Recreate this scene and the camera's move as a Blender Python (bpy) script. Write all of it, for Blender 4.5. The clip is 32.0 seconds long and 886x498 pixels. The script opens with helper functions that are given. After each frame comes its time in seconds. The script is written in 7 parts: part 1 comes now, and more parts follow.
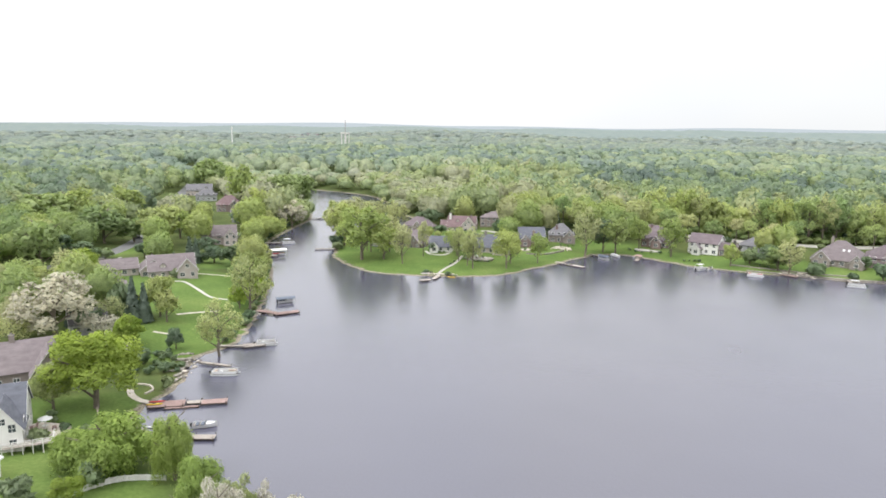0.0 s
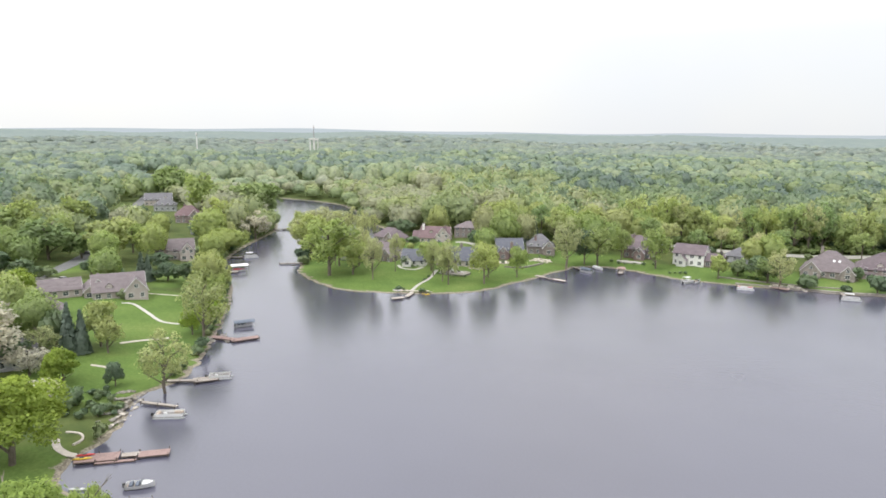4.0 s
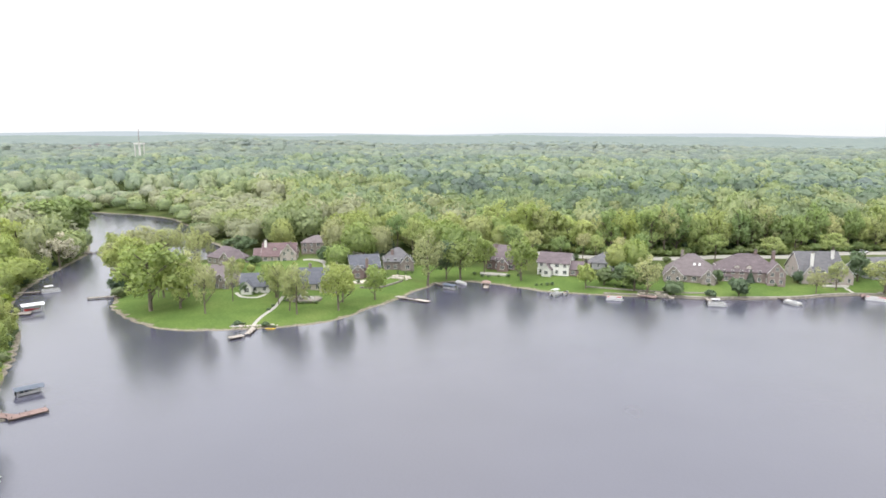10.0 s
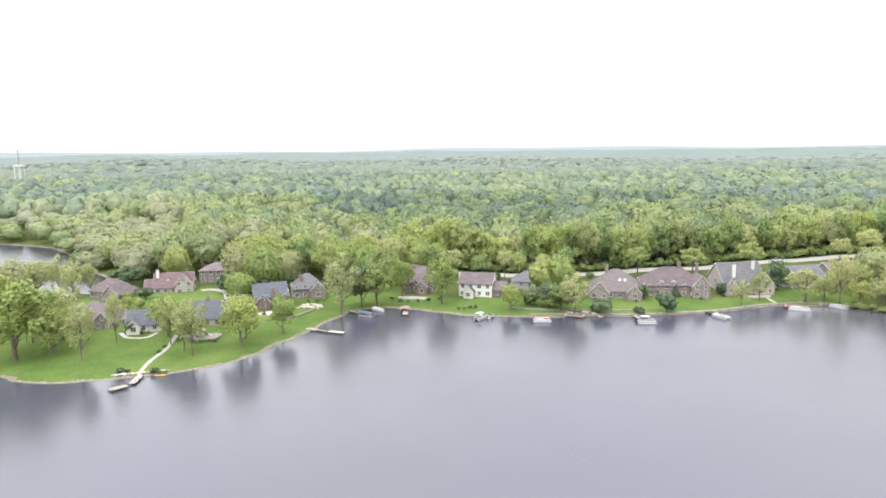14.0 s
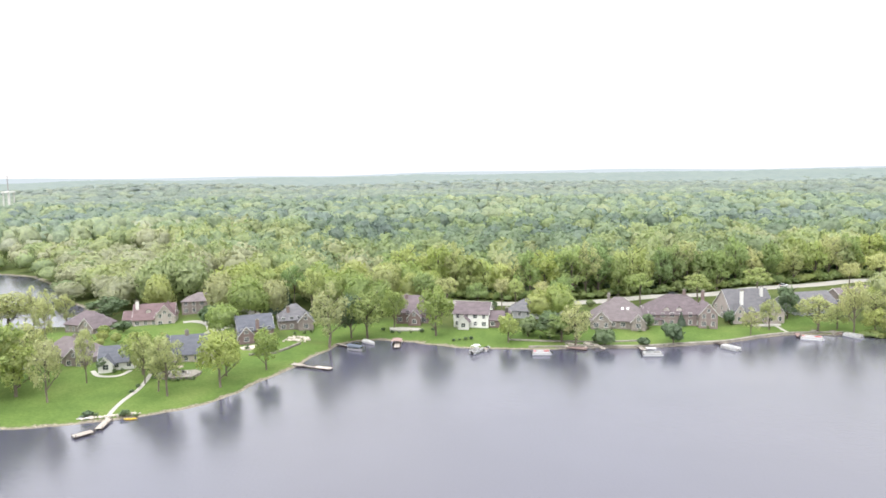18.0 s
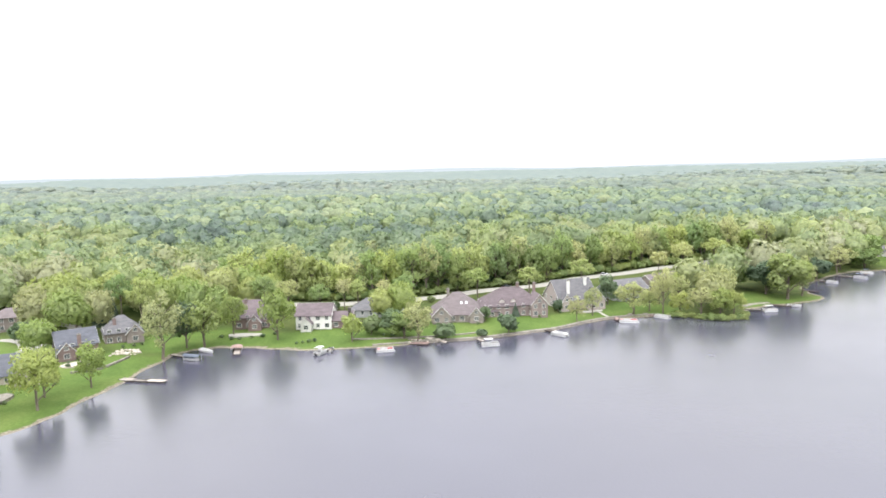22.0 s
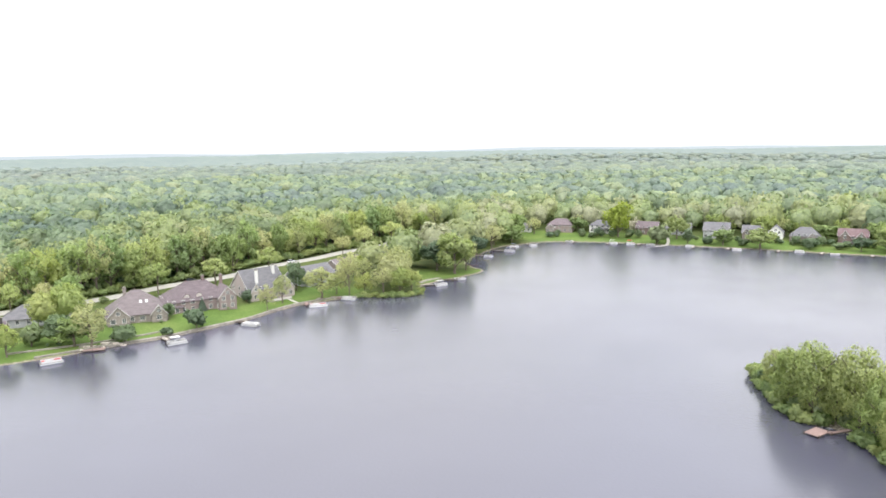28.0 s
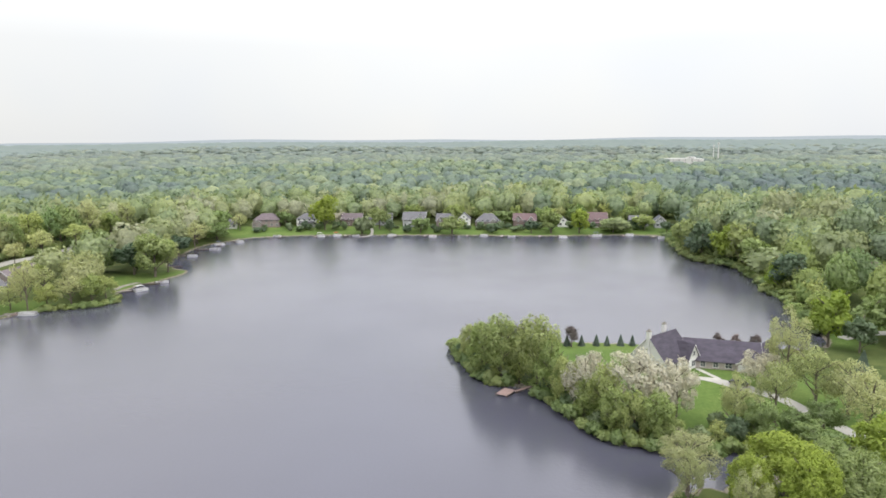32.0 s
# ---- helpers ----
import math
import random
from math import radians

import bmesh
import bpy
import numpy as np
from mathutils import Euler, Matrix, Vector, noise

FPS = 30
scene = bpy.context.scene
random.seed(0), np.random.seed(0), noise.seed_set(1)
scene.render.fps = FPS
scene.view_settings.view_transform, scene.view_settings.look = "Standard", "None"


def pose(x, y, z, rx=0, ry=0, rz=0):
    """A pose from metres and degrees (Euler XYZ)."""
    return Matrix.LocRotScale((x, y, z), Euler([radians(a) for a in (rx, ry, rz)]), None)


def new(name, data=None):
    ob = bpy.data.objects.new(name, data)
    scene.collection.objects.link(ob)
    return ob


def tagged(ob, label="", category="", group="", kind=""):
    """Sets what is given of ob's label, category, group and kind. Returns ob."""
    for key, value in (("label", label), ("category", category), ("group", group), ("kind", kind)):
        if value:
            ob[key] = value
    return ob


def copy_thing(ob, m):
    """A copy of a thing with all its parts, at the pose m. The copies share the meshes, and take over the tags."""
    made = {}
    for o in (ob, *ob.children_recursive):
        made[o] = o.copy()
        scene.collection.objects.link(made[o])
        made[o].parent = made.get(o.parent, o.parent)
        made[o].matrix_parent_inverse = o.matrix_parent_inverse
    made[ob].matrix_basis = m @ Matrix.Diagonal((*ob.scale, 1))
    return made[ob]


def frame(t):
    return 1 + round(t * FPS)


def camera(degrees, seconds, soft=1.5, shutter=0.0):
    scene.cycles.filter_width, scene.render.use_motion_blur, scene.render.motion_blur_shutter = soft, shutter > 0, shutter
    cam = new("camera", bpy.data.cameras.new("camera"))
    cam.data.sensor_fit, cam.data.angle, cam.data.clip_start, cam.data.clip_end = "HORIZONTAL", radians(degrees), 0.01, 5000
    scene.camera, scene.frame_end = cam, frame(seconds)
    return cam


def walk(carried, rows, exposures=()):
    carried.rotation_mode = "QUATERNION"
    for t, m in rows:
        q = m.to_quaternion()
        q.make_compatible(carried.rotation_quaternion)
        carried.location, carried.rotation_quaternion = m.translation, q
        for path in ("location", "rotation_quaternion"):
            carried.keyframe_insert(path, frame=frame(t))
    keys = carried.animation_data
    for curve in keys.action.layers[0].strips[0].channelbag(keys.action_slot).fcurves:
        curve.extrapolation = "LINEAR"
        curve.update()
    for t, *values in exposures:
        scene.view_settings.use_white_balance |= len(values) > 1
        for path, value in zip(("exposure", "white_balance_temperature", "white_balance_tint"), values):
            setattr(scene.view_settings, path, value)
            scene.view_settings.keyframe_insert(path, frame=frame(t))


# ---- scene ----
LENS = 64.6
cam = camera(LENS, 32.0, soft=1.7)
PATH = [
    (0, 36.00, -75.76, 59.08, 30.176, -10.229, 0.686),
    (0.5, 34.74, -73.86, 59.02, 30.004, -10.229, 0.699),
    (1, 33.52, -71.94, 59.13, 29.823, -10.239, 0.663),
    (1.5, 32.12, -70.11, 58.98, 29.605, -10.148, 0.679),
    (2, 30.68, -67.98, 58.87, 29.422, -10.041, 0.670),
    (2.5, 29.46, -65.98, 58.99, 29.269, -9.962, 0.671),
    (4.5, 24.86, -57.83, 59.27, 27.127, -9.697, 0.542),
    (5, 23.93, -55.61, 59.27, 26.407, -9.632, 0.444),
    (5.5, 22.59, -53.48, 59.46, 25.490, -9.640, 0.437),
    (6, 21.53, -51.30, 59.67, 24.677, -9.679, 0.405),
    (6.5, 20.54, -49.10, 59.78, 23.817, -9.701, 0.364),
    (7, 19.36, -46.76, 59.93, 22.672, -9.728, 0.353),
    (7.5, 17.88, -44.12, 59.96, 21.473, -9.736, 0.352),
    (8, 16.70, -41.89, 59.80, 20.258, -9.693, 0.329),
    (8.5, 15.48, -39.34, 59.88, 19.089, -9.650, 0.306),
    (9, 14.18, -36.70, 60.26, 17.832, -9.679, 0.252),
    (9.5, 12.78, -34.19, 60.55, 16.622, -9.687, 0.253),
    (10, 11.57, -31.53, 60.51, 15.302, -9.612, 0.171),
    (10.5, 10.54, -29.22, 60.25, 13.919, -9.455, 0.131),
    (11, 9.80, -26.96, 60.06, 12.583, -9.301, 0.019),
    (11.5, 9.07, -24.63, 60.02, 11.357, -9.141, -0.125),
    (12, 8.27, -22.21, 60.05, 10.104, -8.989, -0.222),
    (12.5, 7.45, -19.70, 60.04, 8.914, -8.857, -0.312),
    (13, 6.74, -17.22, 60.07, 8.056, -8.725, -0.427),
    (13.5, 6.08, -14.76, 60.04, 7.964, -8.567, -0.557),
    (14, 5.52, -12.38, 59.86, 8.004, -8.355, -0.634),
    (14.5, 5.23, -10.03, 59.84, 8.110, -8.169, -0.758),
    (16.5, 4.03, -1.11, 59.78, 8.603, -7.185, -0.977),
    (17, 4.10, 0.18, 59.87, 8.765, -6.818, -1.019),
    (17.5, 4.50, 0.57, 59.76, 8.322, -6.476, -1.008),
    (18, 4.74, 0.30, 59.89, 7.667, -6.459, -0.973),
    (18.5, 4.82, -0.02, 60.04, 6.919, -6.429, -1.003),
    (19, 4.84, -0.29, 60.00, 6.166, -6.341, -1.002),
    (19.5, 4.93, -0.58, 59.85, 5.353, -6.265, -1.012),
    (20, 5.35, -0.83, 59.91, 4.068, -6.288, -1.083),
    (20.5, 5.51, -1.02, 60.15, 1.176, -6.456, -1.224),
    (21, 5.35, -1.18, 60.13, -1.227, -6.562, -1.291),
    (21.5, 5.19, -1.39, 60.03, -3.298, -6.630, -1.336),
    (22, 5.13, -1.66, 60.05, -5.298, -6.743, -1.362),
    (22.5, 4.97, -1.83, 59.95, -7.447, -6.853, -1.374),
    (23, 4.76, -1.99, 60.03, -9.112, -6.985, -1.344),
    (23.5, 4.72, -2.07, 60.29, -10.753, -7.143, -1.348),
    (24, 4.65, -2.14, 60.53, -12.635, -7.314, -1.285),
    (24.5, 4.53, -2.34, 60.55, -14.771, -7.446, -1.284),
    (25, 4.21, -2.86, 60.49, -17.051, -7.579, -1.237),
    (25.5, 3.99, -3.35, 60.39, -19.184, -7.673, -1.166),
    (27.5, 3.30, -4.01, 60.62, -28.248, -8.167, -0.986),
    (28, 3.07, -4.29, 60.68, -30.912, -8.299, -0.905),
    (28.5, 2.85, -4.48, 60.78, -33.802, -8.435, -0.848),
    (29, 2.76, -4.67, 60.86, -36.575, -8.549, -0.854),
    (29.5, 2.39, -4.79, 60.98, -39.714, -8.690, -0.779),
    (30, 2.00, -4.99, 61.21, -42.943, -8.823, -0.714),
    (30.5, 1.49, -5.21, 61.50, -46.165, -8.951, -0.683),
    (31, 1.21, -5.34, 61.58, -49.220, -9.043, -0.623),
    (31.5, 0.90, -5.53, 61.52, -52.201, -9.096, -0.527),
    (32, 0.57, -5.67, 61.60, -54.786, -9.154, -0.438),
]
walk(cam, [(t, pose(x, y, z, 90 + p, 0, yaw) @ pose(0, 0, 0, 0, 0, roll)) for t, x, y, z, yaw, p, roll in PATH],
     [(0, 0.08), (2.5, 0.05), (6, -0.08), (8.5, -0.02), (11, 0.24), (13, 0.3), (20, 0.39), (25, 0.44), (28, 0.36), (30, 0.22), (32, -0.13)])

# ---- world and light: a bright overcast sky ----
SUN_EL, SUN_AZ = 52.0, 200.0
world = bpy.data.worlds.new("sky")
scene.world = world
world.use_nodes = True
wn, wl = world.node_tree.nodes, world.node_tree.links
wn.clear()
w_out, w_bg = wn.new("ShaderNodeOutputWorld"), wn.new("ShaderNodeBackground")
w_sky = wn.new("ShaderNodeTexSky")
w_sky.sky_type, w_sky.sun_disc = "NISHITA", False
w_sky.sun_elevation, w_sky.sun_rotation = radians(SUN_EL), radians(SUN_AZ)
w_tc, w_sep = wn.new("ShaderNodeTexCoord"), wn.new("ShaderNodeSeparateXYZ")
wl.new(w_tc.outputs["Generated"], w_sep.inputs[0])
w_rise = wn.new("ShaderNodeValToRGB")        # overcast: the zenith is about three times as bright as the horizon
while len(w_rise.color_ramp.elements) < 4:
    w_rise.color_ramp.elements.new(0.5)
for e, (at_, v_) in zip(w_rise.color_ramp.elements, ((0.0, 0.385), (0.12, 0.43), (0.26, 0.63), (1.0, 1.0))):
    e.position, e.color = at_, (v_, v_, v_, 1)
wl.new(w_sep.outputs[2], w_rise.inputs[0])
w_facing = wn.new("ShaderNodeVectorMath")      # sky dimmed to the north-north-east to offset the camera's higher exposure there
w_facing.operation = "DOT_PRODUCT"
w_facing.inputs[1].default_value = (0.2, 0.98, 0.0)
wl.new(w_tc.outputs["Generated"], w_facing.inputs[0])
w_dim = wn.new("ShaderNodeMapRange")
w_dim.interpolation_type = "SMOOTHSTEP"
w_dim.inputs[1].default_value, w_dim.inputs[2].default_value = 0.72, 1.0
w_dim.inputs[3].default_value, w_dim.inputs[4].default_value = 24.6, 22.6
wl.new(w_facing.outputs["Value"], w_dim.inputs[0])
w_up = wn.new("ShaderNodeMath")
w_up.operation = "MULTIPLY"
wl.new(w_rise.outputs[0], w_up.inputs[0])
wl.new(w_dim.outputs[0], w_up.inputs[1])
w_noise = wn.new("ShaderNodeTexNoise")
w_noise.inputs["Scale"].default_value, w_noise.inputs["Detail"].default_value = 2.2, 3.0
wl.new(w_tc.outputs["Generated"], w_noise.inputs["Vector"])
w_ramp = wn.new("ShaderNodeValToRGB")
w_ramp.color_ramp.elements[0].position, w_ramp.color_ramp.elements[0].color = 0.3, (0.92, 0.95, 1.0, 1)
w_ramp.color_ramp.elements[1].position, w_ramp.color_ramp.elements[1].color = 0.6, (1.0, 1.0, 0.98, 1)
wl.new(w_noise.outputs["Fac"], w_ramp.inputs[0])
w_cloud = wn.new("ShaderNodeVectorMath")
w_cloud.operation = "SCALE"
wl.new(w_ramp.outputs[0], w_cloud.inputs[0])
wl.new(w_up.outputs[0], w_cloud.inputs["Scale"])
w_mix = wn.new("ShaderNodeMix")
w_mix.data_type = "RGBA"
w_mix.inputs[0].default_value = 0.94
wl.new(w_sky.outputs[0], w_mix.inputs[6])
wl.new(w_cloud.outputs[0], w_mix.inputs[7])
wl.new(w_mix.outputs[2], w_bg.inputs[0])
w_bg.inputs[1].default_value = 0.11
wl.new(w_bg.outputs[0], w_out.inputs[0])

sun = new("sun", bpy.data.lights.new("sun", "SUN"))
sun.data.energy, sun.data.angle, sun.data.color = 1.5, radians(30), (1.0, 0.98, 0.95)
sun.rotation_euler = (radians(90 - SUN_EL), 0, radians(180 - SUN_AZ))


# ---- materials ----
def material(name, rough=0.8, metal=0.0, spec=0.3):
    m = bpy.data.materials.new(name)
    m.use_nodes = True
    b = m.node_tree.nodes["Principled BSDF"]
    b.inputs["Roughness"].default_value, b.inputs["Metallic"].default_value = rough, metal
    b.inputs["Specular IOR Level"].default_value = spec
    return m, m.node_tree.nodes, m.node_tree.links, b


def ramp(nodes, stops):
    r = nodes.new("ShaderNodeValToRGB")
    els = r.color_ramp.elements
    while len(els) < len(stops):
        els.new(0.5)
    for e, (p, c) in zip(els, stops):
        e.position, e.color = p, (*c, 1)
    return r


def coords(nodes, links, world_space=True, stretch=(1, 1, 1)):
    src = nodes.new("ShaderNodeNewGeometry").outputs["Position"] if world_space else nodes.new("ShaderNodeTexCoord").outputs["Object"]
    mp = nodes.new("ShaderNodeMapping")
    mp.inputs["Scale"].default_value = stretch
    links.new(src, mp.inputs[0])
    return mp.outputs[0]


def noise_tex(nodes, links, vec, scale, detail=4.0, rough=0.6):
    n = nodes.new("ShaderNodeTexNoise")
    n.inputs["Scale"].default_value, n.inputs["Detail"].default_value, n.inputs["Roughness"].default_value = scale, detail, rough
    links.new(vec, n.inputs["Vector"])
    return n.outputs["Fac"]


def mixed(nodes, links, a, b, fac, mode="MIX"):
    m = nodes.new("ShaderNodeMix")
    m.data_type, m.blend_type = "RGBA", mode
    for sock, v in ((m.inputs[6], a), (m.inputs[7], b), (m.inputs[0], fac)):
        if isinstance(v, (int, float)):
            sock.default_value = v
        elif isinstance(v, tuple):
            sock.default_value = (*v, 1)
        else:
            links.new(v, sock)
    return m.outputs[2]


def bumped(nodes, links, bsdf, height, strength, dist):
    b = nodes.new("ShaderNodeBump")
    b.inputs["Strength"].default_value, b.inputs["Distance"].default_value = strength, dist
    links.new(height, b.inputs["Height"])
    links.new(b.outputs[0], bsdf.inputs["Normal"])


def worn(name, colour, vary=0.25, scale=1.5, fine=12.0, rough=0.8, metal=0.0, spec=0.3, bump=0.02, stretch=(1, 1, 1), world_space=False):
    """A surface of one colour with stains at two scales and a little relief; each object differs a little."""
    m, n, l, b = material(name, rough, metal, spec)
    v = coords(n, l, world_space, stretch)
    big, small = noise_tex(n, l, v, scale), noise_tex(n, l, v, fine, 3.0)
    lo, hi = tuple(c * (1 - vary) for c in colour), tuple(min(1, c * (1 + vary)) for c in colour)
    r1, r2 = ramp(n, [(0.3, lo), (0.7, hi)]), ramp(n, [(0.3, (1 - vary * 0.7,) * 3), (0.7, (1 + vary * 0.4,) * 3)])
    l.new(big, r1.inputs[0])
    l.new(small, r2.inputs[0])
    c = mixed(n, l, r1.outputs[0], r2.outputs[0], 1.0, "MULTIPLY")
    rnd = n.new("ShaderNodeObjectInfo").outputs["Random"]
    r3 = ramp(n, [(0, (0.9, 0.9, 0.9)), (1, (1.08, 1.08, 1.08))])
    l.new(rnd, r3.inputs[0])
    l.new(mixed(n, l, c, r3.outputs[0], 1.0, "MULTIPLY"), b.inputs["Base Color"])
    if bump:
        bumped(n, l, b, small, 0.6, bump)
    return m


def foliage(name, stops, per_tree="object", thin=0.48, gloss=0.05, grain=0.0):
    """Leaves: a hue for each tree, a shade for each leaf clump, light that comes through and a waxy gloss."""
    m = bpy.data.materials.new(name)
    m.use_nodes = True
    n, l = m.node_tree.nodes, m.node_tree.links
    n.clear()
    out, dif, tra, mx = n.new("ShaderNodeOutputMaterial"), n.new("ShaderNodeBsdfDiffuse"), n.new("ShaderNodeBsdfTranslucent"), n.new("ShaderNodeMixShader")
    if per_tree == "object":
        rnd = n.new("ShaderNodeObjectInfo").outputs["Random"]
    else:
        at = n.new("ShaderNodeAttribute")
        at.attribute_name = "hue"
        rnd = at.outputs["Fac"]
    r = ramp(n, stops)
    l.new(rnd, r.inputs[0])
    isl = n.new("ShaderNodeNewGeometry").outputs["Random Per Island"]
    r2 = ramp(n, [(0, (0.78, 0.8, 0.78)), (1, (1.2, 1.17, 1.12))] if per_tree == "object" else [(0, (0.94, 0.95, 0.94)), (1, (1.06, 1.05, 1.04))])
    l.new(isl, r2.inputs[0])
    c = mixed(n, l, r.outputs[0], r2.outputs[0], 1.0, "MULTIPLY")
    v = coords(n, l)
    r3 = ramp(n, [(0.3, (0.86, 0.86, 0.9)), (0.7, (1.12, 1.1, 1.0))])
    l.new(noise_tex(n, l, v, 0.02, 2.0), r3.inputs[0])
    c = mixed(n, l, c, r3.outputs[0], 1.0, "MULTIPLY")
    glo, wax = n.new("ShaderNodeBsdfGlossy"), n.new("ShaderNodeMixShader")
    glo.inputs["Roughness"].default_value = 0.62
    if grain:                                   # clumps of leaves that are too small to be told apart
        fine = noise_tex(n, l, v, grain, 3.0, 0.65)
        r4 = ramp(n, [(0.32, (0.7, 0.72, 0.74)), (0.68, (1.22, 1.2, 1.14))])
        l.new(fine, r4.inputs[0])
        c = mixed(n, l, c, r4.outputs[0], 1.0, "MULTIPLY")
        bp = n.new("ShaderNodeBump")
        bp.inputs["Strength"].default_value, bp.inputs["Distance"].default_value = 0.5, 0.6 / grain
        l.new(fine, bp.inputs["Height"])
        for sh in (dif, tra, glo):
            l.new(bp.outputs[0], sh.inputs["Normal"])
    l.new(c, dif.inputs[0])
    l.new(c, tra.inputs[0])
    mx.inputs[0].default_value, wax.inputs[0].default_value = thin, gloss
    l.new(dif.outputs[0], mx.inputs[1])
    l.new(tra.outputs[0], mx.inputs[2])
    l.new(mx.outputs[0], wax.inputs[1])
    l.new(glo.outputs[0], wax.inputs[2])
    l.new(wax.outputs[0], out.inputs[0])
    return m


LEAF = {
    "maple": foliage("maple_leaves", [(0, (0.221, 0.315, 0.115)), (0.5, (0.288, 0.375, 0.132)), (1, (0.371, 0.43, 0.161))]),
    "bright": foliage("fresh_leaves", [(0, (0.263, 0.37, 0.0648)), (1, (0.347, 0.425, 0.0864))], gloss=0.02),
    "thicket": foliage("thicket_leaves", [(0, (0.298, 0.387, 0.121)), (1, (0.431, 0.479, 0.177))]),
    "light": foliage("light_leaves", [(0, (0.307, 0.4, 0.119)), (1, (0.443, 0.493, 0.173))], thin=0.52),
    "airy": foliage("opening_leaves", [(0, (0.363, 0.418, 0.176)), (1, (0.476, 0.501, 0.252))], thin=0.52),
    "spruce": foliage("spruce_needles", [(0, (0.065, 0.1, 0.07)), (1, (0.085, 0.125, 0.09))], thin=0.1),
    "blossom": foliage("cream_blossom", [(0, (0.55, 0.53, 0.44)), (1, (0.64, 0.62, 0.53))]),
    "willow": foliage("willow_leaves", [(0, (0.25, 0.36, 0.0862)), (1, (0.31, 0.4, 0.109))], gloss=0.02),
    "shrub": foliage("shrub_leaves", [(0, (0.12, 0.19, 0.109)), (0.6, (0.18, 0.26, 0.125)), (1, (0.26, 0.32, 0.157))]),
    "dark": foliage("dark_leaves", [(0, (0.12, 0.19, 0.115)), (1, (0.17, 0.245, 0.13))]),
    "plum": foliage("plum_leaves", [(0, (0.13, 0.11, 0.105)), (1, (0.22, 0.165, 0.165))]),
    "tall": foliage("tall_tree_leaves", [(0, (0.247, 0.36, 0.143)), (0.35, (0.359, 0.456, 0.172)), (0.7, (0.469, 0.54, 0.214)), (1, (0.557, 0.552, 0.314))], thin=0.54),
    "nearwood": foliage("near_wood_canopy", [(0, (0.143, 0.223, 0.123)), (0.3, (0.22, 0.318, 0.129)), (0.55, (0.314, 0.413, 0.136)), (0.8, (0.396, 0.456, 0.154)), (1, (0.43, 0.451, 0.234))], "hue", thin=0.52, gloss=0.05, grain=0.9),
    # haze painted into the leaf colours: paler, bluer and glossier ring by ring
    "wood": foliage("wood_hazed", [(0, (0.134, 0.2, 0.18)), (0.3, (0.185, 0.265, 0.175)), (0.55, (0.273, 0.355, 0.163)), (0.8, (0.36, 0.415, 0.18)), (1, (0.381, 0.405, 0.257))], "hue", gloss=0.07, grain=0.6),
    "midwood_hazed": foliage("middle_wood_hazed", [(0, (0.155, 0.22, 0.22)), (0.3, (0.205, 0.285, 0.226)), (0.55, (0.275, 0.355, 0.22)), (0.8, (0.34, 0.4, 0.231)), (1, (0.365, 0.4, 0.292))], "hue", gloss=0.07, grain=0.4),
    "outerwood_hazed": foliage("outer_wood_hazed", [(0, (0.185, 0.245, 0.235)), (0.4, (0.24, 0.31, 0.26)), (0.75, (0.3, 0.36, 0.26)), (1, (0.35, 0.38, 0.3))], "hue", gloss=0.08, grain=0.25),
    "farwood_hazed": foliage("far_wood_hazed", [(0, (0.2, 0.26, 0.265)), (0.4, (0.25, 0.315, 0.29)), (0.75, (0.3, 0.35, 0.295)), (1, (0.345, 0.37, 0.325))], "hue", gloss=0.08, grain=0.25),
}
BARK = worn("bark", (0.16, 0.135, 0.11), 0.35, 0.8, 6.0, 0.9, bump=0.05, stretch=(1, 1, 0.3))

# ground: grass, shady wood floor and a bare stony rim at the water
GROUND, n, l, b = material("ground", 0.95, spec=0.1)
v = coords(n, l)
g1 = ramp(n, [(0.25, (0.07, 0.12, 0.032)), (0.5, (0.105, 0.163, 0.044)), (0.75, (0.15, 0.198, 0.062))])
l.new(noise_tex(n, l, v, 0.06, 5.0), g1.inputs[0])
g2 = ramp(n, [(0.3, (0.8, 0.82, 0.75)), (0.7, (1.15, 1.1, 1.1))])
l.new(noise_tex(n, l, v, 1.3, 4.0), g2.inputs[0])
grass = mixed(n, l, g1.outputs[0], g2.outputs[0], 1.0, "MULTIPLY")
f1 = ramp(n, [(0.3, (0.05, 0.075, 0.025)), (0.7, (0.11, 0.13, 0.045))])
l.new(noise_tex(n, l, v, 0.15, 5.0), f1.inputs[0])
at = n.new("ShaderNodeAttribute")
at.attribute_name = "lawn"
soil = mixed(n, l, f1.outputs[0], grass, at.outputs["Fac"])
px = n.new("ShaderNodeSeparateXYZ")
l.new(v, px.inputs[0])
rim_noise = n.new("ShaderNodeMath")
rim_noise.operation = "MULTIPLY_ADD"
l.new(noise_tex(n, l, v, 0.7, 4.0), rim_noise.inputs[0])
rim_noise.inputs[1].default_value = -0.45
l.new(px.outputs[2], rim_noise.inputs[2])
rim = ramp(n, [(0.0, (1, 1, 1)), (0.1, (0, 0, 0))])
l.new(rim_noise.outputs[0], rim.inputs[0])
st = ramp(n, [(0.35, (0.1, 0.088, 0.068)), (0.65, (0.34, 0.3, 0.24))])
l.new(noise_tex(n, l, v, 2.5, 5.0), st.inputs[0])
l.new(mixed(n, l, soil, st.outputs[0], rim.outputs[0]), b.inputs["Base Color"])
bumped(n, l, b, noise_tex(n, l, v, 3.0, 5.0), 0.5, 0.12)

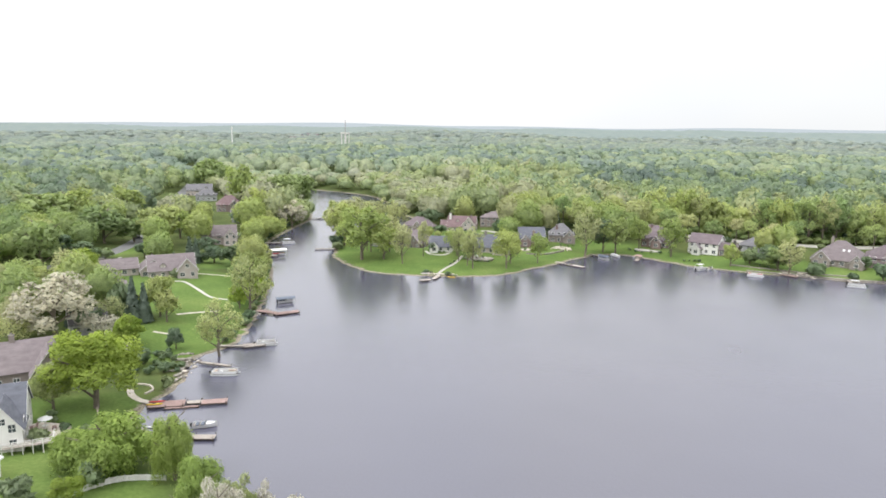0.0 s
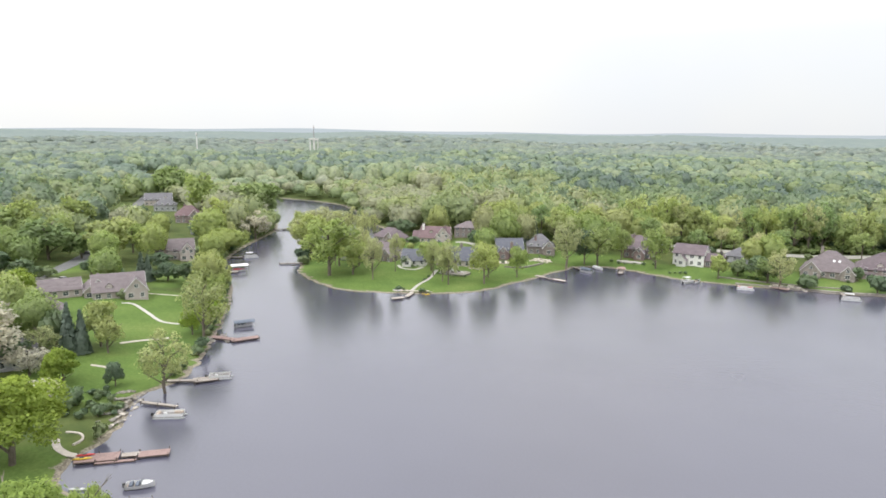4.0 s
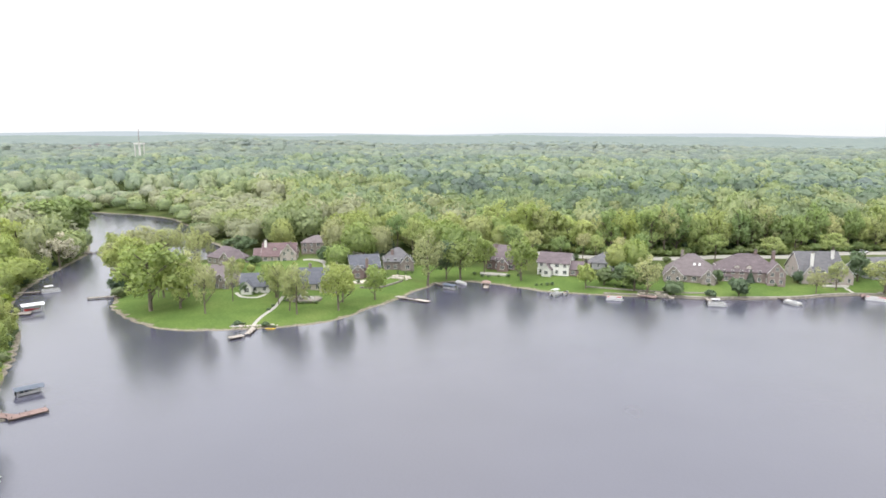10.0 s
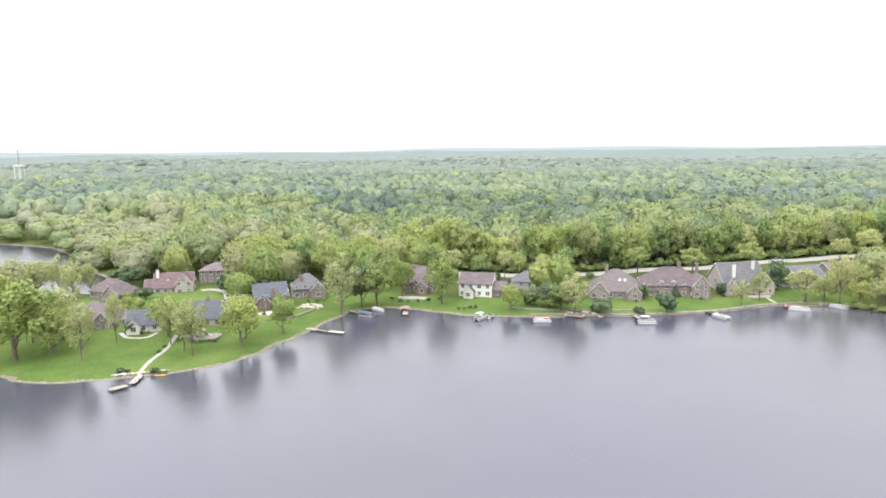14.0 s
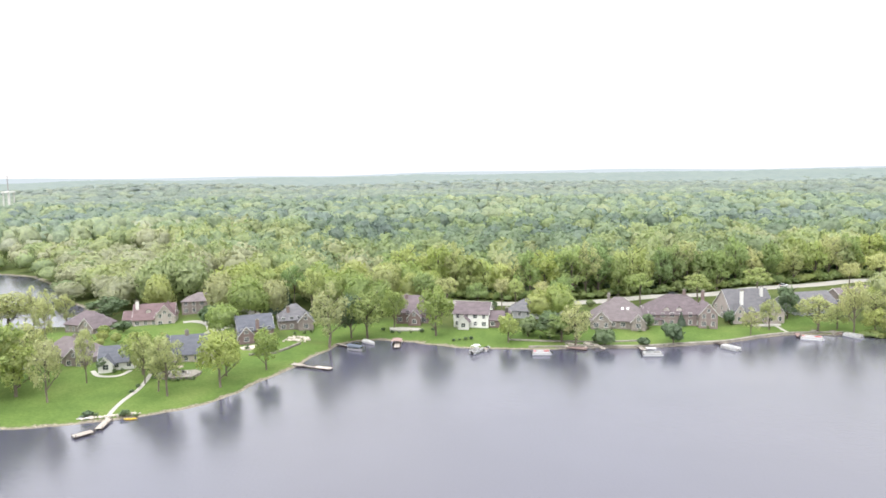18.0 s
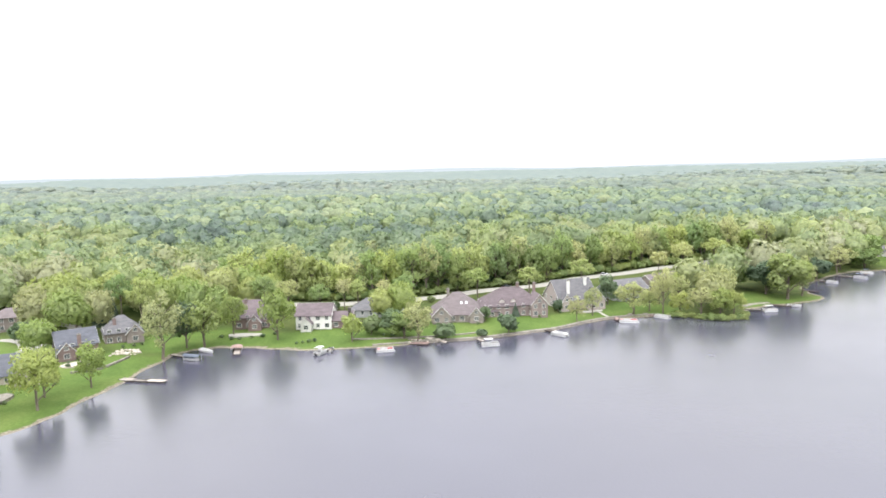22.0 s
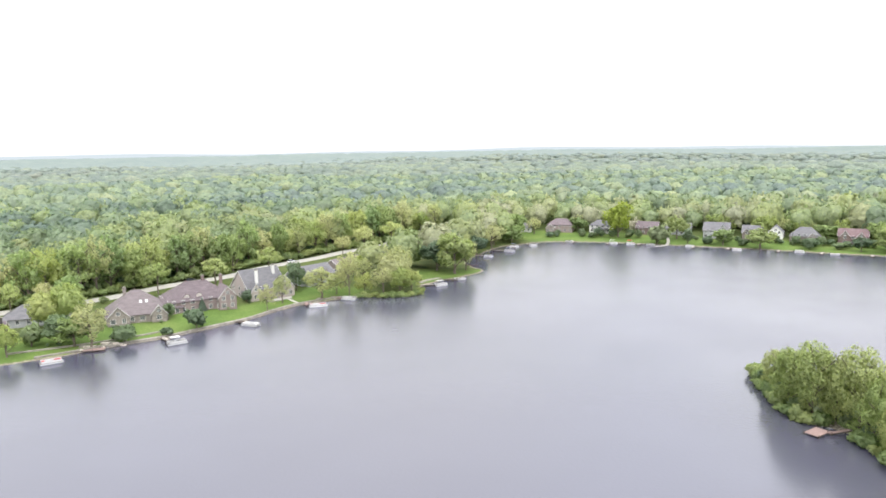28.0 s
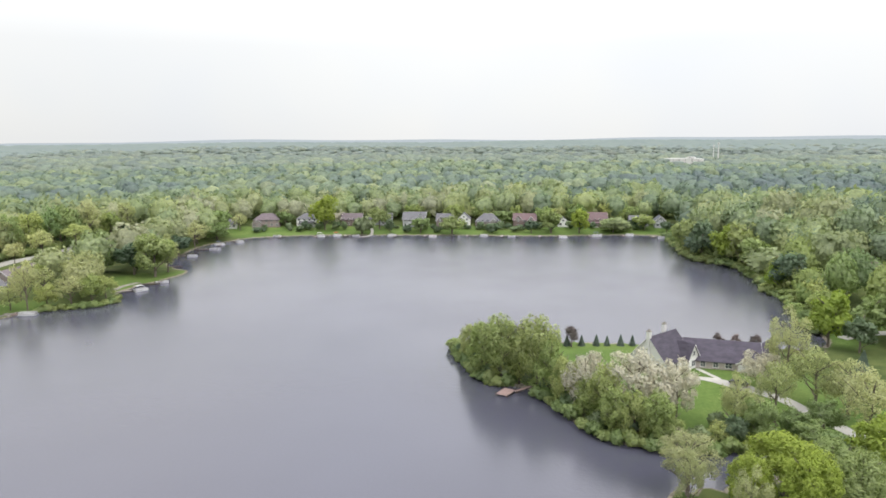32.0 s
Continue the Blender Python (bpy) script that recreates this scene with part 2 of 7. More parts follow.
WATER, n, l, b = material("lake_water", 0.09, spec=0.5)
b.inputs["IOR"].default_value = 1.66
v = coords(n, l)
wc = ramp(n, [(0.3, (0.067, 0.067, 0.095)), (0.7, (0.082, 0.082, 0.115))])
l.new(noise_tex(n, l, v, 0.01, 3.0), wc.inputs[0])
l.new(wc.outputs[0], b.inputs["Base Color"])
wr = ramp(n, [(0.35, (0.18, 0.18, 0.18)), (0.65, (0.28, 0.28, 0.28))])
l.new(noise_tex(n, l, v, 0.012, 4.0), wr.inputs[0])
shelter = n.new("ShaderNodeAttribute")         # smoother in the lee of the banks
shelter.attribute_name = "calm"
l.new(mixed(n, l, wr.outputs[0], (0.045, 0.045, 0.045), shelter.outputs["Fac"]), b.inputs["Roughness"])
bumped(n, l, b, noise_tex(n, l, coords(n, l, stretch=(1, 0.8, 1)), 1.1, 4.0), 0.17, 0.25)

CONCRETE = worn("concrete", (0.43, 0.41, 0.385), 0.12, 0.3, 4.0, 0.9, world_space=True)
ASPHALT = worn("asphalt", (0.17, 0.17, 0.175), 0.15, 0.3, 5.0, 0.9, world_space=True)
STONE = worn("stone", (0.25, 0.23, 0.205), 0.35, 0.8, 5.0, 0.9, bump=0.06)
PALE_STONE = worn("pale_stone", (0.5, 0.45, 0.4), 0.2, 0.8, 5.0, 0.9, bump=0.04)
# haze painted as an even glow, for the skyline ring
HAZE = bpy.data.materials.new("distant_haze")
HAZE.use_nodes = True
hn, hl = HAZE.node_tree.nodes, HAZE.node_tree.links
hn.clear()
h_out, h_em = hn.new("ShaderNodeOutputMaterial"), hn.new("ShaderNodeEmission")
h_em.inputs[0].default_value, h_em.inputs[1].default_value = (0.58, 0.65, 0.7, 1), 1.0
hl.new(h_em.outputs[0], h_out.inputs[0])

# ---- the plan of the lake: banks, walked round with the water on the right ----
LEFT_BANK = [(-15, -110), (-11, -45), (-16, -18), (-28, -8), (-50, -1), (-66, 4), (-82, 7), (-88, 17), (-90, 24), (-103, 40), (-101, 48), (-107, 61), (-118, 76),
             (-130, 92), (-151, 117), (-165, 132), (-186, 147), (-194, 156), (-209, 176), (-224, 203), (-240, 238), (-254, 260), (-306, 314), (-376, 388)]
CHANNEL = [(-374, 395), (-337, 392), (-300, 381), (-275, 363), (-247, 337), (-225, 310), (-200, 290), (-176, 264), (-178, 254), (-190, 249),
           (-203, 242), (-206, 228), (-197, 210), (-180, 189)]
POINT_BANK = [(-169, 176), (-161, 165), (-151, 157), (-141, 151), (-128, 146.5), (-117, 147), (-109, 150), (-100, 154), (-91, 159), (-83, 165),
              (-78, 174), (-74, 189), (-70, 200), (-68, 213), (-64, 226)]
NORTH_BANK = [(-62, 234), (-52, 239), (-38, 236), (-20, 230), (2, 230), (13, 231), (28, 233), (40, 234), (53, 238), (69, 243), (82, 251), (95, 256),
              (113, 257), (122, 253), (131, 247.5), (139, 246.5), (145, 252), (152, 262), (166, 267), (185, 271), (196, 279), (196, 290), (203, 305), (222, 321),
              (246, 337), (265, 340), (282, 340)]
EAST_BANK = [(304, 324), (322, 301), (341, 271), (360, 241), (376, 210), (395, 180), (416, 153), (424, 125), (384, 107), (353, 90), (340, 68),
             (315, 52), (293, 43), (286, 36), (261, 28), (240, 20), (226, 18), (215, 28)]
SOUTH_BANK = [(208, 45), (199, 63), (190, 80), (178, 98), (166, 107), (160, 102), (151, 92), (145, 82), (147, 73), (141, 63), (131, 48), (131, 38),
              (134, 28), (142, 19), (136, 13.5), (125, 18.5), (117, 27), (110, 26), (104, 10), (96, -20), (86, -60), (66, -128), (20, -150)]


def smoothed(points, sub=3, closed=True):
    p = np.array(points, float)
    k, out = len(p), []
    for i in range(k if closed else k - 1):
        a, b_, c, d = (p[(i + j) % k] if closed else p[min(max(i + j, 0), k - 1)] for j in (-1, 0, 1, 2))
        for s in range(sub):
            t = s / sub
            out.append(0.5 * (2 * b_ + (c - a) * t + (2 * a - 5 * b_ + 4 * c - d) * t * t + (3 * b_ - a - 3 * c + d) * t ** 3))
    if not closed:
        out.append(p[-1])
    return np.array(out)


SHORE = smoothed(LEFT_BANK + CHANNEL + POINT_BANK + NORTH_BANK + EAST_BANK + SOUTH_BANK)


def shore_distance(x, y):
    """Metres from the water's edge: above zero on land, below zero in the lake."""
    x, y = np.atleast_1d(np.asarray(x, float)), np.atleast_1d(np.asarray(y, float))
    best, inside = np.full(x.shape, 1e18), np.zeros(x.shape, bool)
    a, b_ = SHORE, np.roll(SHORE, -1, 0)
    for (x0, y0), (x1, y1) in zip(a, b_):
        dx, dy = x1 - x0, y1 - y0
        t = np.clip(((x - x0) * dx + (y - y0) * dy) / (dx * dx + dy * dy + 1e-9), 0, 1)
        best = np.minimum(best, (x - x0 - t * dx) ** 2 + (y - y0 - t * dy) ** 2)
        if y0 != y1:
            inside ^= ((y0 > y) != (y1 > y)) & (x < x0 + (y - y0) * dx / dy)
    return np.where(inside, -1, 1) * np.sqrt(best)


def ease(t):
    t = np.clip(t, 0, 1)
    return t * t * (3 - 2 * t)


def ground_of(d, x, y):
    r = np.hypot(x, y)
    z = 0.5 * ease(d / 1.0) + 2.3 * ease((d - 1) / 42) + 2.2 * ease((d - 35) / 140)
    z = z + ease((r - 500) / 1500) * (7 * np.sin(x / 410 + 1.3) * np.cos(y / 530) + 5 * np.sin(x / 190 + y / 260))
    z = z + ease(d / 45) * 9 * np.exp(-((x - 400) / 100) ** 2 - ((y - 40) / 75) ** 2)
    z = z + 0.12 * ease(d / 15) * (np.sin(x / 7.3) + np.sin(y / 8.9 + x / 13))
    return np.where(d < 0, np.maximum(-1.5, 0.3 * d), z)


SHORE_STEP = np.roll(SHORE, -1, 0) - SHORE


def ground_z(x, y):
    """The ground's height at one place."""
    rx, ry = x - SHORE[:, 0], y - SHORE[:, 1]
    dx, dy = SHORE_STEP[:, 0], SHORE_STEP[:, 1]
    t = np.clip((rx * dx + ry * dy) / (dx * dx + dy * dy + 1e-9), 0, 1)
    d = math.sqrt(((rx - t * dx) ** 2 + (ry - t * dy) ** 2).min())
    cross = ((ry < 0) != (ry < dy)) & (rx < ry * dx / np.where(dy == 0, 1, dy))
    d = -d if cross.sum() % 2 else d
    return float(ground_of(np.array([d]), np.array([float(x)]), np.array([float(y)]))[0])


def mesh_from(name, verts, faces, mats, smooth=False, attrs=(), normals=None):
    """A mesh from arrays of corners and of equal-sided faces."""
    verts, faces = np.asarray(verts, np.float32), np.asarray(faces, np.int32)
    me = bpy.data.meshes.new(name)
    k = faces.shape[1]
    me.vertices.add(len(verts))
    me.vertices.foreach_set("co", verts.ravel())
    me.loops.add(faces.size)
    me.loops.foreach_set("vertex_index", faces.ravel())
    me.polygons.add(len(faces))
    me.polygons.foreach_set("loop_start", np.arange(0, faces.size, k, dtype=np.int32))
    me.polygons.foreach_set("loop_total", np.full(len(faces), k, np.int32))
    if smooth:
        me.polygons.foreach_set("use_smooth", np.ones(len(faces), bool))
    for key, dom, vals in attrs:
        me.attributes.new(key, "FLOAT", dom).data.foreach_set("value", np.asarray(vals, np.float32))
    for m in mats if isinstance(mats, (list, tuple)) else [mats]:
        me.materials.append(m)
    me.update(calc_edges=True)
    if normals is not None:                     # soft shading over a crown: leaves take the crown's outward direction
        me.attributes.new("custom_normal", "FLOAT_VECTOR", "POINT").data.foreach_set("vector", np.asarray(normals, np.float32).ravel())
    return me


def part(name, data, mat, parent, label="", m=None):
    """One mesh (a bmesh, or ready mesh data) as a part of a thing or of a part."""
    if isinstance(data, bmesh.types.BMesh):
        me = bpy.data.meshes.new(name)
        data.to_mesh(me)
        data.free()
        me.materials.append(mat)
    else:
        me = data
    ob = new(name, me)
    ob.parent = parent
    if m is not None:
        ob.matrix_basis = m
    return tagged(ob, label)


# ---- ground and water ----
def spread(lo, hi, step, reach, grow=1.16):
    mid = list(np.arange(lo, hi + step, step))
    up, s = [mid[-1]], step
    while up[-1] < reach:
        s *= grow
        up.append(up[-1] + s)
    dn, s = [mid[0]], step
    while dn[-1] > -reach:
        s *= grow
        dn.append(dn[-1] - s)
    return np.array(dn[:0:-1] + mid + up[1:])


LAWNS = [(-130, 170, 45, 32), (-105, 185, 38, 38), (-80, 205, 22, 30), (-140, 215, 40, 40), (-60, 246, 26, 16), (10, 398, 20, 6), (-88, 454, 22, 7), (-20, 240, 34, 14), (25, 243, 34, 13),
         (70, 252, 32, 14), (105, 265, 20, 14), (170, 274, 24, 12), (170, 60, 26, 40), (165, 30, 25, 30), (-118, 48, 16, 28), (-150, 85, 28, 32),
         (-90, 0, 16, 14), (-75, -18, 22, 16), (-180, 130, 14, 20), (-190, 74, 22, 18), (-212, 86, 12, 14), (-232, 108, 9, 16), (250, 15, 22, 12)]
EAST_LAWN = [(296, 350), (318, 325), (335, 300), (352, 276), (370, 246), (385, 222), (400, 196), (415, 170), (432, 146)]


def lawn_at(x, y, d):
    v = np.zeros(np.shape(x))
    wob = 0.18 * (np.sin(x / 5.1 + y / 9) + np.sin(y / 4.3 - x / 11))
    for cx, cy, rx, ry in LAWNS + [(ex, ey, 20, 20) for ex, ey in EAST_LAWN]:
        v = np.maximum(v, ease((1.15 - np.hypot((x - cx) / rx, (y - cy) / ry) + wob * 0.5) / 0.2))
    return np.where(d > 0, v, 0)


gx, gy = spread(-260, 450, 3.8, 4700), spread(-160, 420, 3.8, 4700)
X, Y = np.meshgrid(gx, gy)
D = shore_distance(X.ravel(), Y.ravel())
Z = ground_of(D, X.ravel(), Y.ravel())
nx, ny = len(gx), len(gy)
ij = (np.arange(ny - 1)[:, None] * nx + np.arange(nx - 1)[None]).ravel()
tagged(new("ground", mesh_from("ground", np.stack([X.ravel(), Y.ravel(), Z], 1), np.stack([ij, ij + 1, ij + nx + 1, ij + nx], 1), GROUND, True,
                               [("lawn", "POINT", lawn_at(X.ravel(), Y.ravel(), D))])), "spring lawns and wood floor round a lake", "ground", kind="structure")
wx, wy = np.linspace(-450, 450, 101), np.linspace(-180, 430, 68)
XX, YY = np.meshgrid(wx, wy)
ij = (np.arange(67)[:, None] * 101 + np.arange(100)[None]).ravel()
calm = np.exp(np.minimum(0, shore_distance(XX.ravel(), YY.ravel())) / 13)
tagged(new("water", mesh_from("water", np.stack([XX.ravel(), YY.ravel(), 0 * XX.ravel()], 1), np.stack([ij, ij + 1, ij + 102, ij + 101], 1), WATER, attrs=[("calm", "POINT", calm)])),
       "calm grey lake with soft reflections", "lake", kind="structure")
# plain ring added behind the woods, glowing in the haze colour
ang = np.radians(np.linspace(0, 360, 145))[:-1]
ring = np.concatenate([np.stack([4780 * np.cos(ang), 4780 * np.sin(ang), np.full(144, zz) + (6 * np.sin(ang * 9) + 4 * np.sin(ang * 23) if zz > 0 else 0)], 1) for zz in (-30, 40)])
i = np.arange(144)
tagged(new("backdrop", mesh_from("backdrop", ring, np.stack([i, (i + 1) % 144, (i + 1) % 144 + 144, i + 144], 1), HAZE)), "glowing pale ring painted as a hazy skyline", "skyline", kind="structure")


# ---- trees ----
def crown_points(rng, count, w, h, lobes, low=-0.5, loose=0.0):
    """Points and outward directions on a crown made of lumps, about its own centre; w across, h high."""
    az, el, rr = np.arange(lobes) * 2.4 + rng.uniform(-0.5, 0.5, lobes), rng.uniform(-0.75, 1.0, lobes), rng.uniform(0.4 + 0.12 * loose, 0.78 + 0.12 * loose, lobes)
    c = np.stack([np.cos(az) * np.sqrt(1 - np.minimum(0.98, el ** 2)) * rr, np.sin(az) * np.sqrt(1 - np.minimum(0.98, el ** 2)) * rr, el * rr * 1.05], 1)
    c[0] = (0, 0, 0.1)
    rad = rng.uniform(0.17 - 0.06 * loose, 0.36 - 0.1 * loose, lobes)
    rad[0] = 0.58 - 0.26 * loose
    rad *= np.minimum(1, 1.12 / (np.linalg.norm(c, axis=1) + rad))
    pick = rng.choice(lobes, count * 3, p=rad ** 2 / (rad ** 2).sum())
    n = rng.normal(size=(count * 3, 3))
    n /= np.linalg.norm(n, axis=1)[:, None]
    p = c[pick] + n * (rad[pick] * np.where(rng.random(count * 3) < 0.08, rng.uniform(1.1, 1.35, count * 3), rng.uniform(0.5, 1.12, count * 3) ** 0.8))[:, None]
    inner = np.min(np.linalg.norm(p[:, None] - c[None], axis=2) / rad[None], axis=1)
    keep = np.nonzero((inner > 0.5) & ((n[:, 2] > low) | (rng.random(count * 3) < 0.25)))[0][:count]
    p, n = p[keep], n[keep]
    squash = rng.uniform(0.9, 1.12)
    return p * (w / 2 * squash, w / 2 / squash, h / 2), n


def soft_normals(rng, p, n, d, own=0.5):
    c = p - p.mean(0)
    c /= np.linalg.norm(c, axis=1)[:, None] + 1e-6
    s = n * 0.6 + c * 0.6 + d * own + (0, 0, 0.2)
    s += d * np.maximum(0, 0.15 - (s * d).sum(1))[:, None]        # never against the leaf's own side
    return s / np.linalg.norm(s, axis=1)[:, None]


def leaves(rng, p, n, size, jitter=0.95, droop=0.0):
    """Leaf clumps at points, roughly facing outwards."""
    k = len(p)
    d = n + rng.normal(size=(k, 3)) * jitter + (0, 0, 0.35)
    d /= np.linalg.norm(d, axis=1)[:, None]
    t = np.cross(d, rng.normal(size=(k, 3)))
    if droop:
        t = np.cross(d, np.stack([rng.normal(size=k) * 0.2, rng.normal(size=k) * 0.2, np.ones(k)], 1))
    t /= np.linalg.norm(t, axis=1)[:, None] + 1e-9
    u = np.cross(d, t)
    s = (size * rng.uniform(0.55, 1.4, k))[:, None]
    long = 1.0 + 1.8 * droop
    verts = np.stack([p - t * s * 0.6 - u * s * 0.4 * long, p + t * s * 0.6 - u * s * 0.35 * long, p + u * s * 0.75 * long], 1).reshape(-1, 3)
    return verts, np.arange(3 * k).reshape(k, 3), np.repeat(soft_normals(rng, p, n, d), 3, 0)


def limb_mesh(rng, h, r, reach, count, start=0.3, splay=0.5):
    """A tapered, slightly crooked trunk with limbs, as one bmesh."""
    bm = bmesh.new()

    def tube(a, b_, r0, r1, sides=6):
        a, b_ = Vector(a), Vector(b_)
        q = (b_ - a).to_track_quat("Z", "Y")
        rings = []
        for s in (0, 0.5, 1):
            mid = a.lerp(b_, s) + Vector((rng.normal(), rng.normal(), 0)) * (0.02 * (b_ - a).length if s == 0.5 else 0)
            rad = r0 + (r1 - r0) * s
            rings.append([bm.verts.new(mid + q @ Vector((math.cos(6.283 * i / sides) * rad, math.sin(6.283 * i / sides) * rad, 0))) for i in range(sides)])
        for lo, hi in zip(rings, rings[1:]):
            for i in range(sides):
                bm.faces.new((lo[i], lo[(i + 1) % sides], hi[(i + 1) % sides], hi[i]))

    tube((0, 0, -0.4), (0, 0, h * 0.45), r, r * 0.7, 8)
    top = (rng.normal() * 0.03 * h, rng.normal() * 0.03 * h, h * 0.86)
    tube((0, 0, h * 0.45), top, r * 0.7, r * 0.12)
    for i in range(count):
        s = start + (0.75 - start) * i / max(1, count - 1)
        az = i * 2.4 + rng.uniform(-0.4, 0.4)
        ln = reach * rng.uniform(0.55, 0.95) * (1.1 - 0.5 * s)
        a = (0, 0, h * s)
        b_ = (math.cos(az) * ln, math.sin(az) * ln, h * s + ln * (splay + 0.4))
        tube(a, b_, r * (0.62 - 0.4 * s), r * 0.1, 5)
        for j in range(2):
            az2 = az + rng.uniform(-0.9, 0.9)
            m_ = Vector(a).lerp(Vector(b_), rng.uniform(0.4, 0.75))
            tube(m_, m_ + Vector((math.cos(az2), math.sin(az2), 0.8)) * ln * 0.45, r * 0.2, r * 0.05, 4)
    return bm


# kind: (leaf material, clumps, clump size, lumps, crown start, crown width to height, label, category)
KINDS = {
    "maple_tree": ("maple", 3200, 0.4, 34, 0.13, "leafy green maple on a lakeside lawn"),
    "fresh_tree": ("bright", 4000, 0.36, 34, 0.1, "bright yellow-green tree in fresh spring leaf"),
    "tall_tree": ("tall", 2600, 0.34, 40, 0.12, "tall spring tree at the edge of the wood"),
    "light_tree": ("light", 3000, 0.32, 44, 0.14, "open tree in light yellow-green leaf on a lawn"),
    "shore_tree": ("thicket", 3000, 0.34, 46, 0.02, "leafy tree with branches down to the waterline"),
    "airy_tree": ("airy", 2200, 0.28, 48, 0.2, "tall thinly leafed tree with pale opening leaves"),
    "blossom_tree": ("blossom", 2800, 0.32, 40, 0.06, "tree covered in cream white blossom"),
    "willow_tree": ("willow", 5200, 0.25, 26, 0.06, "weeping willow with drooping yellow-green branches"),
    "dark_tree": ("dark", 3400, 0.4, 28, 0.1, "dense dark green tree beside the houses"),
    "plum_tree": ("plum", 1000, 0.45, 8, 0.15, "small ornamental tree with dull red leaves"),
    "spruce_tree": ("spruce", 1800, 0.55, 0, 0.04, "dark pointed spruce on a lawn"),
    "street_tree": ("tall", 1900, 0.34, 34, 0.46, "street tree with a bare trunk and a high crown"),
    "shore_bush": ("maple", 620, 0.34, 9, 0.0, "wild leafy bush leaning over the water"),
    "clipped_shrub": ("light", 1100, 0.2, 3, 0.0, "round clipped shrub in a garden bed"),
    "bush": ("shrub", 520, 0.36, 7, 0.0, "rounded leafy green bush"),
}
PROTO = {}


def tree_proto(kind, variant, fine):
    leaf, clumps, size, lumps, start, label = KINDS[kind]
    rng = np.random.default_rng(sum(map(ord, kind)) * 7 + variant * 31)
    root = new(kind)
    H, W = 10.0, 8.0
    count, sz = int(clumps * {-1: 0.42, 0: 1, 1: 2.2, 2: 4.0}[fine]), size * {-1: 1.5, 0: 1, 1: 0.68, 2: 0.5}[fine]
    if kind == "spruce_tree":
        W = 4.5
        part("trunk", limb_mesh(rng, H, 0.16, 0.6, 3, 0.1, 0.0), BARK, root)
        z = rng.beta(1.0, 1.9, count) * 0.97
        az = rng.uniform(0, 6.283, count)
        tier = 0.8 + 0.25 * np.abs(np.sin(z * 32 + 0.6 * np.sin(az * 3)))
        rr = (1 - z) * W / 2 * tier * rng.uniform(0.6, 1.03, count)
        p = np.stack([np.cos(az) * rr, np.sin(az) * rr, 0.35 + z * (H - 0.4) - 0.12 * rr], 1)
        n_ = np.stack([np.cos(az) * 0.8, np.sin(az) * 0.8, np.full(count, 0.5)], 1)
        vs, fs, ns = leaves(rng, p, n_, sz, 0.45)
    elif kind in ("bush", "shore_bush", "clipped_shrub"):
        H, W = 2.0, 2.6
        part("stem", limb_mesh(rng, 1.3, 0.07, 0.7, 4, 0.1, 0.6), BARK, root)
        p, n_ = crown_points(rng, count, W, H, lumps, -0.9)
        p[:, 2] += H * 0.48
        vs, fs, ns = leaves(rng, p, n_, sz)
    else:
        part("trunk", limb_mesh(rng, H, 0.24, W * 0.5, 11 if kind in ("airy_tree", "tall_tree") else 7, max(0.12, start), 0.5), BARK, root)
        ch = H * (1 - start)
        p, n_ = crown_points(rng, count, W, ch, lumps, -0.9 if kind in ("dark_tree", "willow_tree", "shore_tree") else -0.5, {"airy_tree": 1.0, "blossom_tree": 0.9, "shore_tree": 0.7, "light_tree": 0.6, "tall_tree": 0.75, "street_tree": 0.6}.get(kind, 0.4))
        p[:, 2] += H * start + ch / 2
        if kind == "willow_tree":
            hang = rng.random(count) ** 2 * 3.6 * np.clip(np.hypot(p[:, 0], p[:, 1]) / (W / 2), 0.2, 1)
            p[:, 2] = np.maximum(0.5, p[:, 2] - hang[: len(p)])
            vs, fs, ns = leaves(rng, p, n_, sz, 0.4, droop=0.8)
        else:
            vs, fs, ns = leaves(rng, p, n_, sz)
    part("foliage" if "bush" in kind or "shrub" in kind else "crown", mesh_from(kind + "_crown", vs, fs, LEAF[leaf], normals=ns), None, root)
    tagged(root, label, "bush" if "bush" in kind or "shrub" in kind else "tree")
    return root, H, W


def plant(kind, x, y, height, width, variant=None, fine=0, sink=0.05, label="", z=None):
    """A tree of a kind, so high and so wide, rooted in the ground."""
    if variant is None:
        variant = int(abs(x * 7 + y * 3)) % 3
    key = (kind, variant, fine)
    turn = (x * 37.7 + y * 17.3) % 360
    zz = (ground_z(x, y) if z is None else z) - sink
    if key not in PROTO:
        root, H, W = tree_proto(kind, variant, fine)
        s = Vector((width / W, width / W, height / H))
        root.matrix_basis = pose(x, y, zz, 0, 0, turn) @ Matrix.Diagonal((*s, 1))
        PROTO[key] = (root, H, W, s.copy())
        ob = root
    else:
        root, H, W, s0 = PROTO[key]
        s = Vector((width / W / s0.x, width / W / s0.y, height / H / s0.z))
        ob = copy_thing(root, pose(x, y, zz, 0, 0, turn) @ Matrix.Diagonal((*s, 1)))
    if label:
        ob["label"] = label
    return ob


KEEP_CLEAR = []          # x, y, radius: houses, yards, roads and camera sight lines kept free of wild wood


def clear(x, y, r):
    KEEP_CLEAR.append((x, y, r))


# ---- building materials ----
WHITE = worn("white_paint", (0.66, 0.65, 0.64), 0.06, 0.5, 6.0, 0.6)
CREAM = worn("cream_siding", (0.4, 0.35, 0.335), 0.08, 0.4, 6.0, 0.75)
TAN_BRICK = worn("tan_brick", (0.235, 0.2, 0.19), 0.2, 0.7, 9.0, 0.9)
RED_BRICK = worn("red_brick", (0.2, 0.148, 0.142), 0.22, 0.7, 9.0, 0.9)
PINK_BRICK = worn("pink_brick", (0.25, 0.2, 0.195), 0.2, 0.7, 9.0, 0.9)
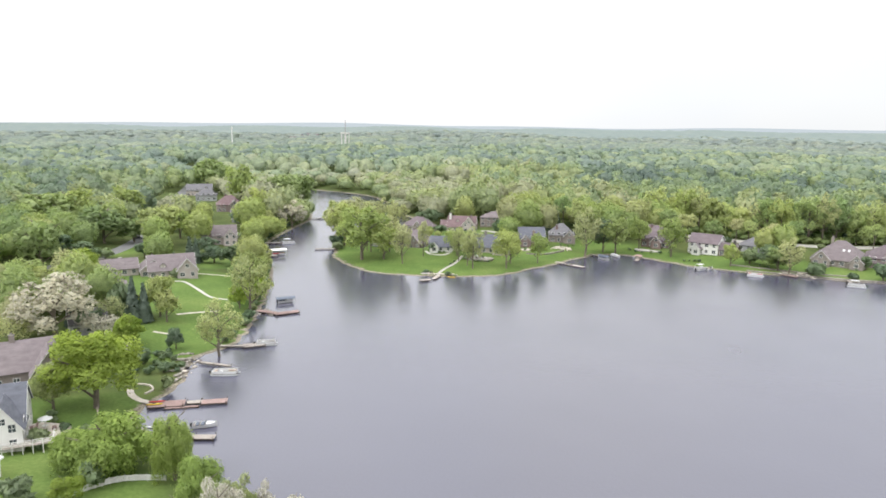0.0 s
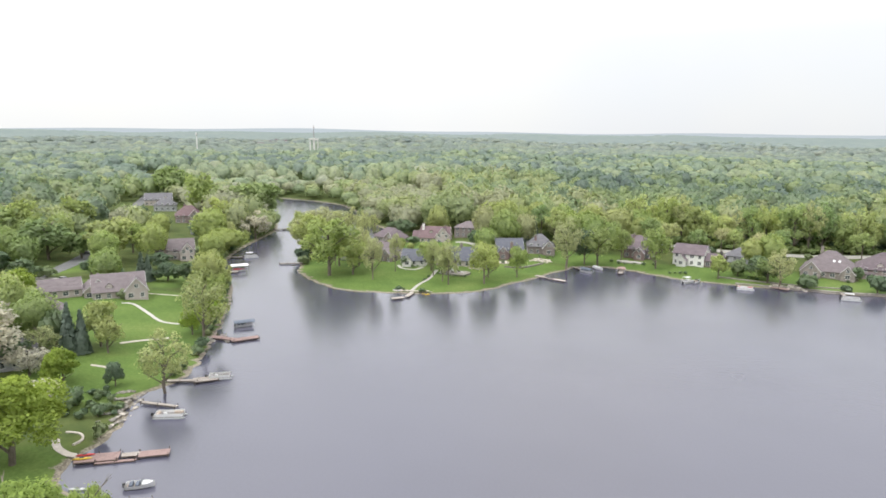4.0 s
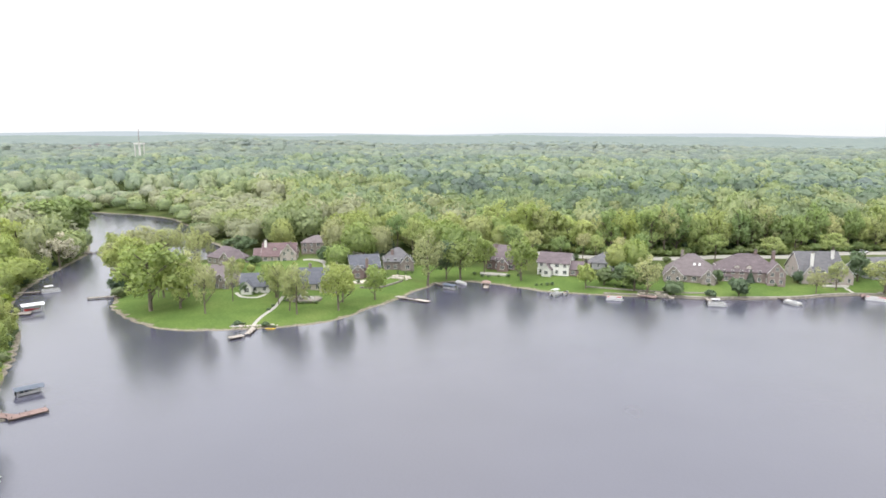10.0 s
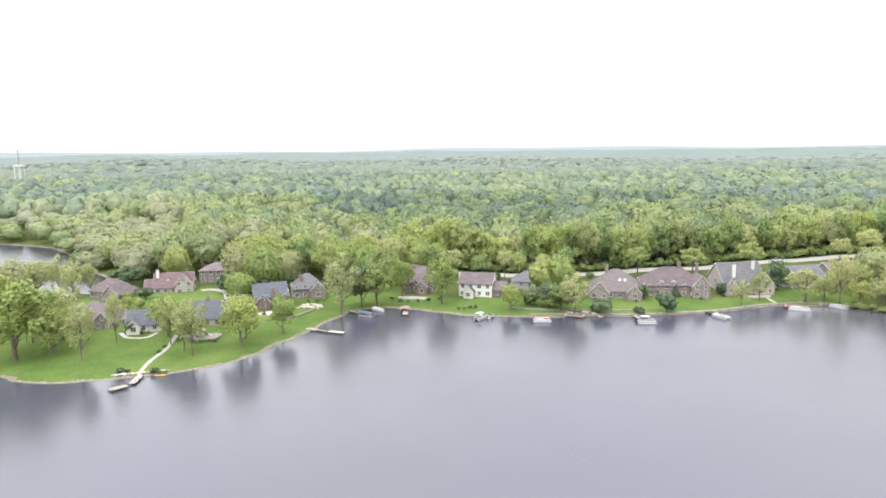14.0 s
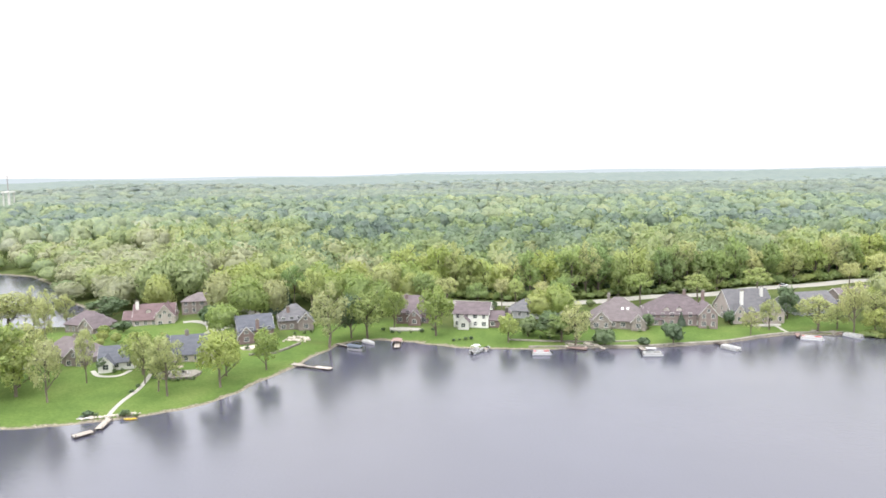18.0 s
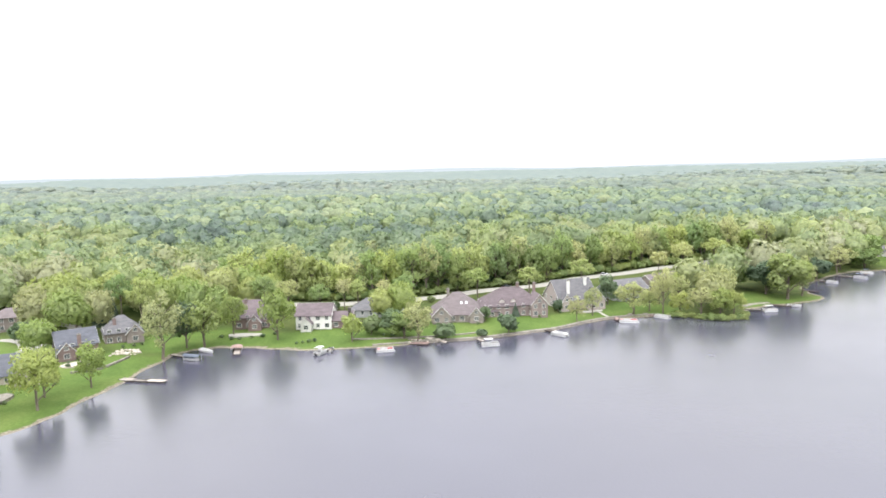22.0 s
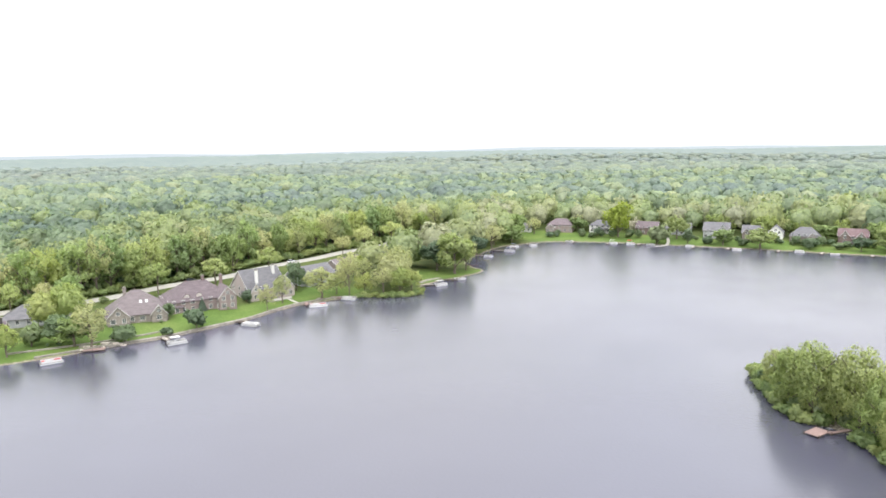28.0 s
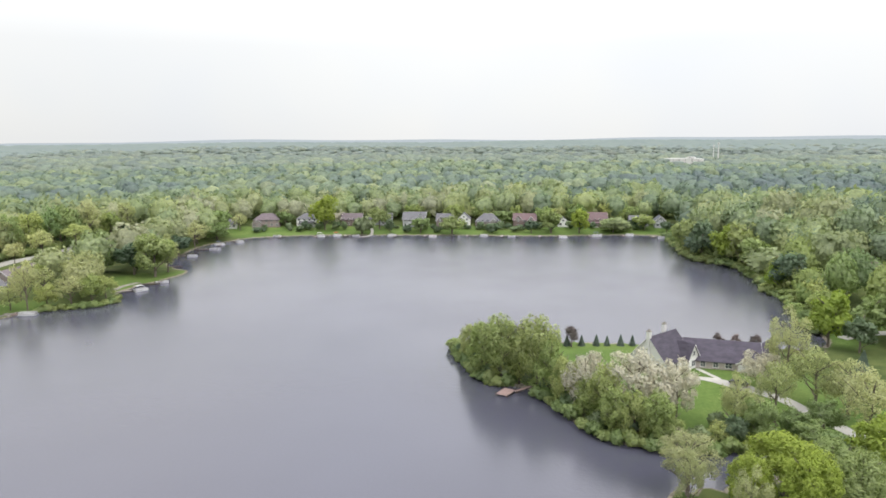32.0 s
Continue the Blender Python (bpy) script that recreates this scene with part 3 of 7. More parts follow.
GREY_SIDING = worn("grey_siding", (0.36, 0.37, 0.39), 0.1, 0.5, 7.0, 0.75)
FIELDSTONE = worn("fieldstone", (0.25, 0.22, 0.205), 0.3, 1.2, 6.0, 0.9, bump=0.05)
ROOF_BROWN = worn("brown_shingle", (0.15, 0.122, 0.134), 0.2, 0.5, 7.0, 0.9, bump=0.04, stretch=(1, 1, 3))
ROOF_TAN = worn("tan_shingle", (0.182, 0.155, 0.163), 0.18, 0.5, 7.0, 0.9, bump=0.04, stretch=(1, 1, 3))
ROOF_GREY = worn("grey_shingle", (0.15, 0.147, 0.16), 0.2, 0.5, 7.0, 0.9, bump=0.04, stretch=(1, 1, 3))
ROOF_SLATE = worn("slate_shingle", (0.115, 0.12, 0.145), 0.2, 0.5, 7.0, 0.85, bump=0.04, stretch=(1, 1, 3))
ROOF_MAUVE = worn("mauve_shingle", (0.165, 0.115, 0.122), 0.2, 0.5, 7.0, 0.9, bump=0.04, stretch=(1, 1, 3))
ROOF_DARK = worn("dark_shingle", (0.076, 0.067, 0.09), 0.25, 0.5, 7.0, 0.9, bump=0.04, stretch=(1, 1, 3))
GLASS = worn("window_glass", (0.05, 0.06, 0.07), 0.3, 0.4, 2.0, 0.08, spec=0.7, bump=0)
DOOR_DARK = worn("dark_door", (0.08, 0.07, 0.07), 0.2, 1.0, 8.0, 0.5)
WOOD_GREY = worn("weathered_boards", (0.36, 0.32, 0.29), 0.22, 0.6, 8.0, 0.9, stretch=(1, 6, 1))
WOOD_RED = worn("red_stained_boards", (0.32, 0.225, 0.21), 0.22, 0.6, 8.0, 0.85, stretch=(1, 6, 1))
WOOD_DARK = worn("dark_timber", (0.1, 0.08, 0.07), 0.25, 1.0, 8.0, 0.9)
METAL = worn("aluminium", (0.62, 0.63, 0.65), 0.08, 0.6, 5.0, 0.35, metal=0.8)
HULL_WHITE = worn("white_gelcoat", (0.55, 0.55, 0.56), 0.05, 0.6, 5.0, 0.3, spec=0.5)
VINYL_BLUE = worn("blue_canvas", (0.12, 0.14, 0.18), 0.15, 0.8, 6.0, 0.7)
VINYL_RED = worn("red_canvas", (0.42, 0.06, 0.06), 0.15, 0.8, 6.0, 0.7)
VINYL_TAN = worn("tan_vinyl", (0.37, 0.31, 0.26), 0.12, 0.8, 6.0, 0.6)
DECK_GREY = worn("grey_carpet", (0.2, 0.195, 0.19), 0.15, 0.8, 6.0, 0.9)
SEAT_GREY = worn("grey_vinyl", (0.3, 0.29, 0.28), 0.12, 0.8, 6.0, 0.6)
BLACK = worn("black_plastic", (0.03, 0.03, 0.032), 0.2, 1.0, 6.0, 0.4)
YELLOW = worn("yellow_plastic", (0.6, 0.42, 0.04), 0.1, 1.0, 5.0, 0.4)


def box(bm, x0, x1, y0, y1, z0, z1, bevel=0.0):
    vs = [bm.verts.new((x, y, z)) for z in (z0, z1) for x, y in ((x0, y0), (x1, y0), (x1, y1), (x0, y1))]
    fs = [bm.faces.new([vs[i] for i in f]) for f in ((3, 2, 1, 0), (4, 5, 6, 7), (0, 1, 5, 4), (1, 2, 6, 5), (2, 3, 7, 6), (3, 0, 4, 7))]
    if bevel:
        bmesh.ops.bevel(bm, geom=list({e for f in fs for e in f.edges}), offset=bevel, segments=1, affect="EDGES")
    return bm


def boxes(*rows, bevel=0.0):
    bm = bmesh.new()
    for r in rows:
        box(bm, *r, bevel=bevel)
    return bm


def prism(bm, outline, axis, lo, hi):
    """A closed outline in the other two axes, drawn out along x or y."""
    def at(p, s):
        return (s, p[0], p[1]) if axis == "x" else (p[0], s, p[1])
    a, b_ = [bm.verts.new(at(p, lo)) for p in outline], [bm.verts.new(at(p, hi)) for p in outline]
    k = len(outline)
    bm.faces.new(a)
    bm.faces.new(b_[::-1])
    for i in range(k):
        bm.faces.new((a[i], b_[i], b_[(i + 1) % k], a[(i + 1) % k]))
    bmesh.ops.recalc_face_normals(bm, faces=bm.faces)
    return bm


def roof_mesh(cx, cy, w, d, h, rise, kind, over=0.45, thick=0.2):
    bm = bmesh.new()
    if kind == "hip":
        long_x = w >= d
        k = max(0.15, abs(w - d) / 2)
        drop = over * rise / (min(w, d) / 2)
        e = [(-w / 2 - over, -d / 2 - over), (w / 2 + over, -d / 2 - over), (w / 2 + over, d / 2 + over), (-w / 2 - over, d / 2 + over)]
        lo = [bm.verts.new((cx + x, cy + y, h - drop - thick)) for x, y in e]
        up = [bm.verts.new((cx + x, cy + y, h - drop)) for x, y in e]
        r = [bm.verts.new((cx + (s * k if long_x else 0), cy + (0 if long_x else s * k), h + rise)) for s in (-1, 1)]
        bm.faces.new(lo[::-1])
        for i in range(4):
            bm.faces.new((lo[i], lo[(i + 1) % 4], up[(i + 1) % 4], up[i]))
        if long_x:
            bm.faces.new((up[0], up[1], r[1], r[0])), bm.faces.new((up[1], up[2], r[1])), bm.faces.new((up[2], up[3], r[0], r[1])), bm.faces.new((up[3], up[0], r[0]))
        else:
            bm.faces.new((up[0], up[1], r[0])), bm.faces.new((up[1], up[2], r[1], r[0])), bm.faces.new((up[2], up[3], r[1])), bm.faces.new((up[3], up[0], r[0], r[1]))
        return bm
    half, length, c0, c1 = (d / 2, w / 2, cy, cx) if kind == "gx" else (w / 2, d / 2, cx, cy)
    drop = over * rise / half
    line = [(c0 - half - over, h - drop), (c0, h + rise), (c0 + half + over, h - drop), (c0 + half + over, h - drop - thick), (c0, h + rise - thick - 0.05), (c0 - half - over, h - drop - thick)]
    return prism(bm, line, "x" if kind == "gx" else "y", c1 - length - over * 0.8, c1 + length + over * 0.8)


def wall_mesh(cx, cy, w, d, h, rise, kind, base=1.2):
    bm = boxes((cx - w / 2, cx + w / 2, cy - d / 2, cy + d / 2, -base, h))
    if kind == "gx":
        prism(bm, [(cy - d / 2, h), (cy + d / 2, h), (cy, h + rise - 0.22)], "x", cx - w / 2, cx + w / 2)
    elif kind == "gy":
        prism(bm, [(cx - w / 2, h), (cx + w / 2, h), (cx, h + rise - 0.22)], "y", cy - d / 2, cy + d / 2)
    return bm


WIN = {}


def window_data(w, h):
    """Frame and pane, facing -y, with the sill; made once for each size."""
    if (w, h) not in WIN:
        t = 0.11
        fr = boxes((-w / 2 - t, w / 2 + t, -0.07, 0.02, h / 2, h / 2 + t), (-w / 2 - t - 0.05, w / 2 + t + 0.05, -0.12, 0.02, -h / 2 - t, -h / 2),
                   (-w / 2 - t, -w / 2, -0.07, 0.02, -h / 2, h / 2), (w / 2, w / 2 + t, -0.07, 0.02, -h / 2, h / 2), (-0.035, 0.035, -0.05, 0.02, -h / 2, h / 2), (-w / 2, -0.035, -0.045, 0.02, -0.03, 0.03), (0.035, w / 2, -0.045, 0.02, -0.03, 0.03))
        pn = boxes((-w / 2, w / 2, -0.03, 0.015, -h / 2, h / 2))
        out = []
        for bm, nm, mt in ((fr, "window_frame", WHITE), (pn, "window_pane", GLASS)):
            me = bpy.data.meshes.new(nm)
            bm.to_mesh(me)
            bm.free()
            me.materials.append(mt)
            out.append(me)
        WIN[(w, h)] = out
    return WIN[(w, h)]


def add_window(root, x, y, z, w, h, turn=0):
    fr, pn = window_data(w, h)
    win = part("window", fr, None, root, m=pose(x, y, z, 0, 0, turn))
    part("pane", pn, None, win)


def house(x, y, turn, blocks, wall, roof, label, chimneys=(), skylights=(), door=None, garage=None, porch=None, dormers=(), gap=2.9, sides=True, walls2=None, name="house", room=14):
    """A house whose front (its own -y side) faces the lake. blocks: (cx, cy, width, depth, wall height, roof rise, roof kind)."""
    a = radians(turn)
    zs = [ground_z(x + cx * math.cos(a) - cy * math.sin(a), y + cx * math.sin(a) + cy * math.cos(a)) for cx, cy, *_ in blocks]
    root = tagged(new(name), label, "house")
    root.matrix_basis = pose(x, y, min(zs), 0, 0, turn)
    for cx, cy, w, d, *_ in blocks:
        clear(x + cx * math.cos(a) - cy * math.sin(a), y + cx * math.sin(a) + cy * math.cos(a), max(w, d) / 2 + room * 0.45)

    def free(px_, py_, z, own):
        return not any(abs(px_ - b_[0]) < b_[2] / 2 + 0.3 and abs(py_ - b_[1]) < b_[3] / 2 + 0.3 and z < b_[4] + 0.6 for b_ in blocks if b_ is not own)

    for i, blk in enumerate(blocks):
        cx, cy, w, d, h, rise, kind = blk
        part("wall", wall_mesh(cx, cy, w, d, h, rise, kind), (walls2 or {}).get(i, wall), root)
        rf = part("roof", roof_mesh(cx, cy, w, d, h, rise, kind), roof, root)
        if kind != "hip":
            half = d / 2 if kind == "gx" else w / 2
            for s in (-1, 1):                     # white boards along the gable edges
                bm = bmesh.new()
                drop = 0.45 * rise / half
                c0 = cy if kind == "gx" else cx
                line = [(c0 - half - 0.47, h - drop - 0.28), (c0, h + rise - 0.28), (c0 + half + 0.47, h - drop - 0.28), (c0 + half + 0.47, h - drop - 0.02), (c0, h + rise - 0.02), (c0 - half - 0.47, h - drop - 0.02)]
                e = (cx + s * (w / 2 + 0.375)) if kind == "gx" else (cy + s * (d / 2 + 0.375))
                prism(bm, line, "x" if kind == "gx" else "y", e - 0.03, e + 0.03)
                part("bargeboard", bm, WHITE, rf)
        floors = max(1, round(h / 2.8))
        for f in range(floors):
            z = 1.55 + 2.75 * f
            k = max(1, int(w / gap))
            for j in range(k):
                wx_ = cx - w / 2 + w * (j + 0.5) / k
                if free(wx_, cy - d / 2 - 0.4, z, blk) and not (door is not None and f == 0 and abs(wx_ - door) < 1.2 and i == 0) and not (garage is not None and f == 0 and abs(wx_ - garage) < 3.6 and abs(cy - d / 2) < 3.5):
                    add_window(root, wx_, cy - d / 2, z, 1.5 if (j + f) % 3 == 0 else 1.1, 1.4)
            if sides:
                k = max(1, int(d / 3.8))
                for j in range(k):
                    wy_ = cy - d / 2 + d * (j + 0.5) / k
                    for s, t_ in ((-1, -90), (1, 90)):
                        if free(cx + s * (w / 2 + 0.4), wy_, z, blk):
                            add_window(root, cx + s * w / 2, wy_, z, 1.1, 1.4, t_)
        if kind == "gy" and rise > 2.2 and free(cx, cy - d / 2 - 0.4, h + 1, blk):
            add_window(root, cx, cy - d / 2, h + rise * 0.3, 1.1, 1.1)
    if door is not None:
        c0, cy0, w0, d0 = blocks[0][:4]
        dr = part("door", boxes((door - 0.5, door + 0.5, cy0 - d0 / 2 - 0.06, cy0 - d0 / 2 + 0.04, 0.0, 2.05)), DOOR_DARK, root)
        part("door_frame", boxes((door - 0.62, door - 0.5, cy0 - d0 / 2 - 0.09, cy0 - d0 / 2 + 0.04, 0, 2.17), (door + 0.5, door + 0.62, cy0 - d0 / 2 - 0.09, cy0 - d0 / 2 + 0.04, 0, 2.17), (door - 0.5, door + 0.5, cy0 - d0 / 2 - 0.09, cy0 - d0 / 2 + 0.04, 2.05, 2.17)), WHITE, dr)
    if garage is not None:
        cy0, d0 = blocks[0][1], blocks[0][3]
        bk = min(blocks, key=lambda b_: abs(b_[0] - garage))
        fy = bk[1] - bk[3] / 2
        for g in (-1.45, 1.45):
            part("garage_door", boxes(*[(garage + g - 1.25, garage + g + 1.25, fy - 0.05 - 0.01 * (r % 2), fy + 0.05, 0.02 + 0.55 * r, 0.53 + 0.55 * r) for r in range(4)]), WHITE if wall is not WHITE else GREY_SIDING, root)
    for hx, hy, top, mt in chimneys:
        ch = part("chimney", boxes((hx - 0.55, hx + 0.55, hy - 0.4, hy + 0.4, 0.0, top)), mt, root)
        part("chimney_cap", boxes((hx - 0.65, hx + 0.65, hy - 0.5, hy + 0.5, top, top + 0.18), (hx - 0.2, hx + 0.2, hy - 0.2, hy + 0.2, top + 0.18, top + 0.6)), STONE, ch)
    for sx, sy, i in skylights:
        cx, cy, w, d, h, rise, kind = blocks[i]
        tilt = math.degrees(math.atan2(rise, d / 2))
        zz = h + rise * (1 - abs(sy - cy) / (d / 2)) + 0.06
        part("skylight", boxes((-0.45, 0.45, -0.6, 0.6, -0.05, 0.1), bevel=0.03), HULL_WHITE, root, m=pose(sx, sy, zz, tilt, 0, 0))
    for dx_, dy_, dz_, dw in dormers:
        dm = part("dormer", wall_mesh(dx_, dy_, dw, 2.6, 1.4, dw * 0.42, "gy", 0.8), CREAM if wall is not WHITE else WHITE, root, m=pose(0, 0, dz_))
        part("dormer_roof", roof_mesh(dx_, dy_, dw, 2.6, 1.4, dw * 0.42, "gy", 0.25, 0.12), roof, dm)
        fr, pn = window_data(1.1, 1.1)
        wn_ = part("dormer_window", fr, None, dm, m=pose(dx_, dy_ - 1.3, 0.85))
    if porch:
        x0, x1, dep, ht = porch
        fy = blocks[0][1] - blocks[0][3] / 2
        pr = part("porch", boxes((x0, x1, fy - dep, fy, -0.6, 0.15)), CONCRETE, root)
        part("porch_roof", prism(bmesh.new(), [(fy - dep - 0.3, ht), (fy, ht + 0.7), (fy, ht + 0.5), (fy - dep - 0.3, ht - 0.2)], "x", x0 - 0.2, x1 + 0.2), roof, pr)
        for px_ in np.linspace(x0 + 0.15, x1 - 0.15, max(2, int((x1 - x0) / 3))):
            part("post", boxes((px_ - 0.1, px_ + 0.1, fy - dep + 0.05, fy - dep + 0.25, 0.15, ht - 0.05)), WHITE, pr)
    return root


# ---- paths, roads, terraces ----
def ribbon(name, points, width, mat, label, category, thick=0.1, lift=0.05, kind="structure", sub=5):
    p = smoothed(points, sub, False)
    t = np.gradient(p, axis=0)
    t /= np.linalg.norm(t, axis=1)[:, None] + 1e-9
    nrm = np.stack([-t[:, 1], t[:, 0]], 1)
    wv = np.broadcast_to(np.asarray(width, float), (len(p),)) if np.ndim(width) == 0 else np.interp(np.linspace(0, 1, len(p)), np.linspace(0, 1, len(width)), width)
    bm, rows = bmesh.new(), []
    for q, m_, w_ in zip(p, nrm, wv):
        a, c = q - m_ * w_ / 2, q + m_ * w_ / 2
        za, zc, zm = ground_z(*a), ground_z(*c), ground_z(*q)
        z_ = max(zm, 0.5 * (za + zc), 0.3) + lift
        rows.append([bm.verts.new((*a, max(za, 0.3) + lift)), bm.verts.new((*q, z_)), bm.verts.new((*c, max(zc, 0.3) + lift)), bm.verts.new((*c, max(zc, 0.3) - thick)), bm.verts.new((*a, max(za, 0.3) - thick))])
        clear(q[0], q[1], w_ / 2 + 3.5)
    for r0, r1 in zip(rows, rows[1:]):
        for i in range(5):
            bm.faces.new((r0[i], r0[(i + 1) % 5], r1[(i + 1) % 5], r1[i]))
    bm.faces.new(rows[0][::-1]), bm.faces.new(rows[-1])
    bmesh.ops.recalc_face_normals(bm, faces=bm.faces)
    return tagged(part(name, bm, mat, None), label, category, kind=kind)


def terrace(x, y, rx, ry, turn, mat, label, height=0.35, sides=14, name="terrace", wobble=0.08):
    """A flat paved place with a low wall, on the ground."""
    bm = bmesh.new()
    zt = max(ground_z(x + dx_, y + dy_) for dx_, dy_ in ((0, 0), (rx * 0.7, 0), (-rx * 0.7, 0), (0, ry * 0.7), (0, -ry * 0.7))) + 0.1
    ps = [(math.cos(6.283 * i / sides), math.sin(6.283 * i / sides)) for i in range(sides)]
    pts = [((abs(c) ** 0.6) * math.copysign(rx, c) * (1 + wobble * math.sin(i * 2.3)), (abs(s) ** 0.6) * math.copysign(ry, s) * (1 + wobble * math.cos(i * 3.1))) for i, (c, s) in enumerate(ps)]
    top = [bm.verts.new((a, b_, 0)) for a, b_ in pts]
    bot = [bm.verts.new((a * 1.02, b_ * 1.02, -height - 0.8)) for a, b_ in pts]
    bm.faces.new(top)
    for i in range(sides):
        bm.faces.new((bot[i], bot[(i + 1) % sides], top[(i + 1) % sides], top[i]))
    ob = tagged(part(name, bm, mat, None), label, "terrace")
    ob.matrix_basis = pose(x, y, zt, 0, 0, turn)
    clear(x, y, max(rx, ry) + 3)
    return ob


# ---- docks and boats ----
def dock(x0, y0, x1, y1, width, mat, label, height=0.55, posts=True, shore=True, name="dock"):
    """A boarded dock from the bank out to its end, on posts."""
    ln = math.hypot(x1 - x0, y1 - y0)
    root = tagged(new(name), label, "dock")
    root.matrix_basis = pose(x0, y0, height, 0, 0, math.degrees(math.atan2(y1 - y0, x1 - x0)))
    bm, k = bmesh.new(), max(3, int(ln / 0.32))
    for i in range(k):
        s = ln / k
        box(bm, i * s + 0.015, (i + 1) * s - 0.015, -width / 2 + 0.03 * math.sin(i * 1.7), width / 2 + 0.03 * math.sin(i * 2.9), -0.05 + 0.008 * math.sin(i * 5.1), 0.0 + 0.012 * math.sin(i * 3.3))
    tagged(part("deck", bm, mat, root), kind="stuff")
    part("beam", boxes((0.05, ln - 0.05, -width / 2 + 0.06, -width / 2 + 0.2, -0.28, -0.055)), WOOD_DARK, root)
    part("beam", boxes((0.05, ln - 0.05, width / 2 - 0.2, width / 2 - 0.06, -0.28, -0.055)), WOOD_DARK, root)
    if posts:
        for i in range(max(2, int(ln / 3) + 1)):
            px_ = 0.15 + (ln - 0.3) * i / max(1, int(ln / 3))
            for s in (-1, 1):
                bm = bmesh.new()
                bmesh.ops.create_cone(bm, cap_ends=True, segments=7, radius1=0.09, radius2=0.08, depth=1.9, matrix=pose(px_, s * (width / 2 + 0.07), -0.55))
                part("post", bm, WOOD_DARK, root)
    return root


def pontoon_boat(x, y, turn, label, seat=None, canopy=None, length=6.4, z=0.0):
    """A flat party boat: two floats, a railed deck, benches, a console, an outboard, sometimes a canopy."""
    root = tagged(new("pontoon_boat"), label, "boat")
    root.matrix_basis = pose(x, y, z, 0, 0, turn)
    L, seat = length, seat or SEAT_GREY
    for s in (-1, 1):
        bm = bmesh.new()
        bmesh.ops.create_cone(bm, cap_ends=True, segments=10, radius1=0.3, radius2=0.3, depth=L - 0.7, matrix=pose(-0.2, s * 0.85, 0.1, 0, 90, 0))
        bmesh.ops.create_cone(bm, cap_ends=True, segments=10, radius1=0.3, radius2=0.05, depth=0.8, matrix=pose(L / 2 - 0.15, s * 0.85, 0.16, 0, 90, 0))
        part("float", bm, METAL, root)
    part("deck", boxes((-L / 2, L / 2 - 0.2, -1.25, 1.25, 0.38, 0.5), bevel=0.03), DECK_GREY, root)
    for x0, x1, y0, y1 in ((-L / 2 + 0.5, L / 2 - 0.4, 1.17, 1.22), (-L / 2 + 0.5, L / 2 - 0.4, -1.22, -1.17), (L / 2 - 0.42, L / 2 - 0.37, -1.16, -0.4), (L / 2 - 0.42, L / 2 - 0.37, 0.4, 1.16), (-L / 2 + 0.5, -L / 2 + 0.55, -1.16, 1.16)):
        part("fence_panel", boxes((x0, x1, y0, y1, 0.505, 1.12)), HULL_WHITE, root)
    for x0, x1, y0, y1 in ((-L / 2 + 0.65, -L / 2 + 1.35, -1.1, 1.1), (0.8, L / 2 - 0.6, 0.55, 1.12), (0.8, L / 2 - 0.6, -1.12, -0.55)):
        part("bench", boxes((x0, x1, y0, y1, 0.505, 0.95), bevel=0.06), seat, root)
    part("console", boxes((-0.9, -0.3, -1.05, -0.35, 0.505, 1.3), bevel=0.05), HULL_WHITE, root)
    mo = part("outboard_motor", boxes((-L / 2 - 0.45, -L / 2 - 0.02, -0.22, 0.22, 0.35, 1.05), bevel=0.08), BLACK, root)
    part("leg", boxes((-L / 2 - 0.3, -L / 2 - 0.12, -0.07, 0.07, -0.5, 0.4)), BLACK, mo)
    if canopy:
        bm = bmesh.new()
        for i in range(6):
            a0, a1 = -1.1 + 2.2 * i / 6, -1.1 + 2.2 * (i + 1) / 6
            z0, z1 = 2.45 - 0.1 * a0 * a0, 2.45 - 0.1 * a1 * a1
            prism(bm, [(a0, z0), (a1, z1), (a1, z1 + 0.06), (a0, z0 + 0.06)], "x", -2.0, 0.9)
        part("canopy", bm, canopy, root)
        for px_ in (-1.9, 0.8):
            for s in (-1, 1):
                part("pole", boxes((px_ - 0.025, px_ + 0.025, s * 1.08 - 0.025, s * 1.08 + 0.025, 0.5, 2.36)), METAL, root)
    return root


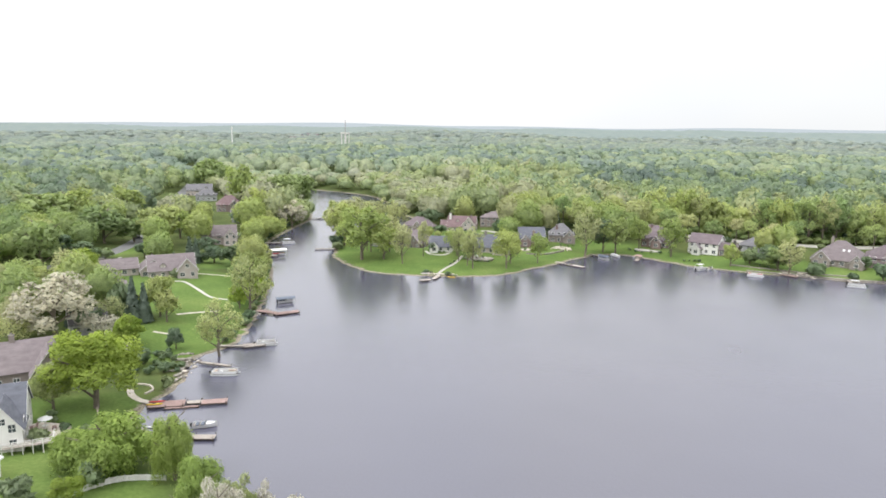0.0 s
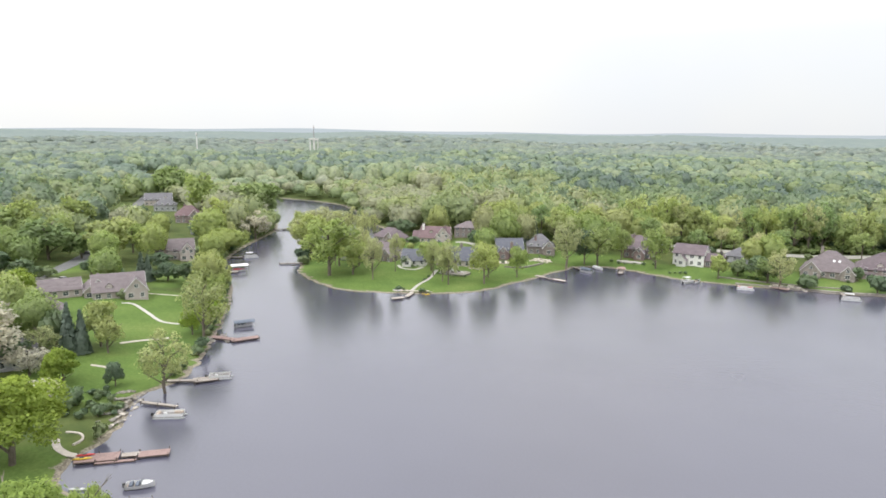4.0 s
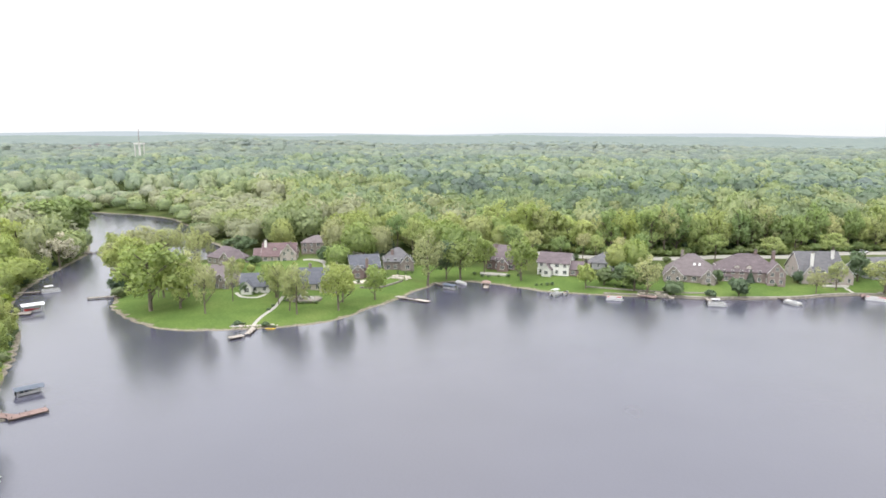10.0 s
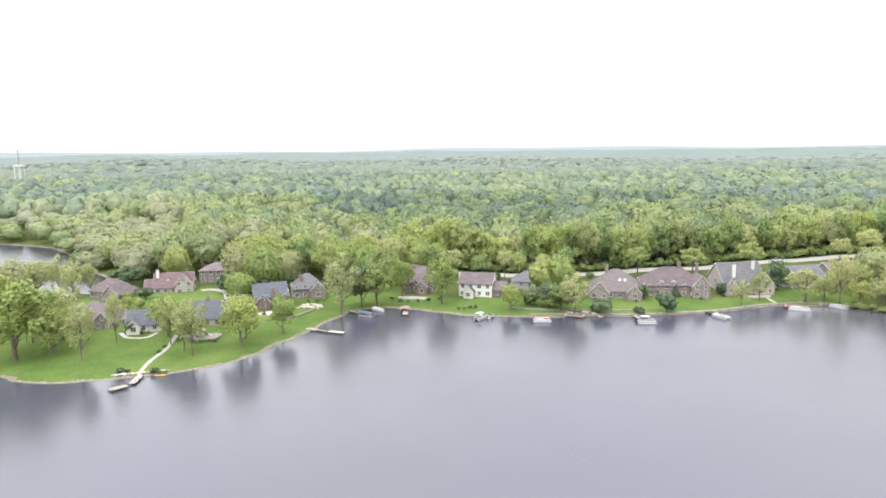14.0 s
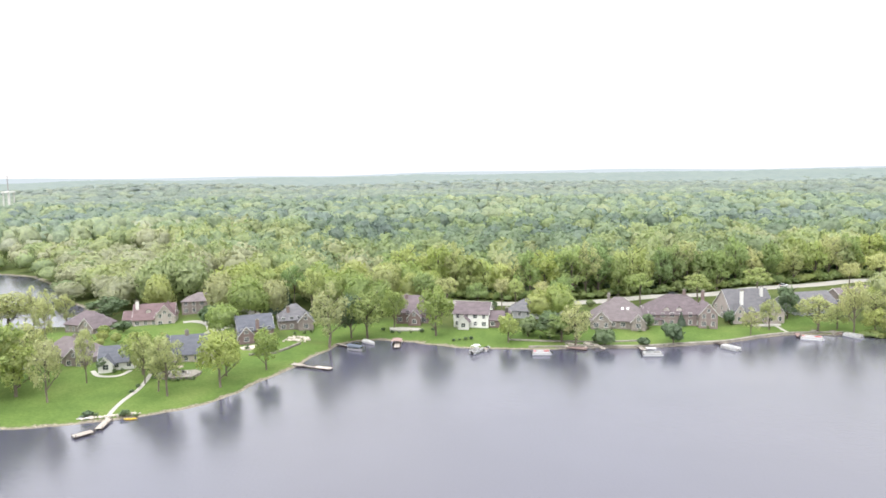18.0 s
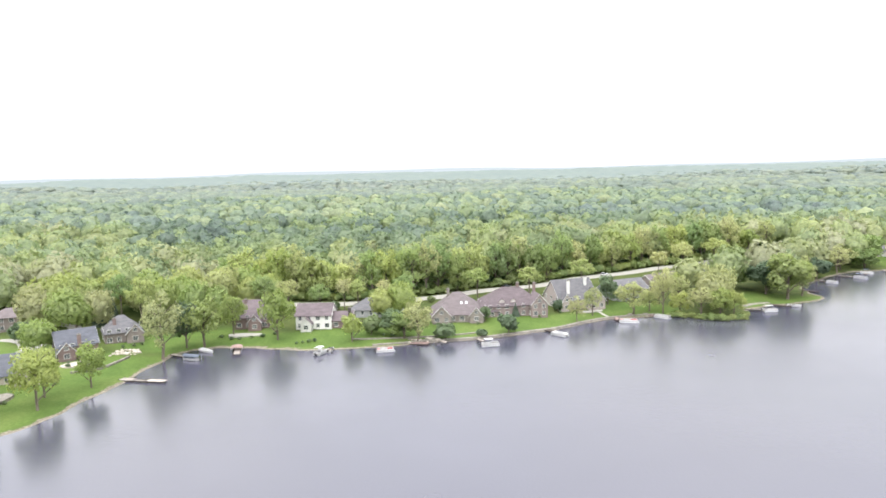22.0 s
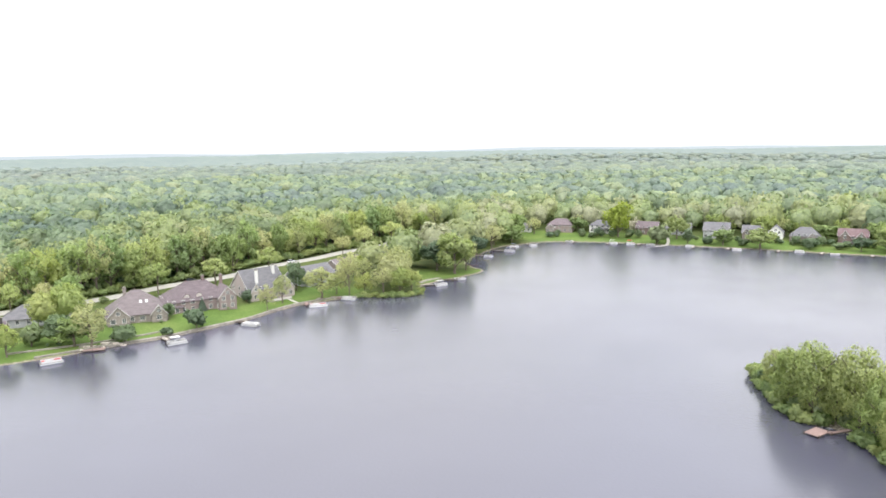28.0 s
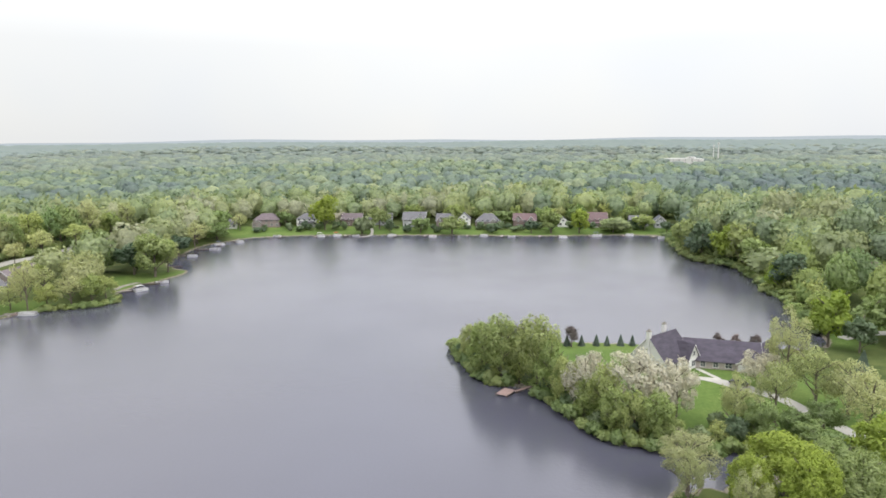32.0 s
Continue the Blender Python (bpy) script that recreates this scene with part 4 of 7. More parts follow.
def runabout(x, y, turn, label, trim=None, length=5.4, cover=None, z=0.0, name="motor_boat"):
    """A small pointed motor boat."""
    root = tagged(new(name), label, "boat")
    root.matrix_basis = pose(x, y, z, 0, 0, turn)
    bm, L, rows = bmesh.new(), length, []
    for i in range(9):
        t = i / 8
        w = 1.05 * (1 - max(0, t - 0.45) ** 2 * 3.1)
        w = max(0.03, w)
        xx = -L / 2 + L * t
        rows.append([bm.verts.new((xx, s * w * k, zz + 0.25 * t * t * (zz > 0))) for s, k, zz in ((-1, 0.25, -0.25), (-1, 0.8, 0.1), (-1, 1.0, 0.75), (1, 1.0, 0.75), (1, 0.8, 0.1), (1, 0.25, -0.25))])
    for r0, r1 in zip(rows, rows[1:]):
        for i in range(6):
            if i == 2:
                continue
            bm.faces.new((r0[i], r0[(i + 1) % 6], r1[(i + 1) % 6], r1[i]))
    bm.faces.new(rows[0][::-1])
    bmesh.ops.recalc_face_normals(bm, faces=bm.faces)
    part("hull", bm, HULL_WHITE, root)
    part("foredeck", boxes((L * 0.06, L * 0.3, -0.72, 0.72, 0.74, 0.86), (L * 0.3, L * 0.43, -0.36, 0.36, 0.78, 0.9), bevel=0.03), cover or HULL_WHITE, root)
    if cover:
        part("cover", prism(bmesh.new(), [(-0.98, 0.74), (0.98, 0.74), (0.5, 1.2), (-0.5, 1.2)], "x", -L / 2 + 0.05, L * 0.06), cover, root)
    else:
        part("floor", boxes((-L / 2 + 0.1, L * 0.06, -0.85, 0.85, 0.2, 0.26)), VINYL_TAN, root)
        part("windshield", boxes((L * 0.04, L * 0.06, -0.85, 0.85, 0.8, 1.2)), GLASS, root)
        for sx in (-L * 0.3, -L * 0.08):
            part("seat", boxes((sx - 0.3, sx + 0.3, -0.75, 0.75, 0.27, 0.85), bevel=0.06), trim or VINYL_TAN, root)
    part("outboard_motor", boxes((-L / 2 - 0.45, -L / 2 - 0.02, -0.2, 0.2, 0.2, 1.0), bevel=0.07), BLACK, root)
    return root


def boat_lift(x, y, turn, mat, label, w=3.2, ln=6.5, top=2.6):
    """A canopy on four posts over a boat's berth."""
    root = tagged(new("boat_lift"), label, "boat lift")
    root.matrix_basis = pose(x, y, 0, 0, 0, turn)
    bm = bmesh.new()
    for i in range(6):
        a0, a1 = -w / 2 + w * i / 6, -w / 2 + w * (i + 1) / 6
        z0, z1 = top + 0.45 * (1 - (2 * a0 / w) ** 2), top + 0.45 * (1 - (2 * a1 / w) ** 2)
        prism(bm, [(a0, z0), (a1, z1), (a1, z1 + 0.07), (a0, z0 + 0.07)], "x", -ln / 2, ln / 2)
    part("canopy", bm, mat, root)
    for sx in (-1, 1):
        for sy in (-1, 1):
            part("post", boxes((sx * (ln / 2 - 0.5) - 0.06, sx * (ln / 2 - 0.5) + 0.06, sy * (w / 2 - 0.12) - 0.06, sy * (w / 2 - 0.12) + 0.06, -1.0, top + 0.1)), METAL, root)
    for s in (-1, 1):
        part("side_rail", boxes((-ln / 2 + 0.5, ln / 2 - 0.5, s * (w / 2 - 0.12) - 0.05, s * (w / 2 - 0.12) + 0.05, 0.5, 0.6)), METAL, root)
    return root


def car(x, y, turn, paint, label):
    """A parked saloon car: lower body, cabin, glass, lamps and four wheels."""
    root = tagged(new("car"), label, "car")
    root.matrix_basis = pose(x, y, ground_z(x, y) + 0.12, 0, 0, turn)
    part("body", boxes((-2.25, 2.25, -0.88, 0.88, 0.3, 0.86), bevel=0.14), paint, root)
    part("cabin", prism(bmesh.new(), [(-1.7, 0.84), (1.0, 0.84), (0.35, 1.4), (-1.25, 1.42)], "y", -0.74, 0.74), GLASS, root)
    part("roof", boxes((-1.2, 0.32, -0.72, 0.72, 1.4, 1.47), bevel=0.03), paint, root)
    for sx in (-1.4, 1.4):
        for sy in (-0.82, 0.82):
            bm = bmesh.new()
            bmesh.ops.create_cone(bm, cap_ends=True, segments=14, radius1=0.33, radius2=0.33, depth=0.22, matrix=pose(sx, sy, 0.33, 90, 0, 0))
            wh = part("wheel", bm, BLACK, root)
            bm = bmesh.new()
            bmesh.ops.create_cone(bm, cap_ends=True, segments=10, radius1=0.2, radius2=0.2, depth=0.24, matrix=pose(sx, sy, 0.33, 90, 0, 0))
            part("rim", bm, METAL, wh)
    for sy in (-0.62, 0.62):
        part("headlight", boxes((2.2, 2.27, sy - 0.16, sy + 0.16, 0.58, 0.72)), HULL_WHITE, root)
        part("tail_light", boxes((-2.27, -2.2, sy - 0.16, sy + 0.16, 0.6, 0.74)), VINYL_RED, root)
    return root


def rock(x, y, size, seed, mat=None, z=None):
    bm = bmesh.new()
    bmesh.ops.create_icosphere(bm, subdivisions=2, radius=size)
    for v_ in bm.verts:
        k = 1 + 0.35 * noise.noise(v_.co / size * 1.6 + Vector((seed * 3.1, seed, 0)))
        v_.co = Vector((v_.co.x * k * 1.25, v_.co.y * k, v_.co.z * k * 0.65))
    ob = tagged(part("boulder", bm, mat or STONE, None), "rough grey boulder at the water's edge", "boulder", "shore boulders")
    ob.matrix_basis = pose(x, y, (max(ground_z(x, y), -0.1) if z is None else z) + size * 0.2, 0, 0, seed * 47)
    return ob


def shrub_bed(points, h=1.0, w=1.3, kind="bush"):
    for i, (x, y) in enumerate(points):
        plant(kind, x, y, h * (0.8 + 0.4 * ((i * 7) % 5) / 4), w * (0.8 + 0.4 * ((i * 3) % 4) / 3))


def adirondack(x, y, turn, mat, z=None):
    """A low garden chair."""
    root = tagged(new("garden_chair"), "low white garden chair on the terrace", "chair", "terrace chairs")
    root.matrix_basis = pose(x, y, ground_z(x, y) if z is None else z, 0, 0, turn)
    part("seat", boxes((-0.3, 0.3, -0.3, 0.3, 0.32, 0.38)), mat, root)
    part("backrest", boxes((-0.3, 0.3, -0.03, 0.03, 0, 0.75)), mat, root, m=pose(0, 0.3, 0.36, -18, 0, 0))
    for sx in (-1, 1):
        part("arm", boxes((sx * 0.36 - 0.06, sx * 0.36 + 0.06, -0.35, 0.35, 0.56, 0.6)), mat, root)
        for sy in (-0.28, 0.25):
            part("leg", boxes((sx * 0.36 - 0.04, sx * 0.36 + 0.04, sy - 0.04, sy + 0.04, 0, 0.56)), mat, root)
    return root


def parasol(x, y, mat, z):
    root = tagged(new("parasol"), "open garden parasol over a terrace table", "parasol")
    root.matrix_basis = pose(x, y, z)
    bm = bmesh.new()
    bmesh.ops.create_cone(bm, cap_ends=False, segments=8, radius1=1.35, radius2=0.05, depth=0.55, matrix=pose(0, 0, 2.35))
    part("canopy", bm, mat, root)
    part("pole", boxes((-0.03, 0.03, -0.03, 0.03, 0, 2.6)), METAL, root)
    bm = bmesh.new()
    bmesh.ops.create_cone(bm, cap_ends=True, segments=12, radius1=0.6, radius2=0.6, depth=0.05, matrix=pose(0, 0, 0.73))
    part("table", bm, WHITE, root)
    return root

# ---- roads and paths ----
ribbon("road", [(-40, 298), (-23, 295), (-5, 293), (11, 294), (31, 301), (52, 310), (78, 319), (101, 331), (137, 347), (154, 356), (188, 372), (216, 389), (239, 397), (262, 407), (300, 420)], 7.5, CONCRETE, "pale concrete street behind the lakeside houses", "road")
ribbon("road", [(-190, 30), (-211, 49), (-221, 68), (-226, 92), (-236, 112), (-255, 138), (-282, 160), (-325, 205), (-358, 236), (-396, 276), (-470, 350)], 7, ASPHALT, "grey residential street among trees", "road")
ribbon("driveway", [(-226, 93), (-215, 96), (-206, 97)], 5, CONCRETE, "pale concrete driveway to a house", "driveway")
ribbon("driveway", [(-210, 80), (-200, 85), (-190, 91)], 6, ASPHALT, "grey asphalt driveway beside a lawn", "driveway")
# strip on the camera's side, cleared so the street shows
for rx_, ry_ in smoothed([(-186, 24), (-204, 42), (-214, 62), (-219, 86), (-229, 106), (-248, 132), (-274, 153)], 5, False):
    clear(rx_ + 3, ry_ - 4, 11)
ribbon("driveway", [(-362, 246), (-350, 236), (-334, 224), (-318, 213)], 8, CONCRETE, "pale concrete parking strip beside houses", "driveway")
ribbon("footpath", [(-168, 86), (-165, 88), (-154, 84.5), (-144, 81), (-138, 82.5)], 1.15, CONCRETE, "curved pale concrete footpath across a lawn", "footpath")
ribbon("footpath", [(-134, 59), (-132, 65), (-129, 71)], 1.3, PALE_STONE, "short stone footpath in the grass", "footpath")
ribbon("footpath", [(-125, 44), (-121, 45.4), (-117, 46.5)], 0.9, PALE_STONE, "short stone edging in the grass", "footpath")
ribbon("footpath", [(-178, 97.5), (-165, 106), (-159, 109)], 0.8, PALE_STONE, "low pale stone border across a lawn", "footpath")
ribbon("footpath", [(-99.8, 153.5), (-102, 159.7), (-103.5, 166.6), (-103.8, 173.9), (-105, 180), (-107, 187)], 1.2, CONCRETE, "pale concrete steps and path to a dock", "footpath")
ribbon("footpath", [(-125, 186), (-120.5, 182), (-115, 183), (-114, 188)], 1.3, CONCRETE, "curved pale path round a planting bed", "footpath")
ribbon("driveway", [(-131, 251), (-127, 252.5), (-119, 248), (-113, 238)], 3.4, CONCRETE, "curved pale driveway on the wooded point", "driveway")
ribbon("driveway", [(-121, 217), (-114, 226), (-110, 248), (-108, 262), (-112, 272), (-128, 280)], 4.5, CONCRETE, "long pale driveway on the wooded point", "driveway")
ribbon("driveway", [(171, 41), (172, 36), (171.7, 31), (171, 26), (169, 19.6), (165, 14), (159.6, 7), (152, -4), (140, -20)], [1.5, 2.5, 3.6, 3.6, 3.2, 3, 3, 3, 3], CONCRETE, "pale curving driveway below a large house", "driveway")
ribbon("footpath", [(179.5, 41), (176.5, 37.5), (173.5, 34)], 1.3, CONCRETE, "pale garden walk beside a house", "footpath")
ribbon("footpath", [(322, 284), (330, 283), (338, 288), (347, 296), (352, 302), (350, 312)], 1.8, CONCRETE, "winding pale path up from the water", "footpath")
ribbon("footpath", [(91.8, 268), (92.4, 262), (93.2, 256.6)], 1.2, CONCRETE, "straight pale walk down to the sea wall", "footpath")
ribbon("footpath", [(-96.5, 16), (-93, 14), (-89, 13.3), (-86.5, 14.2)], 1.4, PALE_STONE, "stone path down to a dock", "footpath")
ribbon("beach", [(152, 266), (158, 269.5), (166, 271)], 2.6, STONE, "small pale sand beach", "beach")
ribbon("drive_loop", [(236, 14), (243, 8), (248, -2)], 4, CONCRETE, "pale driveway beside a lawn", "driveway")

for rx_, ry_ in smoothed([(-30, 296), (-5, 293), (31, 301), (78, 319), (137, 347), (188, 372), (239, 397)], 6, False):
    clear(rx_ + 4, ry_ - 13, 12.5)
    clear(rx_ + 6, ry_ - 22, 9)
# open ground, some of it cleared to keep houses in the camera's view
for cx, cy, cr in ((-222, 80, 8), (-226, 95, 8), (-208, 60, 8), (-240, 118, 8), (-198, 50, 8), (-205, 82, 10), (140, 45, 18), (150, 65, 18), (150, 85, 18), (170, 60, 25), (165, 30, 20), (195, 60, 20), (205, 40, 15), (-105, -3, 14), (-95, 10, 12),
                   (-75, -12, 20), (-62, -22, 22), (1180, 350, 45), (1150, 340, 45), (1190, 320, 40), (1190, 375, 40), (125, 20, 15), (300, 6, 13), (312, 14, 10), (-315, 200, 14), (-335, 216, 14), (-528, 400, 20), (-598, 515, 20), (150, 0, 28), (130, -10, 28), (168, -8, 24), (190, 8, 20), (205, -2, 22), (-203, 136, 15),
                   (-246, 195, 15), (-285, 219, 17), (-368, 268, 20), (-340, 250, 18), (-545, 415, 22), (-612, 532, 22), (-150, 70, 14), (-108, 31, 15), (-100, 36, 12), (-120, 24, 8), (-182, 118, 13), (-199, 115, 12), (-263, 217, 12), (-190, 128, 12), (-425, 235, 25), (-230, 165, 18), (-268, 205, 15), (-262, 188, 16), (-310, 225, 20), (-330, 236, 18), (-300, 205, 18), (-235, 150, 14), (-400, 262, 20), (-535, 408, 20), (-604, 522, 20)):
    clear(cx, cy, cr)
# openings towards the camera before the north-east houses
for cx, cy, cr in ((185, 333, 14), (160, 312, 13), (205, 350, 13), (225, 362, 12), (178, 318, 10), (145, 300, 12), (128, 288, 11)):
    clear(cx, cy, cr)

# ---- houses on the point ----
house(-142, 249, 20, [(0, 5, 15, 10, 3.2, 5.0, "gx"), (4.5, 2.5, 7, 9, 4.4, 4.2, "gy"), (-9, 6, 5, 7, 3.0, 2.6, "gx")], CREAM, ROOF_MAUVE, "cream house with a mauve-brown shingle roof and white chimney", chimneys=[(-6.2, 3.5, 9.6, WHITE)], dormers=[(-2, 3.2, 4.6, 1.8)])
house(-131, 267, 15, [(0, 5.5, 16, 11, 5.4, 2.6, "hip")], TAN_BRICK, ROOF_TAN, "square tan brick house with a hipped roof", door=0)
house(-164, 236, -14, [(0, 5, 15, 10, 3.4, 4.2, "hip"), (6, 1.5, 7, 8, 3.2, 3.4, "gy")], TAN_BRICK, ROOF_BROWN, "low brick house with a grey-brown hipped roof")
house(-141, 193, -8, [(0, 6, 17, 11, 3.2, 4.6, "hip"), (7, 1.5, 7, 6, 3.1, 3.2, "gy"), (-7, 2, 6, 5, 3.1, 2.8, "gy")], TAN_BRICK, ROOF_TAN, "wide tan house behind the lawn trees", chimneys=[(1, 6, 8.2, TAN_BRICK)])
house(-118.5, 188, 22, [(0, 4, 10, 9, 2.7, 3.8, "gx"), (-2.6, -0.6, 4, 4, 2.6, 2.2, "gy")], WHITE, ROOF_SLATE, "small white gabled house with a slate roof", room=6)
house(-101.5, 199, 20, [(2, 5, 15, 9.5, 3.2, 4.8, "gx"), (6.5, 1.5, 7, 8, 3.1, 4.2, "gy"), (-7.5, 4, 7, 9, 3.4, 4.4, "gy")], PALE_STONE, ROOF_SLATE, "long stone house with steep slate-blue roofs", chimneys=[(-1, 5, 9.2, FIELDSTONE)], room=8)
house(-91, 226, 32, [(0, 4.5, 12, 9, 4.6, 4.2, "gx"), (-3.5, 1.5, 5, 6, 3.2, 2.8, "gy")], RED_BRICK, ROOF_SLATE, "brick house with a slate roof and brick chimney", chimneys=[(0.5, -0.2, 7.6, RED_BRICK)], room=8)
house(-83.5, 245, 25, [(0, 5, 12, 10, 4.2, 4.8, "hip"), (3.5, 1, 5.5, 5, 3.6, 3.0, "gy")], TAN_BRICK, ROOF_GREY, "stone-fronted house with a grey hipped roof", chimneys=[(-2.5, 2.5, 8.4, RED_BRICK)])
house(-119.6, 288, 15, [(1, 5, 9, 9, 5.6, 3.8, "gy"), (-5, 6, 7, 7, 3.0, 2.4, "gx")], WHITE, ROOF_GREY, "white two-storey house at the edge of the wood", garage=1)
terrace(-99, 187, 6.2, 4.0, 12, STONE, "curved pale stone terrace with a low wall", 0.6)
terrace(-89.5, 220, 4.5, 2.6, 40, PALE_STONE, "pink-grey stone patio behind a brick house", 0.3)
ribbon("garden_wall", [(-87.5, 211), (-81.5, 214), (-78.2, 221.5), (-76.2, 228)], 0.7, STONE, "low curved stone garden wall", "wall", thick=0.3, lift=0.55)
zt = ground_z(-99, 187) + 0.35
for i, (ax, ay) in enumerate([(-102.5, 187), (-100.5, 188.5), (-97.5, 188), (-95.5, 187), (-99, 185.2), (-96.8, 185.6)]):
    adirondack(ax, ay, 20 + i * 31, WHITE if i % 2 else BLACK, zt)
parasol(-98.5, 187, VINYL_TAN, zt)
shrub_bed([(-104 + i * 1.25, 182.3 + 0.9 * math.sin(i * 0.9) + i * 0.12) for i in range(10)], 0.9, 1.3)
shrub_bed([(-106.6, 155.6), (-105.2, 155.4), (-103.8, 155.6), (-97.2, 156.6), (-95.8, 157), (-94.4, 157.4)], 0.9, 1.5)
shrub_bed([(-121, 187), (-119.5, 185.6), (-117.8, 185.4), (-123, 188.6), (-116, 186.5), (-104.6, 172.6), (-104.9, 176)], 1.0, 1.4)
for i in range(18):
    rock(-82.5 + (i * 3.1 % 8), 229 + (i * 2.3 % 7), 0.4 + 0.5 * ((i * 5) % 7) / 7, i + 160, PALE_STONE)
for i in range(22):
    rock(-107 + 0.62 * i, 153.2 + 0.25 * i + 0.5 * math.sin(i * 2.1), 0.3 + 0.3 * ((i * 5) % 7) / 7, i + 180, PALE_STONE)
shrub_bed([(-92, 221), (-90.5, 217), (-86, 222), (-85, 226), (-81.5, 238), (-79, 241), (-77, 243)], 1.2, 1.6)

# ---- houses along the north bank ----
house(-42.5, 258, -2, [(0, 7, 12.5, 12, 4.6, 5.4, "gx"), (1.5, 0.5, 4.6, 5, 3.4, 2.6, "gy")], RED_BRICK, ROOF_BROWN, "brown brick house with a steep roof and a small front gable", chimneys=[(-3, 6, 10.2, RED_BRICK), (4, 6, 10, RED_BRICK)], room=8)
terrace(-43.5, 252, 6.5, 2.2, -4, CONCRETE, "pale concrete patio with a dark low wall", 0.7)
house(-19.5, 253, -6, [(0, 6.2, 13, 11.5, 5.4, 3.4, "gx"), (-2.2, -0.8, 3.8, 3.6, 3.0, 2.0, "gy"), (10, 5.5, 8, 8, 3.2, 2.6, "gx")], WHITE, ROOF_BROWN, "white two-storey house with a brown roof and gabled porch", chimneys=[(13, 3, 7.4, DOOR_DARK)], walls2={2: RED_BRICK}, room=8)
house(3, 266, -10, [(0, 6, 20, 12, 2.9, 3.6, "hip")], GREY_SIDING, ROOF_GREY, "low house with a long grey roof among trees", room=6)
house(34, 256, -6, [(0, 8, 20, 17, 3.2, 7.0, "hip"), (-6, 0.8, 7, 7, 3.1, 3.6, "gy"), (7, 1.2, 5, 6, 3.0, 2.8, "gy")], FIELDSTONE, ROOF_TAN, "stone house with a broad tan hipped roof and two skylights", chimneys=[(-3.5, 8, 11.2, FIELDSTONE)], skylights=[(1.5, 3.6, 0), (3.4, 3.6, 0)], room=8)
house(60, 261, 4, [(-3, 8, 23, 15.5, 4.8, 5.8, "hip"), (6, 1.6, 6.5, 8, 5.2, 3.8, "gy"), (-14, 5, 8, 10, 3.0, 3.4, "hip")], PINK_BRICK, ROOF_BROWN, "long brick house with cream gables and a brown roof", chimneys=[(0, 8, 12, RED_BRICK), (7, 8.5, 11.6, RED_BRICK)], dormers=[(-8, 2.6, 5.0, 2.2), (-3.5, 2.6, 5.0, 2.2)], room=8)
house(85, 271, 12, [(0, 7.5, 17, 15, 4.2, 7.2, "gx"), (7, 1.5, 7, 9, 3.6, 4.6, "gy"), (-6, 2, 5, 7, 3.4, 3.6, "gy")], CREAM, ROOF_GREY, "large cream house with steep grey roofs and white chimneys", chimneys=[(-3.5, 2.4, 11.4, WHITE), (5.5, 5, 12.2, WHITE)], room=8)
terrace(89, 267.5, 5.5, 1.8, 14, CONCRETE, "white paved terrace on a lawn", 0.3)
house(112, 284, 20, [(0, 6, 19, 12, 3.6, 4.0, "gx"), (-5, 0.5, 6, 5, 3.2, 2.4, "gy")], GREY_SIDING, ROOF_GREY, "grey house with a plain gable roof", room=6)
house(137, 300, 26, [(0, 5, 24, 10, 3.2, 3.4, "gx"), (8, 0, 6, 6, 3.2, 2.6, "gy")], TAN_BRICK, ROOF_TAN, "long low tan house behind lakeside trees", room=6)
house(166, 325, 32, [(0, 5, 16, 9, 3.2, 3.0, "gx")], CREAM, ROOF_GREY, "low cream house beside the street", room=6)
house(192, 347, 34, [(0, 5, 22, 10, 3.2, 3.4, "hip"), (4, 0, 6, 5, 3.0, 2.4, "gy")], WHITE, ROOF_GREY, "pale house with a grey hipped roof", skylights=[(-4, 2.5, 0), (0, 2.5, 0), (4, 2.5, 0)], room=6)
house(232, 372, 38, [(0, 5, 15, 9, 3.2, 3.2, "gx")], WHITE, ROOF_TAN, "small white house by the street", room=6)
house(214, 362, 36, [(0, 4, 12, 8, 3.2, 2.8, "gx")], CREAM, ROOF_GREY, "small cream house by the street", room=5)
ribbon("sea_wall", [(2, 231.2), (13, 232.2), (28, 234), (40, 235), (53, 239), (69, 244), (82, 252), (95, 257.2), (112, 258.6)], 0.9, STONE, "rough stone sea wall along the shore", "wall", thick=0.6, lift=0.35)
ribbon("garden_wall", [(-5, 239), (6, 238), (18, 238.2), (30, 239.4), (42, 242)], 0.6, STONE, "low stone garden wall on the bank", "wall", thick=0.4, lift=0.45)
for i in range(26):
    rock(14 + (i * 7.3 % 13), 232.2 + (i * 3.7 % 4.2), 0.45 + 0.5 * ((i * 11) % 7) / 7, i, PALE_STONE if i % 3 else STONE)
for i in range(16):
    rock(97 + (i * 5.9 % 12), 257.6 + (i * 2.3 % 2.6), 0.4 + 0.4 * ((i * 5) % 6) / 6, i + 40)
shrub_bed([(-22, 238), (-20, 238.6), (-18, 239), (-24, 237), (6, 241), (9, 241), (26, 252), (30, 251), (41, 252), (52, 257), (56, 256.6), (66, 259), (76, 266), (-52, 251), (-48, 247.6), (-45, 247.4), (-41, 247.5), (-37, 248), (-33, 250)], 1.2, 1.7)

